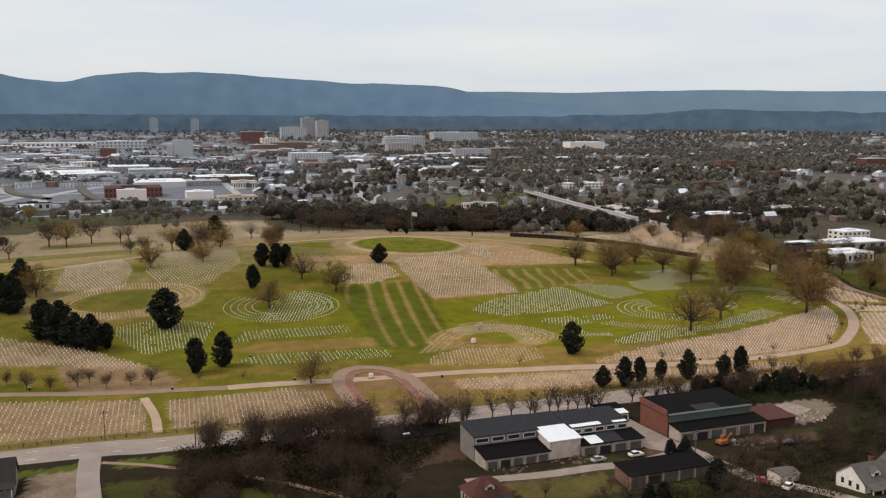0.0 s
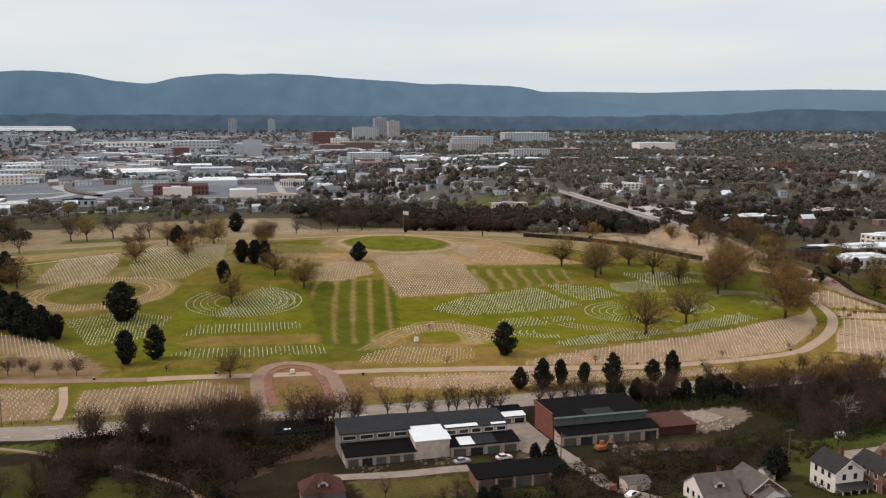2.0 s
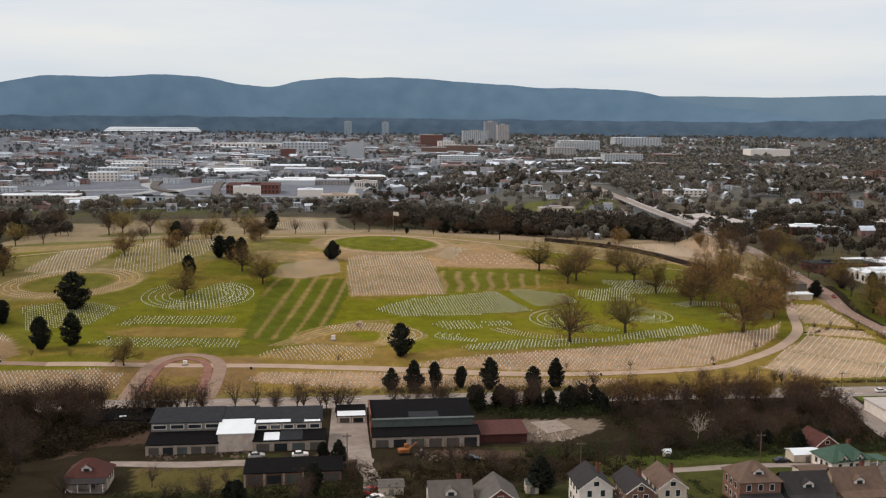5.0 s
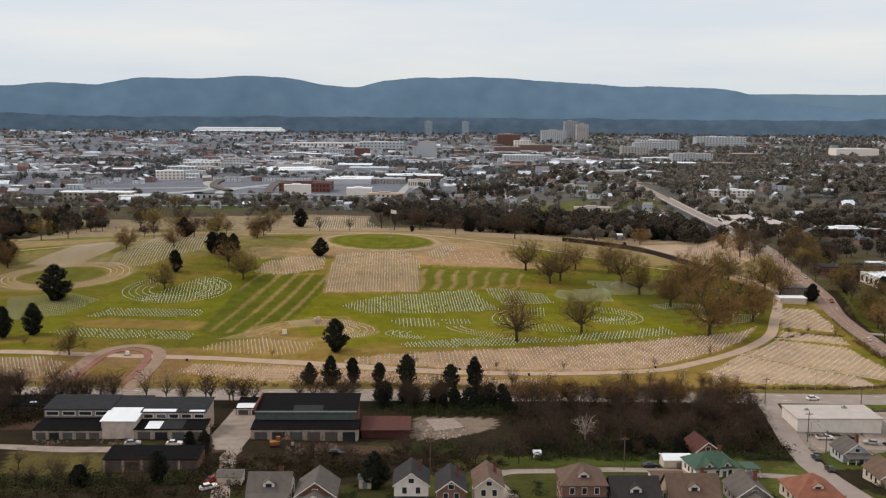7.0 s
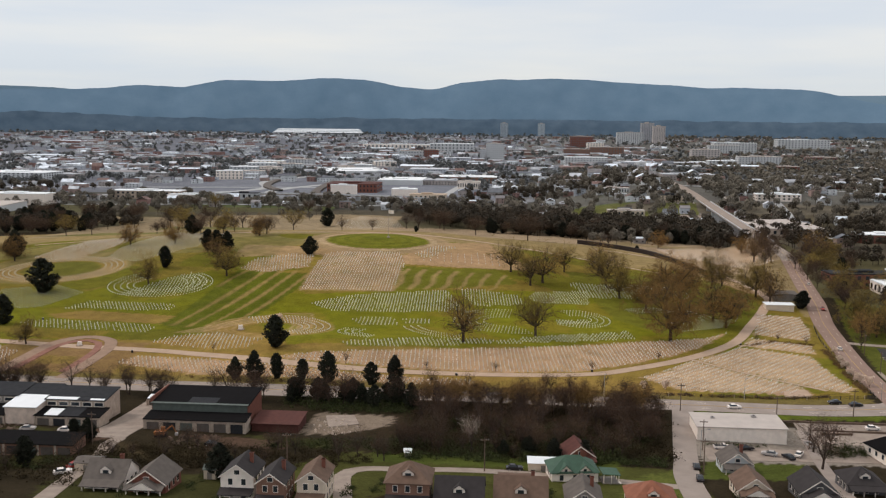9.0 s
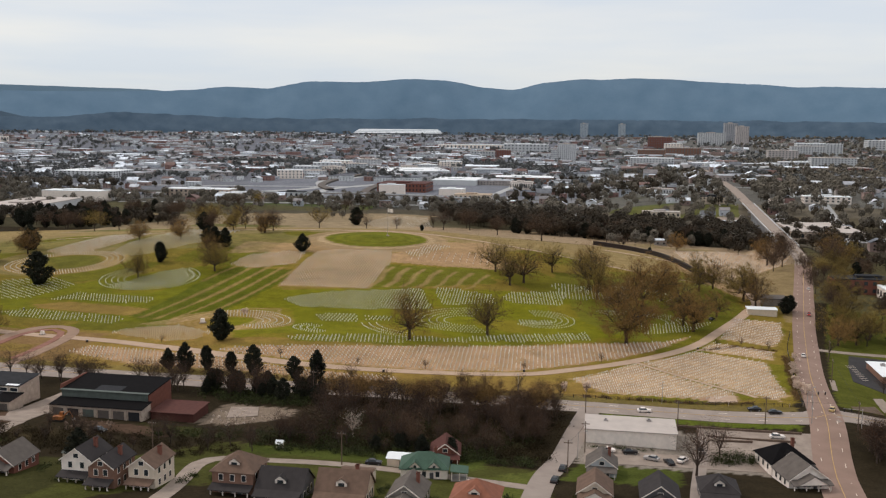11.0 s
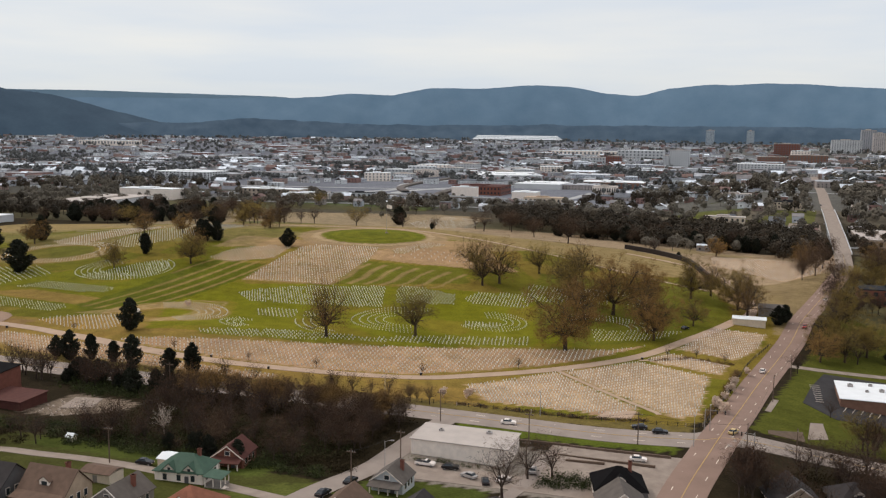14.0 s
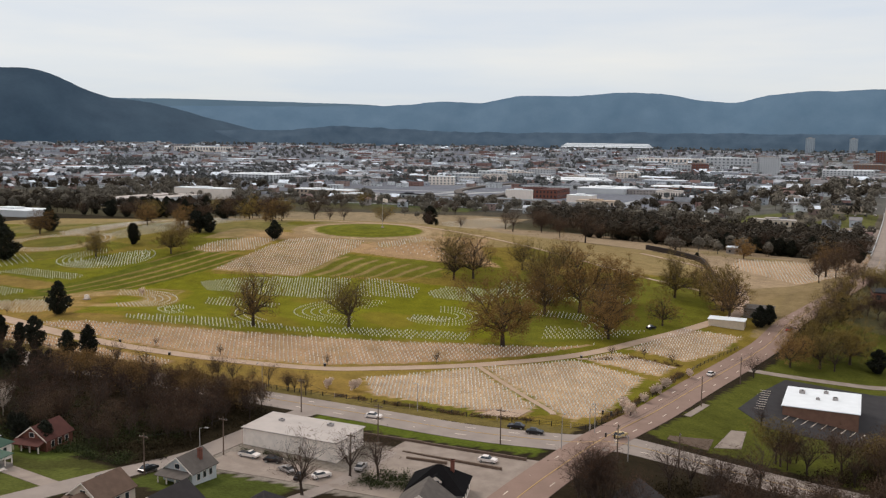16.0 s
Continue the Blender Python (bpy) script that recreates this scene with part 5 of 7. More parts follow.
def house(x, y, turn, w, d, storeys, roof, wall_mat, roof_mat, label, porch=True, chimney=True, dormer=True, rise=None, trim=M_WHITE, name="house", pediment=False, gables=()):
    """A timber or brick house: body, roof, porch with posts, windows, door, chimney, dormer. Its front looks to -y before the turn."""
    if y < 195:
        y, d, w = y + 0.10 * d, d * 0.78, w * 0.92
    z0 = min(gz(x + a, y + c) for a in (-w / 2, w / 2) for c in (-d / 2, d / 2))
    t = thing(name, x, y, z0, turn, label, "house")
    h = 0.6 + 2.9 * storeys
    rise = rise or w * 0.36
    b = Build().box(-w / 2, -d / 2, -0.6, w / 2, d / 2, h)
    if roof == "front":
        for s in (-d / 2, d / 2):
            b.solid([(-w / 2, s - 0.1 * (s > 0), h), (w / 2, s - 0.1 * (s > 0), h), (0, s - 0.1 * (s > 0), h + rise * 0.97)], [(-w / 2, s + 0.1 * (s < 0), h), (w / 2, s + 0.1 * (s < 0), h), (0, s + 0.1 * (s < 0), h + rise * 0.97)])
    elif roof == "side":
        for s in (-w / 2, w / 2):
            b.solid([(s - 0.1 * (s > 0), -d / 2, h), (s - 0.1 * (s > 0), d / 2, h), (s - 0.1 * (s > 0), 0, h + rise * 0.97)], [(s + 0.1 * (s < 0), -d / 2, h), (s + 0.1 * (s < 0), d / 2, h), (s + 0.1 * (s < 0), 0, h + rise * 0.97)])
    part("wall", b, wall_mat, t)
    b = Build()
    if roof == "front":
        gable(b, -w / 2, -d / 2, w / 2, d / 2, h, rise, ridge_along="y")
    elif roof == "side":
        gable(b, -w / 2, -d / 2, w / 2, d / 2, h, rise, ridge_along="x")
    else:
        hip(b, -w / 2, -d / 2, w / 2, d / 2, h + 0.15, rise)
    top = part("roof", b, roof_mat, t)
    if roof == "front":
        for s in (-1, 1):
            # white boards along the gable's edge
            e, k = s * (w / 2 + 0.4), rise / (w / 2) * 0.4
            f = [(e, -d / 2 - 0.47, h - k - 0.1), (0, -d / 2 - 0.47, h + rise - 0.1), (0, -d / 2 - 0.47, h + rise + 0.2), (e, -d / 2 - 0.47, h - k + 0.2)]
            f = f if s < 0 else f[::-1]
            part("bargeboard", Build().solid([(a, c + 0.06, q) for a, c, q in f], f), trim, top)
    for u in gables:
        # a small white gable with its own roof, standing in the front slope
        g = Build()
        fy, gw = -d / 2 - 0.06, w * 0.17
        g.solid([(u - gw, fy, h), (u + gw, fy, h), (u, fy, h + gw * 0.95)], [(u - gw, fy + 2.4, h), (u + gw, fy + 2.4, h), (u, fy + 2.4, h + gw * 0.95)])
        gb = part("gable", g, trim, t)
        g = Build()
        gable(g, u - gw, fy - 0.1, u + gw, fy + 3.0, h + 0.05, gw * 0.98, 0.3, "y", 0.12)
        part("gable_roof", g, roof_mat, gb)
        part("pane", Build().box(u - 0.35, fy - 0.05, h + gw * 0.2, u + 0.35, fy, h + gw * 0.5), M_GLASS, gb)
    for k in range(storeys):
        z = 1.5 + 2.9 * k
        windows(t, ("front", -d / 2), "x", z, 2 if w < 9 else 3, 1.0, 1.45, (-w / 2 + 0.8, w / 2 - 0.8), trim)
        windows(t, ("left", -w / 2), "y", z, 3, 0.95, 1.4, (-d / 2 + 1, d / 2 - 1), trim)
        windows(t, ("right", w / 2), "y", z, 3, 0.95, 1.4, (-d / 2 + 1, d / 2 - 1), trim)
    if roof == "front":
        windows(t, ("front", -d / 2), "x", h + rise * 0.18, 1, 1.2, 1.0, (-1, 1), trim)
    part("door", Build().box(w * 0.12, -d / 2 - 0.09, 0.55, w * 0.12 + 1.0, -d / 2, 2.65), M_DARKWALL, t)
    if porch:
        pd = 2.4
        part("porch_floor", Build().box(-w / 2 + 0.3, -d / 2 - pd, -0.5, w / 2 - 0.3, -d / 2, 0.5), M_GREYWALL, t)
        pz = 3.1
        r = Build()
        lo = [(-w / 2 - 0.1, -d / 2 - pd - 0.4, pz - 0.3), (w / 2 + 0.1, -d / 2 - pd - 0.4, pz - 0.3), (w / 2 + 0.1, -d / 2 - 0.01, pz + 0.45), (-w / 2 - 0.1, -d / 2 - 0.01, pz + 0.45)]
        r.solid(lo, [(a, c, e + 0.16) for a, c, e in lo])
        pr = part("porch_roof", r, M_ROOFDARK if roof == "hip" else roof_mat, t)
        if pediment:
            g = Build()
            g.solid([(-w * 0.36, -d / 2 - pd - 0.5, pz), (w * 0.36, -d / 2 - pd - 0.5, pz), (0, -d / 2 - pd - 0.5, pz + w * 0.2)], [(-w * 0.36, -d / 2 - 0.02, pz), (w * 0.36, -d / 2 - 0.02, pz), (0, -d / 2 - 0.02, pz + w * 0.2)])
            part("pediment", g, trim, pr)
            g = Build()
            gable(g, -w * 0.36, -d / 2 - pd - 0.5, w * 0.36, -d / 2 - 0.02, pz + 0.05, w * 0.2, 0.15, "y", 0.1)
            part("pediment_roof", g, roof_mat, pr)
        for i in range(4):
            px = -w / 2 + 0.5 + (w - 1.0) * i / 3
            part("porch_post", Build().box(px - 0.12, -d / 2 - pd + 0.1, 0.5, px + 0.12, -d / 2 - pd + 0.34, pz - 0.22), trim, t)
    if chimney:
        part("chimney", Build().box(w * 0.2, 0.6, h - 0.2, w * 0.2 + 0.8, 1.4, h + rise + 1.0).box(w * 0.2 - 0.1, 0.5, h + rise + 0.8, w * 0.2 + 0.9, 1.5, h + rise + 1.0), M_REDBRICK, t)
    if dormer and roof != "front":
        g = Build()
        dy = -d * 0.26
        dz = h + rise * 0.22
        g.box(-1.3, dy - 0.9, dz, 1.3, dy + 2.2, dz + 1.3)
        g.solid([(-1.3, dy - 0.9, dz + 1.3), (1.3, dy - 0.9, dz + 1.3), (0, dy - 0.9, dz + 2.2)], [(-1.3, dy - 0.8, dz + 1.3), (1.3, dy - 0.8, dz + 1.3), (0, dy - 0.8, dz + 2.2)])
        dm = part("dormer", g, trim, t)
        g = Build()
        gable(g, -1.3, dy - 0.9, 1.3, dy + 2.6, dz + 1.3, 0.95, 0.25, "y", 0.12)
        part("dormer_roof", g, roof_mat, dm)
        part("pane", Build().box(-0.7, dy - 0.96, dz + 0.35, 0.7, dy - 0.9, dz + 1.2), M_GLASS, dm)
    return t


# the street of houses nearest the camera
HOUSES = [
    (172.5, 161.5, 0, 10.5, 12, 1, "side", M_WHITE, M_ROOFGREY, "white bungalow with a broad grey gabled roof and porch"),
    (183.5, 160.5, 0, 10, 13, 1, "front", M_REDBRICK, M_ROOFGREY, "red brick bungalow with white porch gable"),
    (205.5, 159.5, 0, 8.5, 12, 2, "front", M_WHITE, M_ROOFDARK, "white two-storey house with steep dark shingle roof"),
    (214.5, 155.5, 0, 7.0, 13, 2, "front", M_BROWNBRICK, M_ROOFDARK, "dark brown house with white gable window"),
    (223.2, 158.5, 0, 7.2, 13, 2, "front", M_CREAM, M_ROOFBROWN, "cream gabled house with brown shingle roof"),
    (245.3, 160, 0, 11, 12, 2, "hip", M_BROWNBRICK, M_ROOFBROWN, "brown brick house with hipped roof and dormer"),
    (257.2, 158.5, 0, 12, 12, 1, "side", M_DARKWALL, M_ROOFDARK, "charcoal bungalow with a long front dormer"),
    (271.3, 160.5, 0, 13, 11, 1, "side", M_TAN, M_ROOFBROWN, "tan house with a broad brown shingle roof"),
    (286, 163.5, 0, 9, 13, 1, "front", M_GREYWALL, M_ROOFGREY, "grey bungalow with a plain shingle roof"),
    (302, 164.5, 0, 12, 14, 1, "hip", M_CREAM, M_ROOFRUST, "cream house with a rust coloured hipped roof"),
    (287.6, 206.6, 8, 8, 9, 1, "front", M_REDBRICK, M_ROOFRED, "dark red brick house with a steep gable and porch"),
    (331, 206.8, 0, 8, 8, 1, "front", M_BLUEWALL, M_ROOFGREY, "small pale blue cottage with grey roof"),
    (329.4, 181.7, 0, 9, 12, 1, "front", M_CREAM, M_ROOFBROWN, "cream bungalow with a brown gabled roof"),
    (345.1, 182.7, 0, 10, 13, 1, "front", M_DARKWALL, M_ROOFDARK, "dark blue-grey bungalow with white-edged gables"),
    (360.2, 192.5, 0, 10, 12, 1, "hip", M_DARKWALL, M_ROOFDARK, "dark bungalow below bare trees"),
    (382.2, 226.3, 15, 12, 11, 1, "hip", M_WHITE, M_TAR, "white house with a black hipped roof"),
    (384.4, 214.6, 15, 11, 10, 1, "front", M_WHITE, M_ROOFGREY, "white house with grey gabled roof beside the yard"),
    (422.6, 240.2, 15, 12, 11, 1, "front", M_TAN, M_ROOFDARK, "tan house with dark gabled roof by the crossing"),
    (437.3, 249.9, 15, 11, 11, 1, "hip", M_GREYWALL, M_ROOFDARK, "grey house with dark roof by the crossing"),
    (83.9, 194.8, 0, 11, 10, 1, "hip", M_STUCCO, M_ROOFRED, "pale house with a dull red hipped roof"),
    (-34, 250, 0, 14, 10, 1, "side", M_GREYWALL, M_ROOFDARK, "grey building with a dark low roof"),
]
for x, y, turn, w, d, st, roof, wm, rm, label in HOUSES:
    house(x, y, turn, w, d, st, roof, wm, rm, label, dormer=roof != "front", pediment=(roof == "front" and st == 1 and d > 9), chimney=(int(x) % 3 == 1), trim=M_WHITE)

house(285, 188.5, 8, 13.2, 11, 1, "hip", M_WHITE, M_ROOFGREEN, "white cottage with a green metal roof and two front gables", porch=False, dormer=False, chimney=True, rise=3.2, gables=(-2.4, 2.6))
p = thing("side_porch", 294.6, 187.6, gz(294.6, 187.6), 8, "small white porch with a green roof and wooden steps", "porch")
part("porch_floor", Build().box(-2.2, -2.6, -0.5, 2.0, 2.2, 0.55), M_GREYWALL, p)
part("porch_roof", Build().solid([(-2.4, -2.9, 3.0), (2.3, -2.9, 2.6), (2.3, 2.4, 2.6), (-2.4, 2.4, 3.0)], [(-2.4, -2.9, 3.15), (2.3, -2.9, 2.75), (2.3, 2.4, 2.75), (-2.4, 2.4, 3.15)]), M_ROOFGREEN, p)
for px, py in ((-2.0, -2.4), (0.0, -2.4), (1.9, -2.4), (1.9, 0.0), (1.9, 2.0)):
    part("porch_post", Build().box(px - 0.1, py - 0.1, 0.55, px + 0.1, py + 0.1, 2.65), M_WHITE, p)
for k in range(4):
    part("step", Build().box(2.0 + 0.35 * k, -2.3, -0.5, 2.35 + 0.35 * k, -0.6, 0.42 - 0.16 * k), M_WHITE, p)


def shed(x0, y0, x1, y1, h, wall_mat, roof_mat, label, name="workshop", slope=0.0, bays=0, parapet=0.0, group="", skylights=(), clerestory=0, patches=()):
    """A plain works building: walls, a low roof falling to the front, bays with piers and dark openings."""
    cx, cy = (x0 + x1) / 2, (y0 + y1) / 2
    z0 = gz(cx, cy)
    w, d = x1 - x0, y1 - y0
    t = thing(name, cx, cy, z0, 0, label, "industrial building", group)
    b = Build()
    low = [(-w / 2, -d / 2, -1.5), (w / 2, -d / 2, -1.5), (w / 2, d / 2, -1.5), (-w / 2, d / 2, -1.5)]
    b.solid(low, [(-w / 2, -d / 2, h - slope), (w / 2, -d / 2, h - slope), (w / 2, d / 2, h), (-w / 2, d / 2, h)])
    part("wall", b, wall_mat, t)
    o = 0.4
    lo = [(-w / 2 - o, -d / 2 - o, h - slope + 0.01), (w / 2 + o, -d / 2 - o, h - slope + 0.01), (w / 2 + o, d / 2 + o, h + 0.01), (-w / 2 - o, d / 2 + o, h + 0.01)]
    part("roof", Build().solid(lo, [(a, c, e + 0.22) for a, c, e in lo]), roof_mat, t)
    for k, (u0, v0, u1, v1) in enumerate(skylights + patches):
        f = lambda v: h - slope + slope * (v + d / 2) / d + 0.23  # noqa: E731
        q = [(u0, v0, f(v0)), (u1, v0, f(v0)), (u1, v1, f(v1)), (u0, v1, f(v1))]
        part("roof_patch", Build().solid(q, [(a, c, e + 0.06) for a, c, e in q]), M_MEMBRANE if k < len(skylights) else M_SLATE, t, "pale metal roof patch" if k < len(skylights) else "grey roof patch")
    for i in range(bays):
        c = -w / 2 + w * (i + 0.5) / bays
        g = w / bays
        part("bay_door", Build().box(c - g * 0.36, -d / 2 - 0.05, 0.0, c + g * 0.36, -d / 2 + 0.02, (h - slope) * 0.78), (M_ROOFGREY, M_SLATE, M_ROOFTEAL, M_ROOFGREY)[i % 4], t)
        part("pier", Build().box(c - g * 0.5 - 0.25, -d / 2 - 0.3, -1.0, c - g * 0.5 + 0.25, -d / 2 + 0.05, h - slope - 0.02), M_STUCCO, t)
    for i in range(clerestory):
        c = -w / 2 + w * (i + 0.5) / clerestory
        g = w / clerestory * 0.4
        fr = part("window", Build().box(c - g, -d / 2 - 0.06, h - slope - 1.9, c + g, -d / 2 + 0.02, h - slope - 0.45), M_WHITE, t)
        part("pane", Build().box(c - g + 0.2, -d / 2 - 0.1, h - slope - 1.7, c + g - 0.2, -d / 2 - 0.04, h - slope - 0.65), M_GLASS, fr)
    if parapet:
        part("parapet", Build().box(-w / 2 - 0.45, -d / 2, h - slope, -w / 2 - 0.05, d / 2, h + parapet), M_REDBRICK, t)
    return t


shed(93.6, 218, 113.2, 226.2, 4.3, M_STUCCO, M_TAR, "low stained lean-to with black tar roof", slope=1.0, bays=5)
shed(93.4, 226.3, 113.2, 237, 8.4, M_GREYWALL, M_SLATE, "grey works hall with a dark slate-grey roof", slope=1.1, clerestory=4)
shed(113.3, 218.4, 123.2, 228.4, 6.9, M_BLOCKWHITE, M_MEMBRANE, "tall stained white block with a white metal roof", slope=1.1)
shed(113.3, 228.5, 123.3, 237, 8.2, M_GREYWALL, M_SLATE, "grey works hall behind the white block", slope=0.9)
shed(123.4, 217.5, 143.6, 224.4, 4.2, M_STUCCO, M_TAR, "low workshop with patched tar and metal roof", slope=0.8, bays=4, skylights=((-7.4, -3.3, -3.0, 1.8),), patches=((-2.8, -3.4, 3.6, 3.4),))
shed(123.4, 224.5, 142.4, 235.5, 8.1, M_STUCCO, M_SLATE, "grey works hall with a long metal roof", slope=1.2, skylights=((-9.3, -5.6, 0.6, -3.6), (4.6, -5.6, 9.2, -4.3)), patches=((0.8, -3.0, 9.2, 3.0),), clerestory=5)
shed(147.3, 245.6, 156.1, 254, 3.3, M_WHITE, M_TAR, "small white works building with a white-edged roof", slope=1.0, bays=2, skylights=((-4.5, -4.3, 4.5, -0.6),))
shed(157.4, 218.6, 188.7, 224.6, 4.5, M_STUCCO, M_TAR, "long row of works bays under a black roof", slope=0.75, bays=6)
shed(157.6, 224.7, 187.6, 225.2, 7.1, M_ROOFTEAL, M_ROOFTEAL, "grey-green metal upper front of the works hall", slope=0.05)
shed(157.2, 225.3, 187.8, 240.5, 8.4, M_REDBRICK, M_TAR, "brick works hall with black roof and brick parapet", slope=1.2, parapet=0.5, patches=((-4, -7.4, 5, -2.5),))
shed(189.5, 222.9, 204, 233.9, 3.2, M_ROOFRED, M_ROOFRED, "low rust-red metal shed beside the works", slope=0.6)
shed(123.2, 191.8, 148, 199.6, 3.9, M_BROWNBRICK, M_TAR, "low derelict brick shed with black roof", slope=0.9, bays=5)
shed(70.5, 246, 91.5, 255, 3.4, M_DARKWALL, M_TAR, "long low black-roofed store beside the works", slope=0.8, skylights=((-1.5, -2.2, 0.6, -1.2),))
shed(326, 232.3, 352.8, 245, 4.4, M_WHITE, M_GREYROOF, "long white warehouse with pale flat roof", name="warehouse", slope=0.3, bays=0)
shed(442.5, 347, 464, 371, 4.2, M_BROWNBRICK, M_MEMBRANE, "dark brick office with bright white flat roof", name="office", slope=0.05)
shed(404.3, 447.9, 418.8, 454.4, 3.2, M_CREAM, M_MEMBRANE, "cream cemetery lodge with white flat roof", name="lodge", slope=0.2)
shed(415.7, 470.9, 427.7, 480.9, 4.2, M_GREYWALL, M_ROOFGREY, "grey service building behind the lodge", name="lodge", slope=0.4)


def block(x, y, w, d, h, wall_mat, roof_mat, label, name="building", storeys=0, columns=0, turn=0.0, group="buildings of the town", glass_frac=0.42):
    """A town building: body, flat roof with rim and plant room, and rows of windows on the sides that are seen."""
    z0 = gz(x, y)
    t = thing(name, x, y, z0, turn, label, "building", group)
    part("wall", Build().box(-w / 2, -d / 2, -3, w / 2, d / 2, h), wall_mat, t)
    r = Build().box(-w / 2 - 0.2, -d / 2 - 0.2, h, w / 2 + 0.2, d / 2 + 0.2, h + max(0.6, h * 0.02))
    r.box(-w * 0.2, -d * 0.2, h + max(0.6, h * 0.02) + 0.01, w * 0.12, d * 0.2, h + max(0.6, h * 0.02) + max(1.5, h * 0.05))
    part("roof", r, roof_mat, t)
    if storeys:
        fh = h / storeys
        b = Build()
        for k in range(storeys):
            z = k * fh + fh * 0.3
            for side in ("front", "left", "right"):
                span = w if side == "front" else d
                n = max(2, columns if side == "front" else int(columns * d / w))
                for i in range(n):
                    c = -span / 2 + span * (i + 0.5) / n
                    g = span / n * glass_frac / 2
                    if side == "front":
                        b.box(c - g, -d / 2 - 0.15, z, c + g, -d / 2 + 0.05, z + fh * 0.5)
                    else:
                        s = -w / 2 if side == "left" else w / 2
                        b.box(s - 0.15, c - g, z, s + 0.15, c + g, z + fh * 0.5)
        if y > 1500:
            tagged(part("glazing", b, M_FARGLASS, t), kind="stuff")
        else:
            for k in range(0, len(b.v), 8):
                one = Build()
                one.v, one.f = b.v[k:k + 8], [tuple(i - k for i in f) for f in b.f[k // 8 * 6:k // 8 * 6 + 6]]
                part("window", one, M_GLASS, t)
    return t


M_TOWNPAVE = paint("pale_town_paving", (0.36, 0.355, 0.35), size=12, spread=0.15, warm=False)
M_TOWER = paint("tan_tower_concrete", (0.45, 0.45, 0.46), size=20, spread=0.12)
M_BLUEGREY = paint("blue_grey_tower_concrete", (0.36, 0.41, 0.45), size=20, spread=0.1, warm=False)
M_TOWERDARK = paint("grey_tower_concrete", (0.33, 0.37, 0.42), size=20, spread=0.12)
M_PALE = paint("pale_town_concrete", (0.55, 0.55, 0.555), size=20, spread=0.14, warm=False)
# far window glass, its colour raised to imitate haze over distant buildings
M_FARGLASS = paint("hazed_window_glass", (0.13, 0.145, 0.16), 0.3, warm=False)
block(224, 4340, 36, 28, 62, M_BLUEGREY, M_GREYROOF, "grey apartment tower in the hazy distance", "tower", 14, 5)
block(397.1, 4277.9, 31.5, 27.6, 63.1, M_BLUEGREY, M_GREYROOF, "pale grey apartment tower in the hazy distance", "tower", 14, 5, glass_frac=0.3)
block(830.2, 3904.5, 53, 41.6, 79.4, M_TOWERDARK, M_GREYROOF, "dark grey office tower of the town centre", "tower", 18, 7)
block(850.1, 3720.1, 47.3, 37.8, 73.8, M_TOWER, M_GREYROOF, "tan concrete office tower of the town centre", "tower", 16, 7)
block(741.1, 3767, 105.9, 37.8, 47.3, M_PALE, M_GREYROOF, "pale concrete hotel block of the town centre", "tower", 11, 12)
hall = thing("hall", -650, 4250, gz(-650, 4250), 0, "long white hall with a layered bright roof", "building", "buildings of the town")
part("wall", Build().box(-205, -45, -3, 205, 45, 9), M_PALE, hall)
part("window_band", Build().box(-196, -45.6, 3.5, 196, -45, 7.5), M_FARGLASS, hall)
for k, (inset, low) in enumerate(((0, 9.1), (7, 15.6), (16, 22.1))):
    part("roof", Build().solid([(-208 + inset, -48 + k * 9, low), (208 - inset, -48 + k * 9, low), (208 - inset, 47, low), (-208 + inset, 47, low)], [(-200 + inset, -44 + k * 9, low + 4.6), (200 - inset, -44 + k * 9, low + 4.6), (200 - inset, 45, low + 4.6), (-200 + inset, 45, low + 4.6)]), M_MEMBRANE, hall)
    if k < 2:
        part("roof_band", Build().box(-198 + inset, -40 + k * 9, low + 4.61, 198 - inset, 44, low + 6.4), M_BLUEGREY, hall)
block(215, 2700, 54, 34, 52, M_PALE, M_GREYROOF, "pale apartment block with many windows", "apartment_block", 9, 9, glass_frac=0.3)
block(178, 2690, 17, 24.6, 36, M_PALE, M_GREYROOF, "pale side wing of an apartment block", "apartment_block", 6, 4)
block(1346.7, 3501.8, 189.4, 56.8, 32.2, M_PALE, M_MEMBRANE, "wide pale civic building with white roof", "civic_building", 4, 16)
block(951.4, 3011.5, 100.5, 36.5, 31.1, M_PALE, M_GREYROOF, "pale concrete office block", "office_block", 6, 12)
block(728.6, 1936.5, 100.8, 28.8, 14.4, M_PALE, M_MEMBRANE, "long pale school-like building with white roof", "school", 3, 14)
block(773.8, 2435.9, 73.2, 32.6, 29.3, M_TOWER, M_GREYROOF, "tan concrete office block with windows", "office_block", 6, 9)
block(567.4, 2952.5, 107.5, 35.8, 23.3, M_BROWNBRICK, M_GREYROOF, "brown brick office block", "office_block", 5, 12)
block(462.8, 2808, 79.1, 35.1, 21.1, M_BROWNBRICK, M_GREYROOF, "brown brick warehouse block", "office_block", 4, 10)
block(31.5, 1229.9, 36.3, 10.1, 13.1, M_WHITE, M_MEMBRANE, "white-fronted warehouse by the railway", "warehouse", 0, 0)
block(35.4, 1300.4, 72.6, 60.5, 12.1, M_REDBRICK, M_ROOFRED, "long red brick warehouse with pale roof", "warehouse", 2, 14)
block(116.5, 1239.4, 34.5, 24.4, 9.1, M_WHITE, M_MEMBRANE, "small white shed by the railway", "warehouse")
block(-314, 996, 78, 26, 13, M_WHITE, M_MEMBRANE, "long low pale warehouse by the railway", "warehouse")
block(-76, 1113.9, 36.1, 12, 8, M_BLUEWALL, M_SLATE, "small blue-grey depot building", "warehouse", 1, 5)
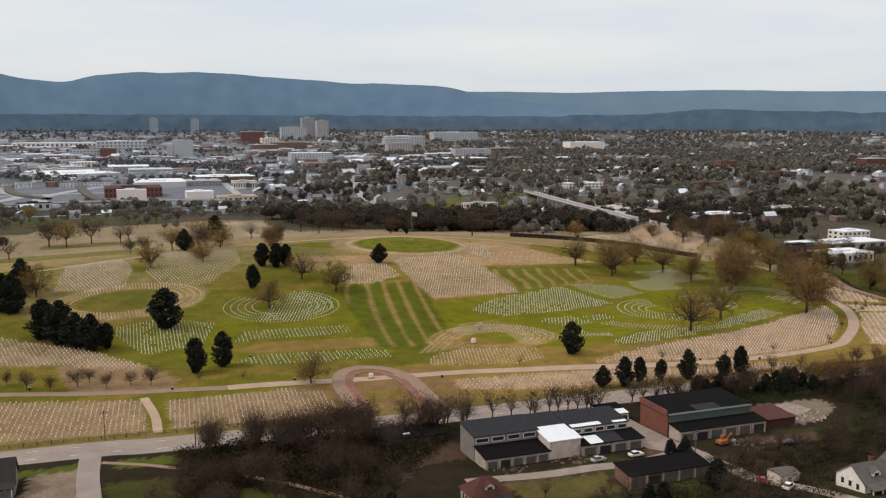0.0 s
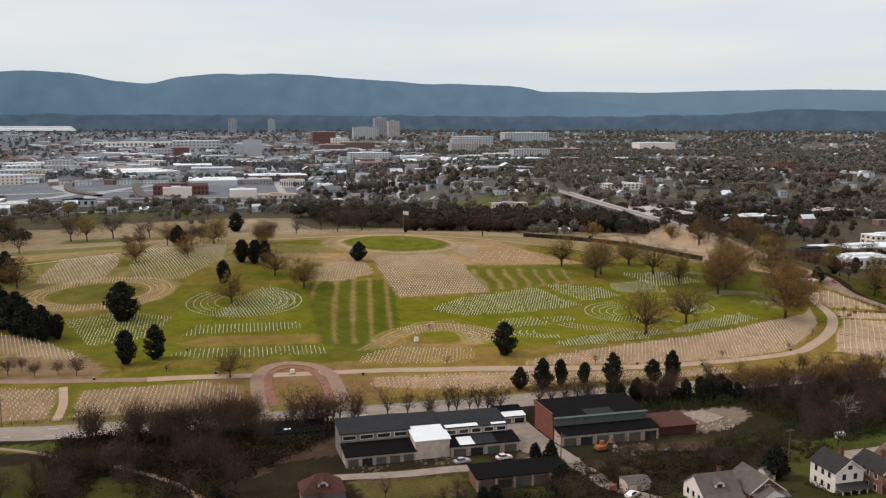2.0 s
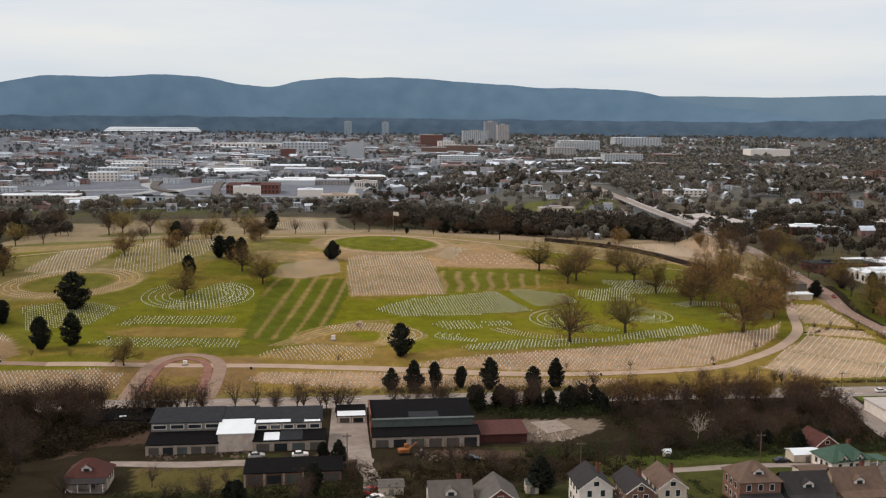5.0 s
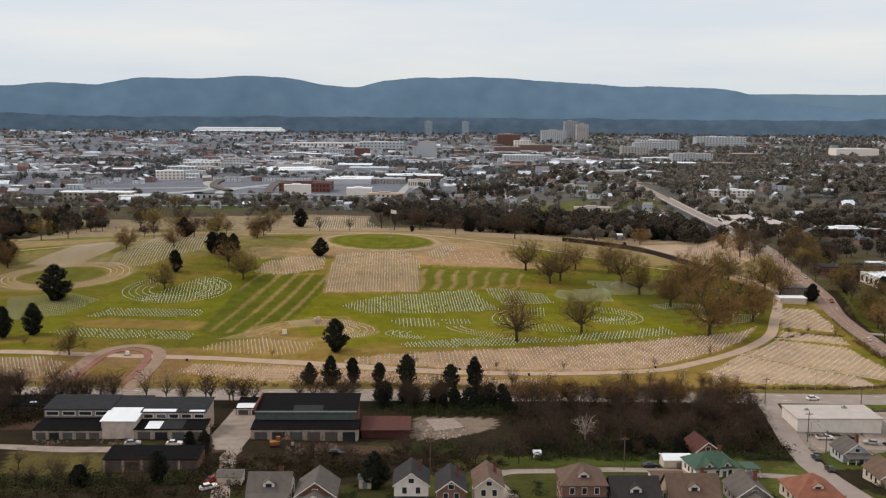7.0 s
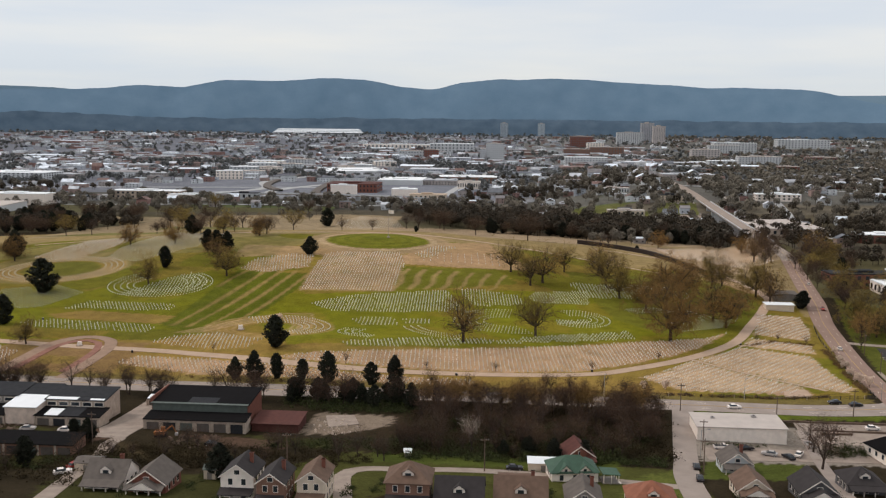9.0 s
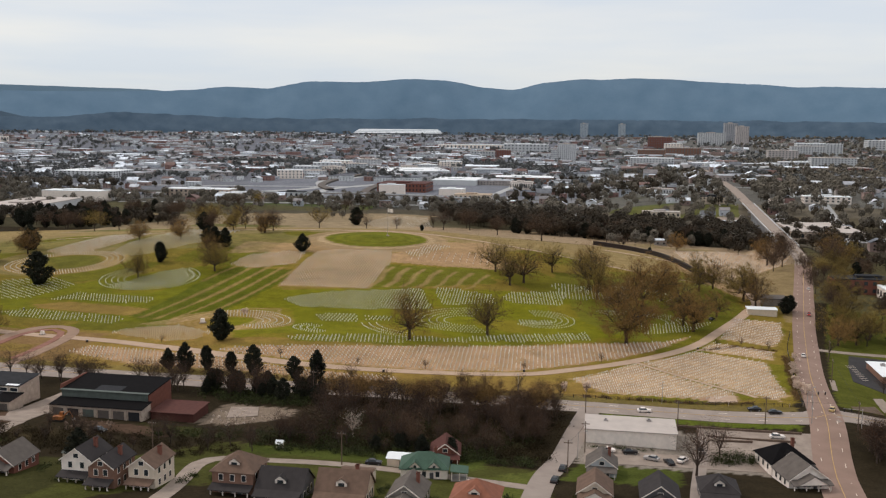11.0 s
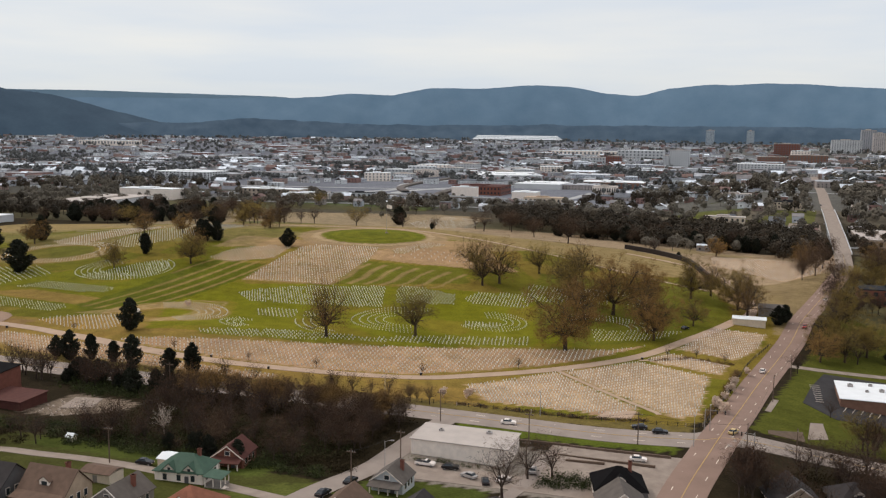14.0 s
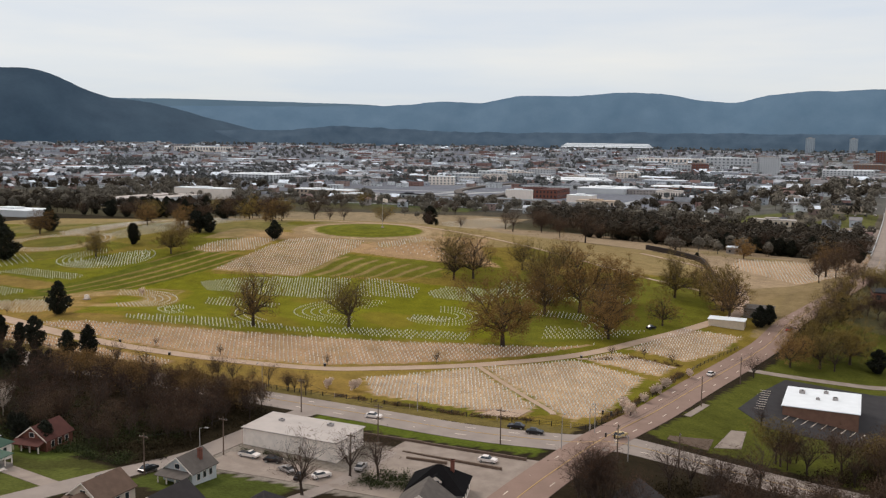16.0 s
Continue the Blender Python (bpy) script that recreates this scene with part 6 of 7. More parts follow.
block(387, 926, 38, 13, 10.8, M_CREAM, M_GREYROOF, "cream two-storey building with a flat roof", "apartment_block", 2, 8)
block(527, 870, 62, 100, 7.0, M_STUCCO, M_GREYROOF, "low pale shop building beside the avenue", "shop", 1, 10)
block(600, 790, 54.1, 21.6, 7.2, M_REDBRICK, M_MEMBRANE, "low red brick shop with a pale roof", "shop", 1, 8)
block(490, 547, 46, 15, 9, M_REDBRICK, M_SLATE, "red brick school building beside the avenue", "school", 2, 9, 4)
block(511.2, 525.1, 40, 24, 7, M_WHITE, M_MEMBRANE, "white low shop with bright roof", "shop", 1, 8)
block(567.5, 588.9, 84, 26, 5, M_STUCCO, M_MEMBRANE, "pale low shop with bright roof", "shop", 1, 8)

# ---- the town beyond: small far buildings and trees ----
def town(seed, count, zone, lo, hi, label, flat=0.4, keep=lambda x, y: True, cover=None):
    rnd = random.Random(seed)
    wall, roof, glass = Build(), Build(), Build()
    made = 0
    while made < count:
        y = rnd.uniform(*zone[1])
        x = rnd.uniform(*zone[0])
        if not keep(x, y):
            continue
        made += 1
        w, d = rnd.uniform(lo, hi), rnd.uniform(lo, hi) * 0.8
        h = rnd.uniform(3.5, 7.5) if w < 20 else rnd.uniform(5, 10)
        z = gz(x, y)
        wall.box(x - w / 2, y - d / 2, z - 2, x + w / 2, y + d / 2, z + h, False)
        if rnd.random() < flat or w > 22:
            roof.box(x - w / 2 - 0.3, y - d / 2 - 0.3, z + h, x + w / 2 + 0.3, y + d / 2 + 0.3, z + h + 0.5, False)
        elif rnd.random() < 0.5:
            gable(roof, x - w / 2, y - d / 2, x + w / 2, y + d / 2, z + h, w * 0.25, 0.5, "x", 0.2)
        else:
            gable(roof, x - w / 2, y - d / 2, x + w / 2, y + d / 2, z + h, w * 0.25, 0.5, "y", 0.2)
        n = max(2, int(w / 5))
        for k in range(max(1, int(h / 3.3))):
            for i in range(n):
                c = x - w / 2 + w * (i + 0.5) / n
                glass.box(c - 0.7, y - d / 2 - 0.12, z + 1.2 + 3.2 * k, c + 0.7, y - d / 2 + 0.05, z + 2.6 + 3.2 * k, False)
    tagged(part("town_walls", wall, M_FARWALL), label, "buildings", "town", "stuff")
    tagged(part("town_roofs", roof, cover or M_FARROOF), "grey, white and brown roofs of the town", "roofs", "town", "stuff")
    tagged(part("town_windows", glass, M_GLASS), "dark windows of the town buildings", "windows", "town", "stuff")


def far_trees(seed, count, zone, lo, hi, label, keep=lambda x, y: True, clumps=34, name="town_trees", material=None):
    rnd = random.Random(seed)
    b = Build()
    made = 0
    while made < count:
        x, y = rnd.uniform(*zone[0]), rnd.uniform(*zone[1])
        if not keep(x, y):
            continue
        made += 1
        h = rnd.uniform(lo, hi)
        z = gz(x, y)
        # a loose crown of leaf clumps over a short trunk
        b.box(x - 0.2, y - 0.2, z - 0.5, x + 0.2, y + 0.2, z + h * 0.45, False)
        w = rnd.uniform(0.30, 0.46)
        big = 1.15 / math.sqrt(clumps)
        for _ in range(clumps):
            a, e, q = rnd.uniform(0, 6.283), rnd.uniform(-0.75, 1), rnd.uniform(0.72, 1.08)
            d = Vector((math.cos(a) * math.sqrt(1 - e * e), math.sin(a) * math.sqrt(1 - e * e), e))
            o = Vector((x, y, z + h * 0.62)) + Vector((d.x * w, d.y * w, d.z * 0.38)) * (q * h)
            n = (d + Vector((rnd.uniform(-0.6, 0.6), rnd.uniform(-0.6, 0.6), rnd.uniform(-0.6, 0.6)))).normalized()
            u = n.orthogonal().normalized()
            v = n.cross(u)
            t = rnd.uniform(0, 6.283)
            g = h * big * rnd.uniform(0.7, 1.3)
            b.face(*[tuple(o + (u * math.cos(t + s) + v * math.sin(t + s)) * g * rnd.uniform(0.8, 1.2)) for s in (0, 2.09, 4.19)])
    return tagged(part(name, b, material or M_FARTREE), label, "trees", "town", "stuff")


def in_view(x, y):
    return -1.35 * (y + 150) < x - 250 < 1.02 * (y + 150) - 150


def clump(x, y):
    return math.sin(x * 0.011 + 1.7 * math.sin(y * 0.006)) + math.sin(y * 0.009 + 1.3 * math.sin(x * 0.008))


def thinned(x, y):
    return x < 560 + 0.12 * (y - 1200) or (x * 13.7 + y * 7.3) % 1 < 0.62


def off_rail(x, y):
    return in_view(x, y) and not (-340 < x < 200 and 1100 < y < 1500 and x > -340 + (y - 1100) * 0.3) and abs(x - np.interp(y, [p[1] for p in AVENUE], [p[0] for p in AVENUE])) > 14


town(1, 330, ((-900, 1400), (720, 1280)), 8, 15, "small houses among trees at the edge of town", 0.3, lambda x, y: off_rail(x, y) and (x > 360 or y > 1000))
town(6, 520, ((600, 2300), (1250, 2400)), 9, 18, "houses among the trees of the hillside", 0.2, lambda x, y: off_rail(x, y) and clump(x, y) < 0.9, M_DULLROOF)
town(7, 640, ((800, 3400), (2300, 4300)), 11, 30, "houses among the trees of the hillside", 0.4, lambda x, y: in_view(x, y) and clump(x, y) < 0.9, M_DULLROOF)
town(2, 1150, ((-2800, 620), (1250, 2300)), 9, 25, "houses and sheds of the town", 0.5, lambda x, y: off_rail(x, y) and thinned(x, y) and clump(x, y) < 0.75)
town(3, 2200, ((-4700, 820), (2100, 4250)), 12, 44, "crowded far buildings of the town", 0.6, lambda x, y: in_view(x, y) and thinned(x, y) and clump(x, y) < 0.75)
town(4, 130, ((-1500, 800), (1350, 3300)), 40, 95, "broad flat warehouses of the town", 1.0, off_rail)
far_trees(11, 1250, ((-900, 1500), (700, 1300)), 8, 14, "bare and budding trees between the houses", lambda x, y: off_rail(x, y) and (x > 330 or y > 1000 or x < -300) and clump(x, y) > -0.4, 220, "town_trees", M_HILLTREE)
far_trees(17, 520, ((-900, 1500), (700, 1300)), 8, 13, "dark trees between the houses", lambda x, y: off_rail(x, y) and (x > 330 or y > 1000 or x < -300) and clump(y, x) > 0.2, 220, "town_trees", M_DARKWOOD)
far_trees(31, 800, ((250, 1250), (930, 1650)), 8, 15, "brown and dark trees among the upland houses", lambda x, y: off_rail(x, y) and clump(x * 1.7, y * 1.7) > -0.7 and not (340 < x < 470 and y < 985), 90, "town_trees", M_HILLTREE)
far_trees(32, 380, ((250, 1250), (930, 1650)), 7, 13, "dark trees among the upland houses", lambda x, y: off_rail(x, y) and clump(y * 1.5, x * 1.9) > -0.2 and not (340 < x < 470 and y < 985), 90, "town_trees", M_DARKWOOD)
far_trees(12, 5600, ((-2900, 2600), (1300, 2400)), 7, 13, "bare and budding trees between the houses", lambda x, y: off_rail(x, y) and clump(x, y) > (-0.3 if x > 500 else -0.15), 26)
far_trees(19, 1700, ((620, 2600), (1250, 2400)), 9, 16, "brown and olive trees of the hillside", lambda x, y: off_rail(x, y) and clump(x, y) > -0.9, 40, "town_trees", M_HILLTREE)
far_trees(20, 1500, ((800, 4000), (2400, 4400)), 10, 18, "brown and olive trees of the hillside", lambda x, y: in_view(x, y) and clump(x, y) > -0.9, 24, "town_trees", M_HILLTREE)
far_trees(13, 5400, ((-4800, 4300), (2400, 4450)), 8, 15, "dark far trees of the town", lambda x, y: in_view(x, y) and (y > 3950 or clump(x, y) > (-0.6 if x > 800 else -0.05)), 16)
far_trees(14, 420, ((140, 470), (715, 990)), 9, 16, "dark mixed wood behind the hill", lambda x, y: off_rail(x, y) and inside(np.array([x]), np.array([y]), [(150, 955), (190, 850), (250, 805), (335, 757), (388, 760), (456, 716), (466, 850), (430, 880), (330, 915), (200, 985)])[0], 260, "far_wood", M_DARKWOOD)
far_trees(21, 200, ((465, 780), (640, 930)), 8, 14, "dark trees beside the railway", lambda x, y: off_rail(x, y) and not (600 < x < 710 and y < 700) and not (520 < x < 610 and y > 955), 200, "far_wood", M_DARKWOOD)
far_trees(18, 240, ((-420, 360), (860, 1170)), 7, 12, "scattered trees by the railway", lambda x, y: clump(x * 3, y * 3) > 0 and x < 470 and not (60 < x and y < 960), 200, "town_trees", M_HILLTREE)
far_trees(15, 130, ((-420, -60), (690, 900)), 8, 15, "mixed trees behind the hill", lambda x, y: inside(np.array([x]), np.array([y]), [(-400, 700), (-90, 715), (-70, 780), (-90, 860), (-400, 840)])[0], 260, "far_wood", M_DARKWOOD)

# ---- bridges and larger lines beyond the hill ----
def viaduct(points, width, rise, label, pier_gap=22.0, crown=None):
    """A concrete road bridge: deck, two parapets, and piers under it."""
    c = curve(points, 6.0)
    d = np.gradient(c, axis=0)
    d /= np.hypot(d[:, 0], d[:, 1])[:, None]
    n = np.stack([-d[:, 1], d[:, 0]], 1)
    s = np.linspace(0, 1, len(c))
    z = np.array([gz(*p) for p in c]) + 0.3 + rise * np.sin(np.pi * s) ** 0.6
    if crown:
        z = np.interp(c[:, 1], [p[0] for p in crown], [p[1] for p in crown]) + 0.3
    t = tagged(new("overpass"), label, "bridge", kind="structure")
    def strip(o0, o1, z0, z1):
        b = Build()
        for p, q, h in zip(c, n, z):
            b.v += [(p[0] + q[0] * o0, p[1] + q[1] * o0, h + z0), (p[0] + q[0] * o1, p[1] + q[1] * o1, h + z0), (p[0] + q[0] * o1, p[1] + q[1] * o1, h + z1), (p[0] + q[0] * o0, p[1] + q[1] * o0, h + z1)]
        for i in range(len(c) - 1):
            for j in range(4):
                a, e = i * 4 + j, i * 4 + (j + 1) % 4
                b.f.append((a, e, e + 4, a + 4))
        return b
    part("deck", strip(-width / 2, width / 2, -0.9, 0.0), M_CONCRETE, t)
    for o in (-width / 2, width / 2):
        part("parapet", strip(o - 0.2, o + 0.2, 0.0, 1.0), M_PALE, t)
    length = float(np.sum(np.hypot(*np.diff(c, axis=0).T)))
    for k in range(1, int(length / pier_gap)):
        i = int(k * pier_gap / length * (len(c) - 1))
        g = gz(*c[i])
        if z[i] - g > 2:
            part("pier", Build().box(c[i][0] - width * 0.3, c[i][1] - 0.7, g - 1, c[i][0] + width * 0.3, c[i][1] + 0.7, z[i] - 0.9), M_PALE, t)
    return t


viaduct([(472.5, 700), (473.8, 730), (477, 805), (482, 940), (483.5, 1000)], 12, 6, "pale concrete overpass carrying the avenue over the railway", crown=CROWN)
viaduct([(-270, 1092), (-150, 1118), (-20, 1136), (130, 1140), (230, 1120)], 10, 6, "long grey concrete overpass beside the railway", 18)
for pts, w in [([(-61.7, 1173.6), (-78.9, 1287.4), (-28.9, 1446), (91.2, 1668.6)], 16), ([(-350, 1130), (-177.9, 1196.3), (-106.9, 1313), (-148.5, 1491.4), (-105.2, 1698.1)], 18),
               ([(168.7, 1166.1), (187.9, 1567.6), (229.6, 2172.5)], 11), ([(297.3, 947.5), (346, 1228.2), (591.1, 1182.1), (918.2, 1030.5)], 9), ([(453, 815.3), (721.5, 865.6), (1145, 889.2)], 10),
               ([(-900, 1250), (-288.6, 1310.9), (-1.3, 1364.7)], 12), ([(-260, 1000), (-40.6, 1041.2), (119, 1064.7)], 8), ([(557.3, 808.8), (565.4, 1049.8), (558.6, 1362.5)], 9)]:
    ribbon("town_road", pts, w, M_TOWNPAVE, "pale worn road between town blocks", "road", 0.25, 14)

for pts in ([(-142, 1826), (-138, 1640), (-134, 1484), (-112, 1352), (-70, 1262)], [(-41, 1708), (-36, 1550), (-29, 1398), (-8, 1228), (30, 1160)]):
    ribbon("rail_bank", pts, 12, M_ROOFGREY, "dark curving railway bank across the goods yard", "railway", 2.6, 14)
block(-305, 890, 62, 120, 7.5, M_PALE, M_GREYROOF, "broad pale warehouse with a flat grey roof", "warehouse", 0, 0, 6)
block(-200.3, 1105.6, 90, 26, 10, M_STUCCO, M_MEMBRANE, "stepped white works building by the railway", "warehouse", 2, 14)
block(-250, 650, 60, 30, 6, M_PALE, M_MEMBRANE, "white-roofed depot behind the trees", "warehouse", 0, 0, 4)
block(81.4, 1508.1, 75, 91.3, 8.1, M_PALE, M_MEMBRANE, "white-roofed sheds in the goods yard", "warehouse")
block(-54.3, 1789.4, 122.9, 145.2, 8.7, M_PALE, M_MEMBRANE, "white-roofed sheds in the goods yard", "warehouse", 0, 0, 20)
block(199.4, 1409.7, 35.5, 25.1, 11.5, M_WHITE, M_GREYROOF, "square white works with pale roof", "warehouse", 1, 10)
block(188, 1586.1, 104.2, 62.5, 10.4, M_BROWNBRICK, M_MEMBRANE, "long brown brick works with white roof", "warehouse", 1, 12)
block(-560, 1450, 110, 70, 14, M_PALE, M_MEMBRANE, "white stepped apartment blocks", "apartment_block", 4, 14)
for k, (bx, by, bw, bd, bh) in enumerate([(-232, 1545, 46, 20, 15), (-205, 1610, 38, 26, 12), (-248, 1690, 52, 22, 16), (-215, 1760, 40, 30, 13), (-260, 1860, 60, 26, 17), (-205, 1900, 44, 30, 14), (-285, 2010, 70, 30, 16), (-225, 2080, 52, 34, 18),
                                           (-118, 1840, 30, 20, 9), (-85, 1885, 36, 24, 11), (-60, 1960, 40, 26, 12), (-96, 2060, 46, 30, 10), (-40, 2150, 52, 30, 13), (-70, 2300, 60, 34, 12)]):
    block(bx, by, bw, bd, bh, (M_WHITE, M_PALE, M_BLUEWALL)[k % 3], (M_MEMBRANE, M_GREYROOF)[k % 2], "white stepped apartment block beside the goods yard", "apartment_block", 3 + k % 2, 7, 18 - 9 * (k % 4), "apartment blocks by the goods yard", glass_frac=0.4)
block(447, 1010, 30, 14, 6.7, M_CREAM, M_SLATE, "cream hall with dark roof among trees", "hall", 2, 8)
block(568.7, 1023.4, 49, 18, 6.5, M_WHITE, M_MEMBRANE, "white hall with bright roof among trees", "hall", 2, 9)
block(705.9, 1203.1, 64.5, 19.3, 7.3, M_REDBRICK, M_SLATE, "red brick school among trees", "school", 3, 12)

block(392.4, 1103.6, 38.5, 11.7, 5.9, M_PALE, M_GREYROOF, "long pale single-storey building behind a green", "building", 1, 12)
patch("car_lot", [(433, 822), (469, 832), (474, 950), (446, 952)], M_CONCRETE, "pale car lot beside the overpass", up=0.3)

def stone_wall_low(points):
    """A low brown kerb wall of the yard."""
    b = Build()
    for (xa, ya), (xb, yb) in zip(points[:-1], points[1:]):
        z = min(gz(xa, ya), gz(xb, yb))
        low = [(xa, ya - 0.25, z - 0.5), (xb, yb - 0.25, z - 0.5), (xb, yb + 0.25, z - 0.5), (xa, ya + 0.25, z - 0.5)]
        b.solid(low, [(x, y, z + 0.75) for x, y, q in low])
    return tagged(part("yard_wall", b, M_WOOD), "low brown weathered wall along the yard", "wall", kind="structure")


for pts in ([(363.4, 245.8), (389.2, 245.8)], [(366.2, 242.3), (376.3, 243.4)], [(338.6, 251.5), (365, 252.9), (392.5, 253.4)]):
    stone_wall_low(pts)
patch("concrete_pad", [(212, 229.8), (208.9, 241), (217.9, 242.8), (221, 233.8)], M_CONCRETE, "pale concrete slab beside the works", up=0.25)
ribbon("alley", [(352, 160), (355.3, 194.4), (359.2, 225), (360.9, 244.4)], 3.6, M_ASPHALT, "narrow pale alley beside the yard", "lane", up=0.14)
patch("concrete_pad", [(429.3, 298.2), (431.1, 318.3), (435, 320.6), (435.6, 303.8)], M_CONCRETE, "pale concrete pad on the grass", up=0.1)
patch("concrete_pad", [(417.2, 320.9), (420, 338), (422, 338), (419.2, 321)], M_CONCRETE, "pale concrete pad beside the avenue", up=0.1)
patch("mulch_bed", [(417.9, 292.8), (417.8, 296.9), (428.2, 305.2), (428.4, 294.2)], M_MULCH, "dark brown mulch bed on the grass", "flower bed", up=0.12)
ribbon("office_drive", [(423, 391), (442, 396), (472, 407.7), (516, 426.7)], 4.5, M_CONCRETE, "pale concrete drive above the car park", "drive", up=0.12)
patch("earth_patch", [(367, 283.7), (369.4, 293.4), (378.3, 297.3), (377.9, 286.7)], M_LANE, "bare pinkish earth beside the graves", "ground patch", up=0.1)

for bx, by, bw, bd, bh, wall, top, words, kind, st, col in [
        (156.5, 1172.9, 48.6, 24.3, 7.1, M_CREAM, M_TAN, "cream depot with a tan roof", "depot", 1, 8), (58.6, 3121.3, 149.5, 59.8, 29.9, M_PALE, M_MEMBRANE, "wide pale hall with white roof", "hall", 3, 12),
        (-130, 3276, 284, 60, 16, M_WHITE, M_MEMBRANE, "very long white flat warehouse", "warehouse", 1, 20), (522, 3433.8, 84.8, 47.1, 45.2, M_REDBRICK, M_GREYROOF, "dark red brick office block", "office_block", 7, 10),
        (426.2, 1984.2, 91.2, 35.6, 17.1, M_PALE, M_MEMBRANE, "pale office block with white roof", "office_block", 4, 14), (15.6, 2796.1, 45.2, 29.5, 25.5, M_REDBRICK, M_GREYROOF, "old red brick mill building", "mill", 4, 6),
        (-43, 2834, 91, 30, 18, M_BLUEWALL, M_GREYROOF, "pale blue-grey long works", "warehouse", 2, 10), (560.6, 3293.1, 60, 40, 27, M_WHITE, M_MEMBRANE, "white concrete office block", "office_block", 5, 6),
        (1001.8, 3094.2, 140.5, 46.2, 37, M_PALE, M_MEMBRANE, "wide pale civic office block", "office_block", 6, 14), (671.2, 1986.3, 104.4, 29, 8.7, M_PALE, M_MEMBRANE, "long low pale market hall", "hall", 1, 16),
        (1480.5, 2662.5, 127, 53.7, 25, M_WHITE, M_MEMBRANE, "big white windowless hall", "hall", 0, 0), (776.9, 1912.3, 86.2, 28.7, 24.4, M_PALE, M_GREYROOF, "pale hotel with many windows", "hotel", 6, 14),
        (1034.3, 2315.7, 69.4, 32.3, 16.1, M_REDBRICK, M_GREYROOF, "red brick hospital wing", "office_block", 4, 9), (762.6, 1654.1, 35.5, 20.5, 13.6, M_REDBRICK, M_GREYROOF, "red brick apartment block", "apartment_block", 5, 6),
        (931.2, 1766.9, 80.8, 28.1, 8.4, M_BROWNBRICK, M_MEMBRANE, "long brown hall with white roof edge", "hall", 2, 12), (785.5, 1304, 24.6, 13.7, 8.2, M_WHITE, M_MEMBRANE, "white office among trees", "office_block", 3, 5),
        (512.4, 998.2, 15, 10, 7.5, M_WHITE, M_GREYROOF, "small white house-like office", "office_block", 2, 4), (858.3, 1280.8, 34.1, 20.4, 5.5, M_WHITE, M_MEMBRANE, "low white hall among trees", "hall", 1, 6),
        (739.4, 1000.8, 38.7, 19.4, 8.9, M_BROWNBRICK, M_ROOFGREY, "brown brick school among trees", "school", 3, 8), (905.4, 1061.3, 49.9, 20.8, 9.7, M_BROWNBRICK, M_ROOFBROWN, "brown brick college building", "school", 3, 10),
        (1360.4, 1336.5, 55.4, 27.4, 16.4, M_REDBRICK, M_GREYROOF, "red brick apartment block on the hillside", "apartment_block", 5, 9), (710.3, 818.8, 46, 27.1, 8.1, M_ROOFTEAL, M_GREYROOF, "grey-green sheet metal hall", "hall", 1, 8),
        (764.1, 824.1, 46.9, 27.1, 6.3, M_WHITE, M_MEMBRANE, "white tent-like exhibition hall", "hall", 0, 0), (625.9, 635.1, 30.1, 18.8, 7.5, M_WHITE, M_MEMBRANE, "white commercial building with bright roof", "shop", 2, 6),
        (972.3, 1267.1, 33.3, 20.4, 17.7, M_BROWNBRICK, M_ROOFBROWN, "tall brown brick apartment house", "apartment_block", 6, 6), (-1958, 2988, 231, 80, 18, M_WHITE, M_MEMBRANE, "long white factory on the far plain", "factory", 1, 16),
        (-137.5, 1086.9, 57, 16, 7, M_WHITE, M_MEMBRANE, "low white shed by the railway", "warehouse", 0, 0)]:
    block(bx, by, bw, bd, bh, wall, top, words, kind, st, col)

# ---- the dark wall on the far slope, cemetery fence, poles, signs ----
def stone_wall(points, high, thick, label):
    c = curve(points, 5.0)
    b = Build()
    d = np.gradient(c, axis=0)
    d /= np.hypot(d[:, 0], d[:, 1])[:, None]
    for p, q in zip(c, d):
        n = (-q[1], q[0])
        for o, up in ((-thick / 2, -0.5), (thick / 2, -0.5), (thick / 2, high), (-thick / 2, high)):
            b.v.append((p[0] + n[0] * o, p[1] + n[1] * o, gz(p[0], p[1]) + up))
    for i in range(len(c) - 1):
        for j in range(4):
            a, e = i * 4 + j, i * 4 + (j + 1) % 4
            b.f.append((a, e, e + 4, a + 4))
    b.f += [(3, 2, 1, 0), tuple(len(b.v) - 4 + k for k in range(4))]
    return tagged(part("stone_wall", b, M_OLDSTONE), label, "wall", kind="structure")


stone_wall([(322, 702), (341, 684), (358, 664), (370, 642), (380, 602), (388, 568), (395, 541)], 3.2, 1.8, "dark stone retaining wall on the far slope")


def fence(points, gap=3.6, high=1.2):
    t = thing("fence", *points[0], gz(*points[0]), 0, "black iron fence along the cemetery edge", "fence")
    base = Vector((points[0][0], points[0][1], gz(*points[0])))
    c = curve(points, gap)
    for i, p in enumerate(c):
        z = gz(*p)
        q = Vector((p[0], p[1], z)) - base
        part("post", Build().box(q.x - 0.09, q.y - 0.09, q.z - 0.3, q.x + 0.09, q.y + 0.09, q.z + high + 0.1), M_STUCCO if i % 6 == 0 else M_BLACK, t)
        if i + 1 < len(c):
            r = Vector((c[i + 1][0], c[i + 1][1], gz(*c[i + 1]))) - base
            for h in (0.35, high * 0.65, high * 0.95):
                part("rail", Build().tube(q + Vector((0, 0, h)), r + Vector((0, 0, h)), 0.05, 0.05, 4), M_BLACK, t)
    return t


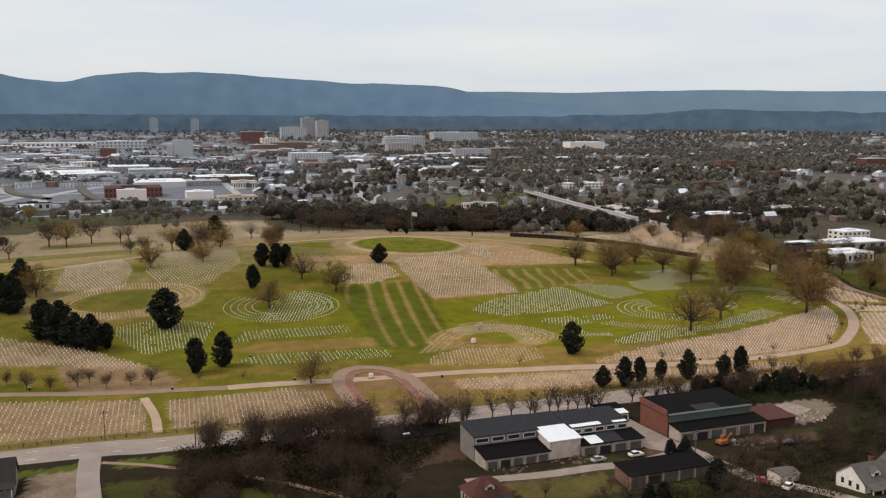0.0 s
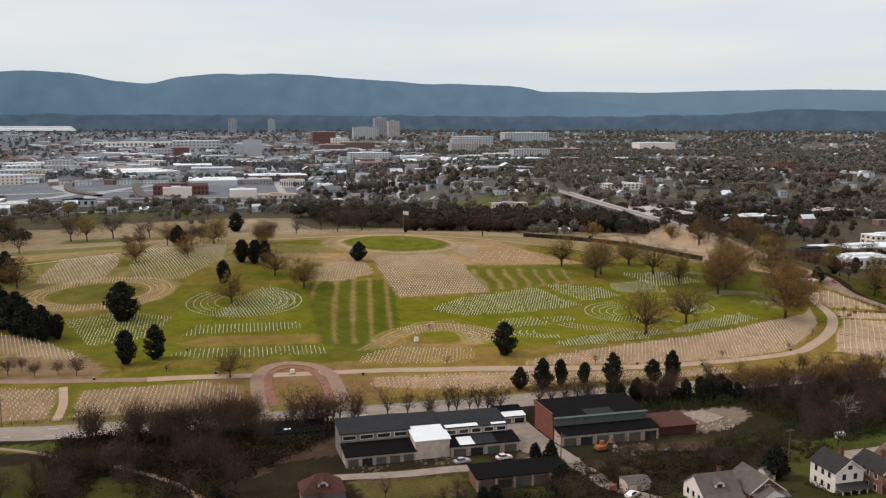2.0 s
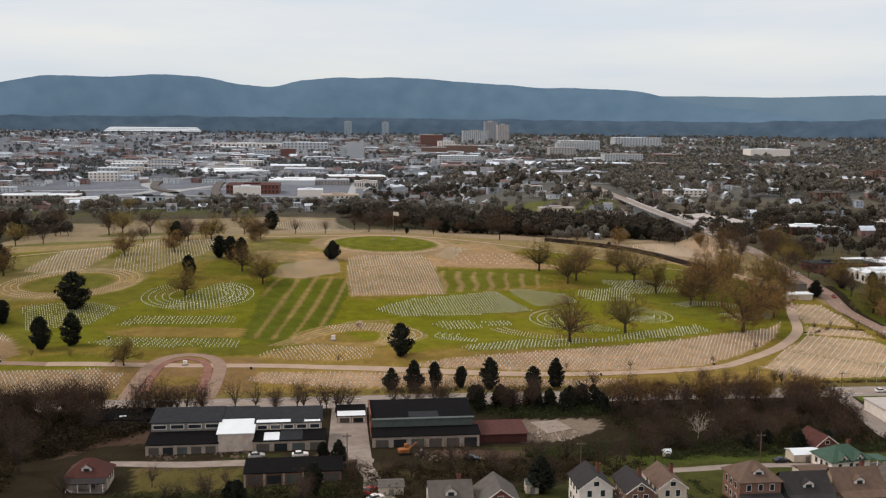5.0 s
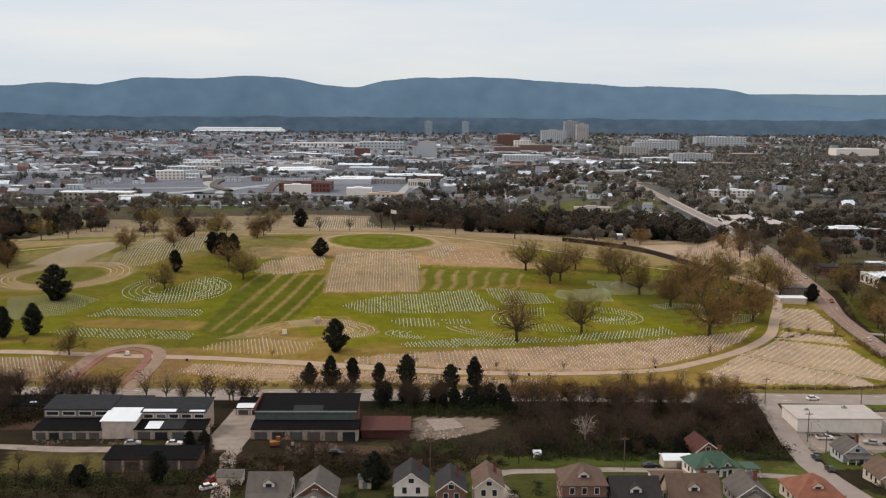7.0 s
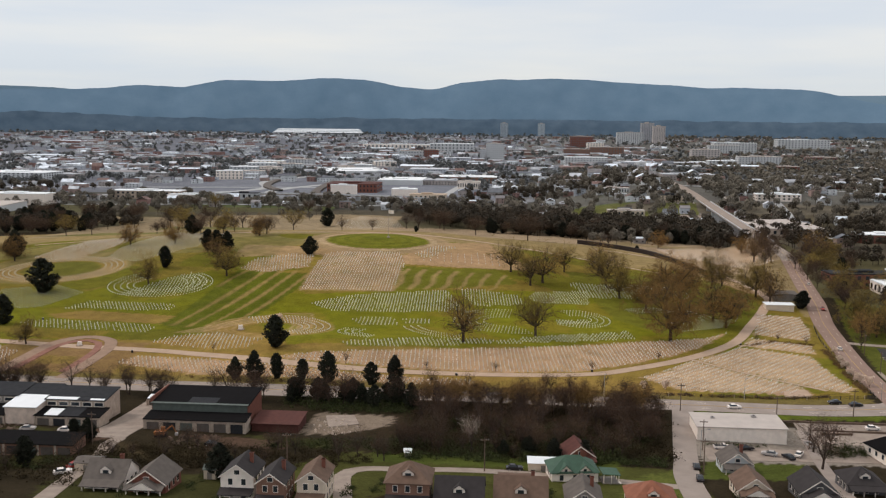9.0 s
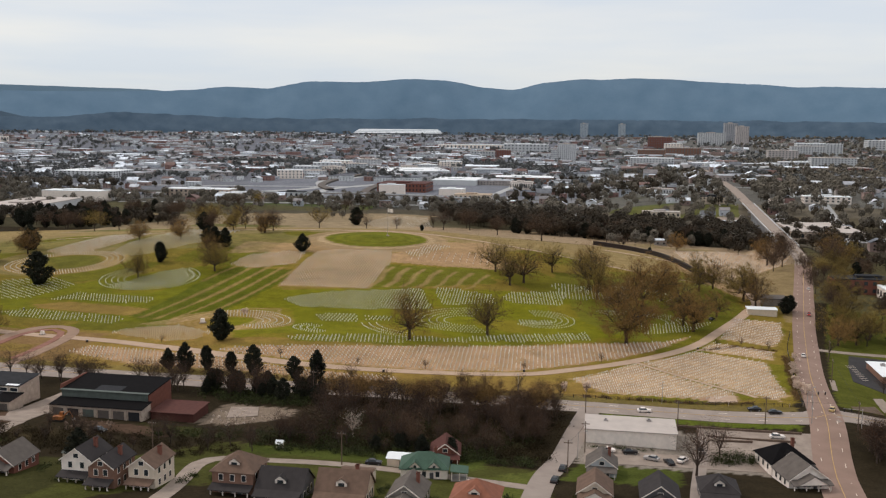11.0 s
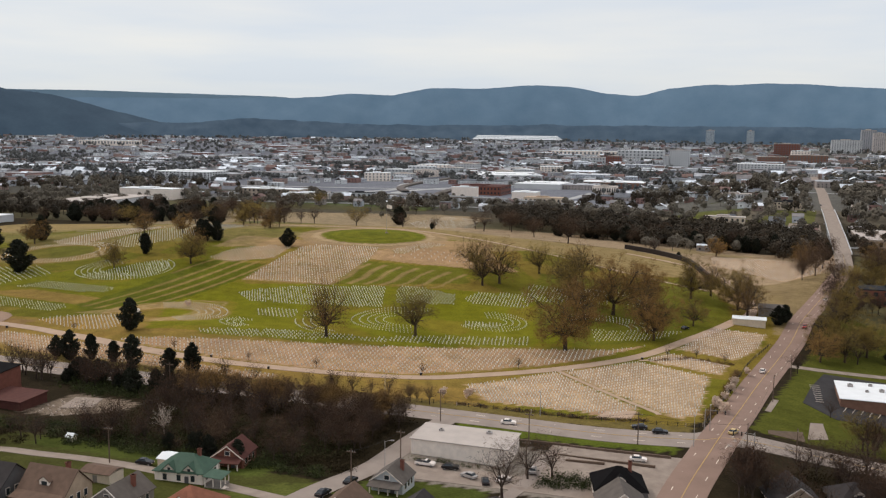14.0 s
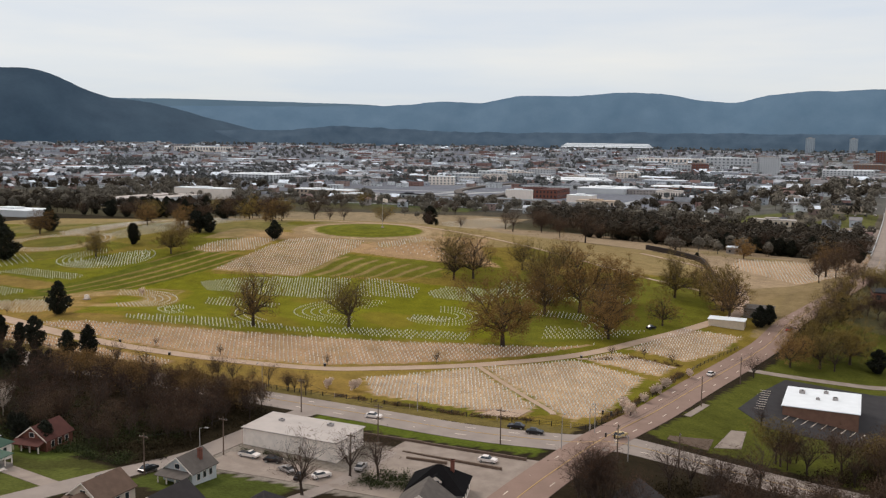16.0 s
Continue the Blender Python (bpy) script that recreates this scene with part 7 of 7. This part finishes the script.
fence([(255.2, 275.5), (301.6, 275.2), (344.4, 279.1), (394.4, 282.9), (398.3, 283.7)])
fence([(399.2, 284.9), (402.6, 312.3), (406.1, 337.7), (412, 382), (420.1, 419.5)])
fence([(-100, 284), (-20, 282.5), (72, 279)])


def utility_pole(x, y, high=10.0, turn=0.0):
    t = thing("utility_pole", x, y, gz(x, y), turn, "weathered wooden utility pole with a crossarm", "pole", "poles along the roads")
    part("pole", Build().tube((0, 0, -0.8), (0, 0, high), 0.18, 0.12, 7), M_WOOD, t)
    part("crossarm", Build().box(-1.2, -0.08, high - 0.9, 1.2, 0.08, high - 0.7), M_WOOD, t)
    for o in (-1.0, -0.4, 0.4, 1.0):
        part("insulator", Build().tube((o, 0, high - 0.7), (o, 0, high - 0.45), 0.06, 0.04, 5), M_METAL, t)
    return t


POLES = [(325.5, 258.6), (354.4, 249.6), (382.8, 261.2), (411.7, 263.9), (424.8, 272.1), (420, 334.7), (427, 371), (438.2, 436.9), (326.1, 224.5), (321.9, 202.6), (457, 538), (358.5, 229.3), (232.1, 258), (179.7, 261.3), (20, 263), (-5, 281), (149.6, 200.6), (210, 185.3), (262, 190.5)]
for x, y in POLES:
    utility_pole(x, y, 9.5, 90 if x > 405 else 0)


def wire(a, b, sag, parent_label):
    pa, pb = Vector((a[0], a[1], gz(*a) + 9.0)), Vector((b[0], b[1], gz(*b) + 9.0))
    bld = Build()
    side = (pb - pa).cross(Vector((0, 0, 1))).normalized() * 0.028
    for k in range(9):
        q = pa.lerp(pb, k / 8) - Vector((0, 0, sag * 4 * k / 8 * (1 - k / 8)))
        bld.v += [tuple(q + side), tuple(q - side), tuple(q + Vector((0, 0, 0.045)))]
    bld.f = [(3 * k + j, 3 * k + (j + 1) % 3, 3 * k + 3 + (j + 1) % 3, 3 * k + 3 + j) for k in range(8) for j in range(3)]
    tagged(part("overhead_wire", bld, M_BLACK), parent_label, "wire", "wires between poles")


for a, b in [((325.5, 258.6), (354.4, 249.6)), ((354.4, 249.6), (382.8, 261.2)), ((382.8, 261.2), (411.7, 263.9)), ((411.7, 263.9), (420, 334.7)), ((420, 334.7), (427, 371)), ((427, 371), (438.2, 436.9)), ((438.2, 436.9), (457, 538)), ((326.1, 224.5), (321.9, 202.6)), ((232.1, 258), (179.7, 261.3)), ((210, 185.3), (262, 190.5))]:
    wire(a, b, 0.8, "thin black overhead wire between wooden poles")


def street_lamp(x, y, turn):
    t = thing("street_lamp", x, y, gz(x, y), turn, "grey metal street lamp with a curved arm", "street lamp", "lamps along the roads")
    part("pole", Build().tube((0, 0, -0.5), (0, 0, 8), 0.12, 0.08, 7), M_METAL, t)
    part("arm", Build().tube((0, 0, 7.9), (0, -1.8, 8.4), 0.05, 0.04, 5), M_METAL, t)
    part("lamp_head", Build().box(-0.2, -2.5, 8.3, 0.2, -1.7, 8.5), M_METAL, t)


for x, y, a in [(301.7, 273.5, 0), (351.3, 278, 0), (401.3, 281.4, 0), (324.2, 218.3, 90), (397.7, 264.3, 180)]:
    street_lamp(x, y, a)


def traffic_signal(x, y, turn):
    t = thing("traffic_signal", x, y, gz(x, y), turn, "traffic signal on a grey mast arm", "traffic light", "signals at the crossing")
    part("pole", Build().tube((0, 0, -0.5), (0, 0, 6.4), 0.13, 0.1, 7), M_METAL, t)
    part("mast_arm", Build().tube((0, 0, 6.0), (6.0, 0, 6.3), 0.08, 0.05, 6), M_METAL, t)
    for o in (3.4, 5.6):
        part("signal_head", Build().box(o - 0.18, -0.2, 5.2, o + 0.18, 0.1, 6.25), M_BLACK, t)


traffic_signal(399.8, 281.9, 0)
traffic_signal(413.6, 266.9, 180)

# flag on the crest, monument, bins
def flagpole(x, y):
    t = thing("flagpole", x, y, gz(x, y), 0, "tall white flagpole with a flag on the crest", "flagpole")
    part("base", Build().tube((0, 0, -0.3), (0, 0, 0.6), 1.2, 1.0, 10), M_CONCRETE, t)
    part("pole", Build().tube((0, 0, 0.6), (0, 0, 19), 0.14, 0.06, 8), M_METAL, t)
    b = Build()
    cols = 8
    for k in range(cols + 1):
        o = 0.25 * math.sin(k * 1.1)
        for zz, th in ((18.6, 0), (16.2, 0)):
            b.v += [(0.1 + k * 0.45, o, zz - 0.06 * k), (0.1 + k * 0.45, o + 0.03, zz - 0.06 * k)]
    for k in range(cols):
        i = 4 * k
        b.f += [(i, i + 2, i + 6, i + 4), (i + 1, i + 5, i + 7, i + 3), (i, i + 4, i + 5, i + 1), (i + 2, i + 3, i + 7, i + 6)]
    part("flag", b, M_WHITE, t, "pale wind-blown flag")


flagpole(185.9, 559.6)


def monument(x, y, s=1.0):
    t = thing("monument", x, y, gz(x, y), 0, "small white stone monument on a plinth", "monument")
    part("plinth", Build().box(-1.1 * s, -1.1 * s, -0.3, 1.1 * s, 1.1 * s, 0.45), M_CONCRETE, t)
    part("block", Build().solid([(-0.8 * s, -0.6 * s, 0.45), (0.8 * s, -0.6 * s, 0.45), (0.8 * s, 0.6 * s, 0.45), (-0.8 * s, 0.6 * s, 0.45)], [(-0.7 * s, -0.5 * s, 1.8 * s), (0.7 * s, -0.5 * s, 1.8 * s), (0.7 * s, 0.5 * s, 1.8 * s), (-0.7 * s, 0.5 * s, 1.8 * s)]), M_WHITE, t)


monument(89, 317.4)
monument(146.2, 355.5, 1.2)


def litter_bin(x, y):
    t = thing("litter_bin", x, y, gz(x, y), 0, "dark round litter bin beside the drive", "bin", "bins along the drive")
    part("drum", Build().tube((0, 0, -0.05), (0, 0, 0.95), 0.42, 0.45, 10), M_BLACK, t)
    part("rim", Build().tube((0, 0, 0.95), (0, 0, 1.05), 0.48, 0.48, 10), M_METAL, t)


for x, y in [(17.8, 325.8), (50.5, 360.4), (114.7, 310.1), (222, 297.9), (300.6, 310), (372, 369), (61, 321.7), (248.2, 293.9), (-30, 344)]:
    litter_bin(x, y)

# ---- road markings ----
def offset_line(points, off):
    c = curve(points, 5.0)
    d = np.gradient(c, axis=0)
    d /= np.hypot(d[:, 0], d[:, 1])[:, None]
    return [(p[0] - q[1] * off, p[1] + q[0] * off) for p, q in zip(c, d)]


def dashes(points, off, material, label, dash=3.0, gap=9.0, up=0.2, lo=-200, hi=700):
    line = [p for p in offset_line(points, off) if lo < p[1] < hi and -200 < p[0] < 600]
    b = Build()
    run = 0.0
    for (xa, ya), (xb, yb) in zip(line[:-1], line[1:]):
        L = math.hypot(xb - xa, yb - ya)
        s = (dash + gap) - (run % (dash + gap)) if gap else 0
        run += L
        pos = [s] if gap and s < L else ([0.0] if not gap else [])
        for q in pos:
            e = min(L, q + (dash if gap else L))
            ux, uy = (xb - xa) / L, (yb - ya) / L
            w = 0.09
            p = [(xa + ux * q - uy * w, ya + uy * q + ux * w), (xa + ux * q + uy * w, ya + uy * q - ux * w), (xa + ux * e + uy * w, ya + uy * e - ux * w), (xa + ux * e - uy * w, ya + uy * e + ux * w)]
            lo4 = [(a, c, gz(a, c) + up - 0.05) for a, c in p]
            b.solid(lo4, [(a, c, z + 0.07) for a, c, z in lo4])
    if b.v:
        tagged(part("road_marking", b, material), label, "road marking", "road markings", "stuff")


dashes(HOLTZ, 0.2, M_YELLOW, "yellow centre lines on the asphalt road", gap=0, up=0.15)
dashes(HOLTZ, 3.3, M_PAINT, "white lane dashes on the asphalt road", up=0.15)
dashes(HOLTZ, -3.3, M_PAINT, "white lane dashes on the asphalt road", up=0.15)
dashes(AVENUE, 0.0, M_YELLOW, "yellow centre line on the worn avenue", gap=0, up=0.19, lo=150, hi=750)
dashes(AVENUE, 3.2, M_PAINT, "white lane dashes on the worn avenue", up=0.19, lo=150, hi=750)
dashes(AVENUE, -3.2, M_PAINT, "white lane dashes on the worn avenue", up=0.19, lo=150, hi=750)
bays = Build()
for k in range(9):
    for x0, y0 in ((432.5, 347 + k * 2.8),):
        z = gz(x0 + 2, y0) + 0.11
        bays.box(x0, y0 - 0.07, z - 0.1, x0 + 4.6, y0 + 0.07, z + 0.02)
for k in range(9):
    x0 = 443 + k * 2.7
    z = gz(x0, 345) + 0.11
    bays.solid([(x0, 341, z - 0.1), (x0 + 0.14, 341, z - 0.1), (x0 + 1.6, 346.5, z - 0.1), (x0 + 1.46, 346.5, z - 0.1)], [(x0, 341, z + 0.02), (x0 + 0.14, 341, z + 0.02), (x0 + 1.6, 346.5, z + 0.02), (x0 + 1.46, 346.5, z + 0.02)])
tagged(part("parking_lines", bays, M_PAINT), "white parking lines on the black car park", "road marking", kind="stuff")

# plant on the flat roofs
def roof_unit(x, y, z, s):
    t = thing("roof_unit", x, y, z, 0, "grey metal air unit standing on a flat roof", "roof unit", "air units on roofs")
    part("casing", Build().box(-s, -s * 0.8, 0, s, s * 0.8, s * 1.1), M_METAL, t)
    part("fan_cowl", Build().tube((0, 0, s * 1.1), (0, 0, s * 1.25), s * 0.55, s * 0.5, 10), M_BLACK, t)


for x, y, s in [(447, 364, 0.9), (454, 367, 0.7), (457, 360, 0.8), (452, 358, 0.6)]:
    roof_unit(x, y, gz(453.25, 359) + 4.2 + 0.2, s)
for x, y, s in [(332, 240.1, 0.6), (345.1, 242.1, 0.7)]:
    roof_unit(x, y, gz(339.4, 238.6) + 4.4, s)

# ---- cars ----
def car(x, y, turn, paint_mat, label, kind="car"):
    """A parked or passing car: body with sloped ends, glazed cabin, four wheels with rims, lights."""
    z = max(gz(x, y), gz(x + 1, y)) + 0.16
    t = thing("pickup_truck" if kind == "pickup" else "car", x, y, z, turn, label, "truck" if kind == "pickup" else "car")
    L, W = (5.4, 1.95) if kind == "pickup" else (4.6, 1.8)
    prof = [(-L / 2, 0.35), (-L / 2 + 0.05, 0.8), (-L / 2 + 0.3, 0.92), (L / 2 - 0.9, 0.95), (L / 2 - 0.1, 0.78), (L / 2, 0.4), (L / 2 - 0.2, 0.28), (-L / 2 + 0.2, 0.28)]
    part("body", Build().solid([(u, -W / 2, v) for u, v in prof][::-1], [(u, W / 2, v) for u, v in prof][::-1]), paint_mat, t)
    a, b_ = (-0.4, 1.3) if kind == "pickup" else (-1.7, 0.9)
    low = [(a, -W / 2 + 0.08, 0.94), (b_, -W / 2 + 0.08, 0.94), (b_, W / 2 - 0.08, 0.94), (a, W / 2 - 0.08, 0.94)]
    high = [(a + 0.45, -W / 2 + 0.25, 1.42), (b_ - 0.65, -W / 2 + 0.25, 1.42), (b_ - 0.65, W / 2 - 0.25, 1.42), (a + 0.45, W / 2 - 0.25, 1.42)]
    part("cabin_glass", Build().solid(low, high), M_GLASS, t)
    part("roof", Build().solid([(u, v, 1.425) for u, v, _ in high], [(u * 0.96, v * 0.94, 1.5) for u, v, _ in high]), paint_mat, t)
    if kind == "pickup":
        part("bed", Build().box(-L / 2 + 0.15, -W / 2 + 0.15, 0.93, -0.5, W / 2 - 0.15, 0.96), M_BLACK, t)
    for u in (-L / 2 + 0.85, L / 2 - 0.9):
        for s in (-1, 1):
            w = part("wheel", Build().tube((u, s * (W / 2 - 0.2), 0.16), (u, s * (W / 2 + 0.02), 0.16), 0.33, 0.33, 12), M_TYRE, t)
            part("rim", Build().tube((u, s * (W / 2 + 0.02), 0.16), (u, s * (W / 2 + 0.04), 0.16), 0.2, 0.18, 8), M_METAL, w)
    for s in (-1, 1):
        part("headlight", Build().box(L / 2 - 0.14, s * 0.62 - 0.17, 0.55, L / 2 - 0.02, s * 0.62 + 0.17, 0.7), M_WHITE, t)
        part("tail_light", Build().box(-L / 2 - 0.02, s * 0.68 - 0.12, 0.6, -L / 2 + 0.06, s * 0.68 + 0.12, 0.78), M_ROOFRED, t)
    return t


P_WHITE = paint("white_car_paint", (0.72, 0.72, 0.72), 0.25, spread=0.04)
P_BLACK = paint("black_car_paint", (0.02, 0.02, 0.023), 0.2, spread=0.05)
P_SILVER = paint("silver_car_paint", (0.38, 0.39, 0.40), 0.25, spread=0.05)
P_RED = paint("red_car_paint", (0.30, 0.03, 0.025), 0.25, spread=0.05)
P_GOLD = paint("tan_car_paint", (0.50, 0.40, 0.20), 0.3, spread=0.05)
CARS = [
    (344.7, 264.6, 8, P_WHITE, "white car driving on the asphalt road", "car"), (381.6, 275.9, 188, P_BLACK, "black car driving on the asphalt road", "car"), (387.8, 272.9, 8, P_BLACK, "dark car waiting near the crossing", "car"),
    (408, 281.8, 70, P_GOLD, "tan car waiting at the crossing", "car"), (384.4, 248.9, 5, P_WHITE, "white car parked in the concrete yard", "car"), (332.3, 226.3, 0, P_WHITE, "white pickup truck parked beside the warehouse", "pickup"),
    (339.2, 226.3, 10, P_BLACK, "black car parked in the yard", "car"), (345.2, 223, 160, P_SILVER, "silver car parked in the yard", "car"), (350.1, 221, 110, P_BLACK, "black car parked in the yard", "car"),
    (354, 223.9, 60, P_WHITE, "white car parked in the yard", "car"), (320.5, 205.3, 84, P_BLACK, "black car parked at the kerb", "car"), (319, 193.3, 82, P_BLACK, "grey car parked at the kerb", "car"),
    (449.5, 523, 78, P_WHITE, "white car driving along the avenue", "car"), (436, 455, 258, P_RED, "red car driving along the avenue", "car"), (384.3, 428.8, 60, P_BLACK, "dark car parked beside the drive", "car"),
    (155.9, 170.7, 30, P_WHITE, "white car parked on a drive", "car"), (154.9, 179.2, 60, P_RED, "red car parked on a drive", "car"), (124.7, 210.8, 10, P_SILVER, "grey car parked outside the works", "car"),
    (136.7, 210.4, 5, P_WHITE, "white van-like car outside the works", "car"), (184.1, 202.4, -15, P_BLACK, "long black car parked on the rough yard", "car"), (270, 193.8, 5, P_BLACK, "black car on the back lane", "car"),
    (359.6, 232, 100, P_SILVER, "silver car parked behind the warehouse", "car"), (417, 373, 80, P_WHITE, "white car driving along the avenue", "car"),
]
for k in range(16):
    # parked in the lot by the overpass
    car(452 + (k % 4) * 8.5 + (k // 4) * 0.6, 912 + (k // 4) * 42, 82 + (k * 37) % 9, (P_WHITE, P_SILVER, P_WHITE, P_BLACK)[(k * 3) % 4], ("white", "silver", "white", "black")[(k * 3) % 4] + " car parked in the pale lot", "car")
for args in CARS:
    car(*args)


def excavator(x, y, turn):
    t = thing("excavator", x, y, gz(x, y), turn, "orange excavator standing on the works yard", "machine")
    P = M_ORANGE
    for s in (-0.9, 0.9):
        part("track", Build().solid([(-1.6, s - 0.25, 0.0), (1.6, s - 0.25, 0.0), (1.6, s + 0.25, 0.0), (-1.6, s + 0.25, 0.0)], [(-1.9, s - 0.25, 0.7), (1.9, s - 0.25, 0.7), (1.9, s + 0.25, 0.7), (-1.9, s + 0.25, 0.7)]), M_TYRE, t)
    part("body", Build().box(-1.8, -1.1, 0.75, 1.2, 1.1, 1.7), P, t)
    c = part("cab", Build().box(0.1, 0.1, 1.7, 1.2, 1.1, 2.8), P, t)
    part("window", Build().box(1.19, 0.2, 1.9, 1.23, 1.0, 2.6), M_GLASS, c)
    part("boom", Build().tube((1.0, -0.3, 1.4), (3.4, -0.3, 3.4), 0.25, 0.2, 6), P, t)
    part("stick", Build().tube((3.4, -0.3, 3.4), (4.6, -0.3, 1.2), 0.18, 0.14, 6), P, t)
    part("bucket", Build().box(4.2, -0.8, 0.4, 5.0, 0.2, 1.1), M_METAL, t)


M_ORANGE = paint("orange_machine_paint", (0.30, 0.12, 0.035), 0.6)
excavator(165.9, 210, 10)


def garden_shed(x, y, w, d, h, roof_mat, label, turn=0):
    t = thing("garden_shed", x, y, gz(x, y), turn, label, "shed")
    part("wall", Build().box(-w / 2, -d / 2, -0.4, w / 2, d / 2, h), M_CREAM, t)
    r = Build()
    gable(r, -w / 2, -d / 2, w / 2, d / 2, h, 0.7, 0.3, "x", 0.1)
    part("roof", r, roof_mat, t)
    part("door", Build().box(-0.6, -d / 2 - 0.05, 0, 0.6, -d / 2, 2.0), M_GREYWALL, t)


garden_shed(277.7, 196.2, 8, 5, 2.6, M_MEMBRANE, "white-roofed carport behind the back lane")
garden_shed(159.9, 177.4, 6, 5, 2.6, M_ROOFGREY, "small grey shed behind the bungalow")
garden_shed(194, 172, 3, 3, 2.8, M_ROOFTEAL, "small pale shed with teal roof")
garden_shed(240.1, 202.6, 1.8, 1.8, 1.6, M_MEMBRANE, "tiny white box shed on the grass")
garden_shed(270, 178, 8, 5, 2.5, M_ROOFBROWN, "brown-roofed garage behind the houses")


def stones_heap(x, y, n, r, seed, label):
    rnd = random.Random(seed)
    b = Build()
    for _ in range(n):
        a, q = rnd.uniform(0, 6.28), r * rnd.random() ** 0.5
        px, py = x + math.cos(a) * q, y + math.sin(a) * q
        s = rnd.uniform(0.2, 0.7)
        z = gz(px, py)
        lo = [(px + s * math.cos(k * 1.26 + a) * rnd.uniform(0.7, 1.2), py + s * math.sin(k * 1.26 + a) * rnd.uniform(0.7, 1.2), z - 0.1) for k in range(5)]
        b.solid(lo, [(px + (u - px) * 0.6, py + (v - py) * 0.6, z + s * rnd.uniform(0.5, 1.0)) for u, v, _ in lo])
    tagged(part("rubble", b, M_STUCCO if "stone" in label else M_WOOD), label, "rubble", kind="stuff")


stones_heap(176.8, 207.4, 60, 8, 1, "scattered pallets and scrap on the works yard")
stones_heap(118.6, 216.5, 40, 6, 2, "scrap and timber outside the works")
stones_heap(214.9, 231.8, 50, 9, 3, "scattered stone on the gravel yard")
stones_heap(98.7, 216, 30, 6, 4, "scrap and timber outside the works")
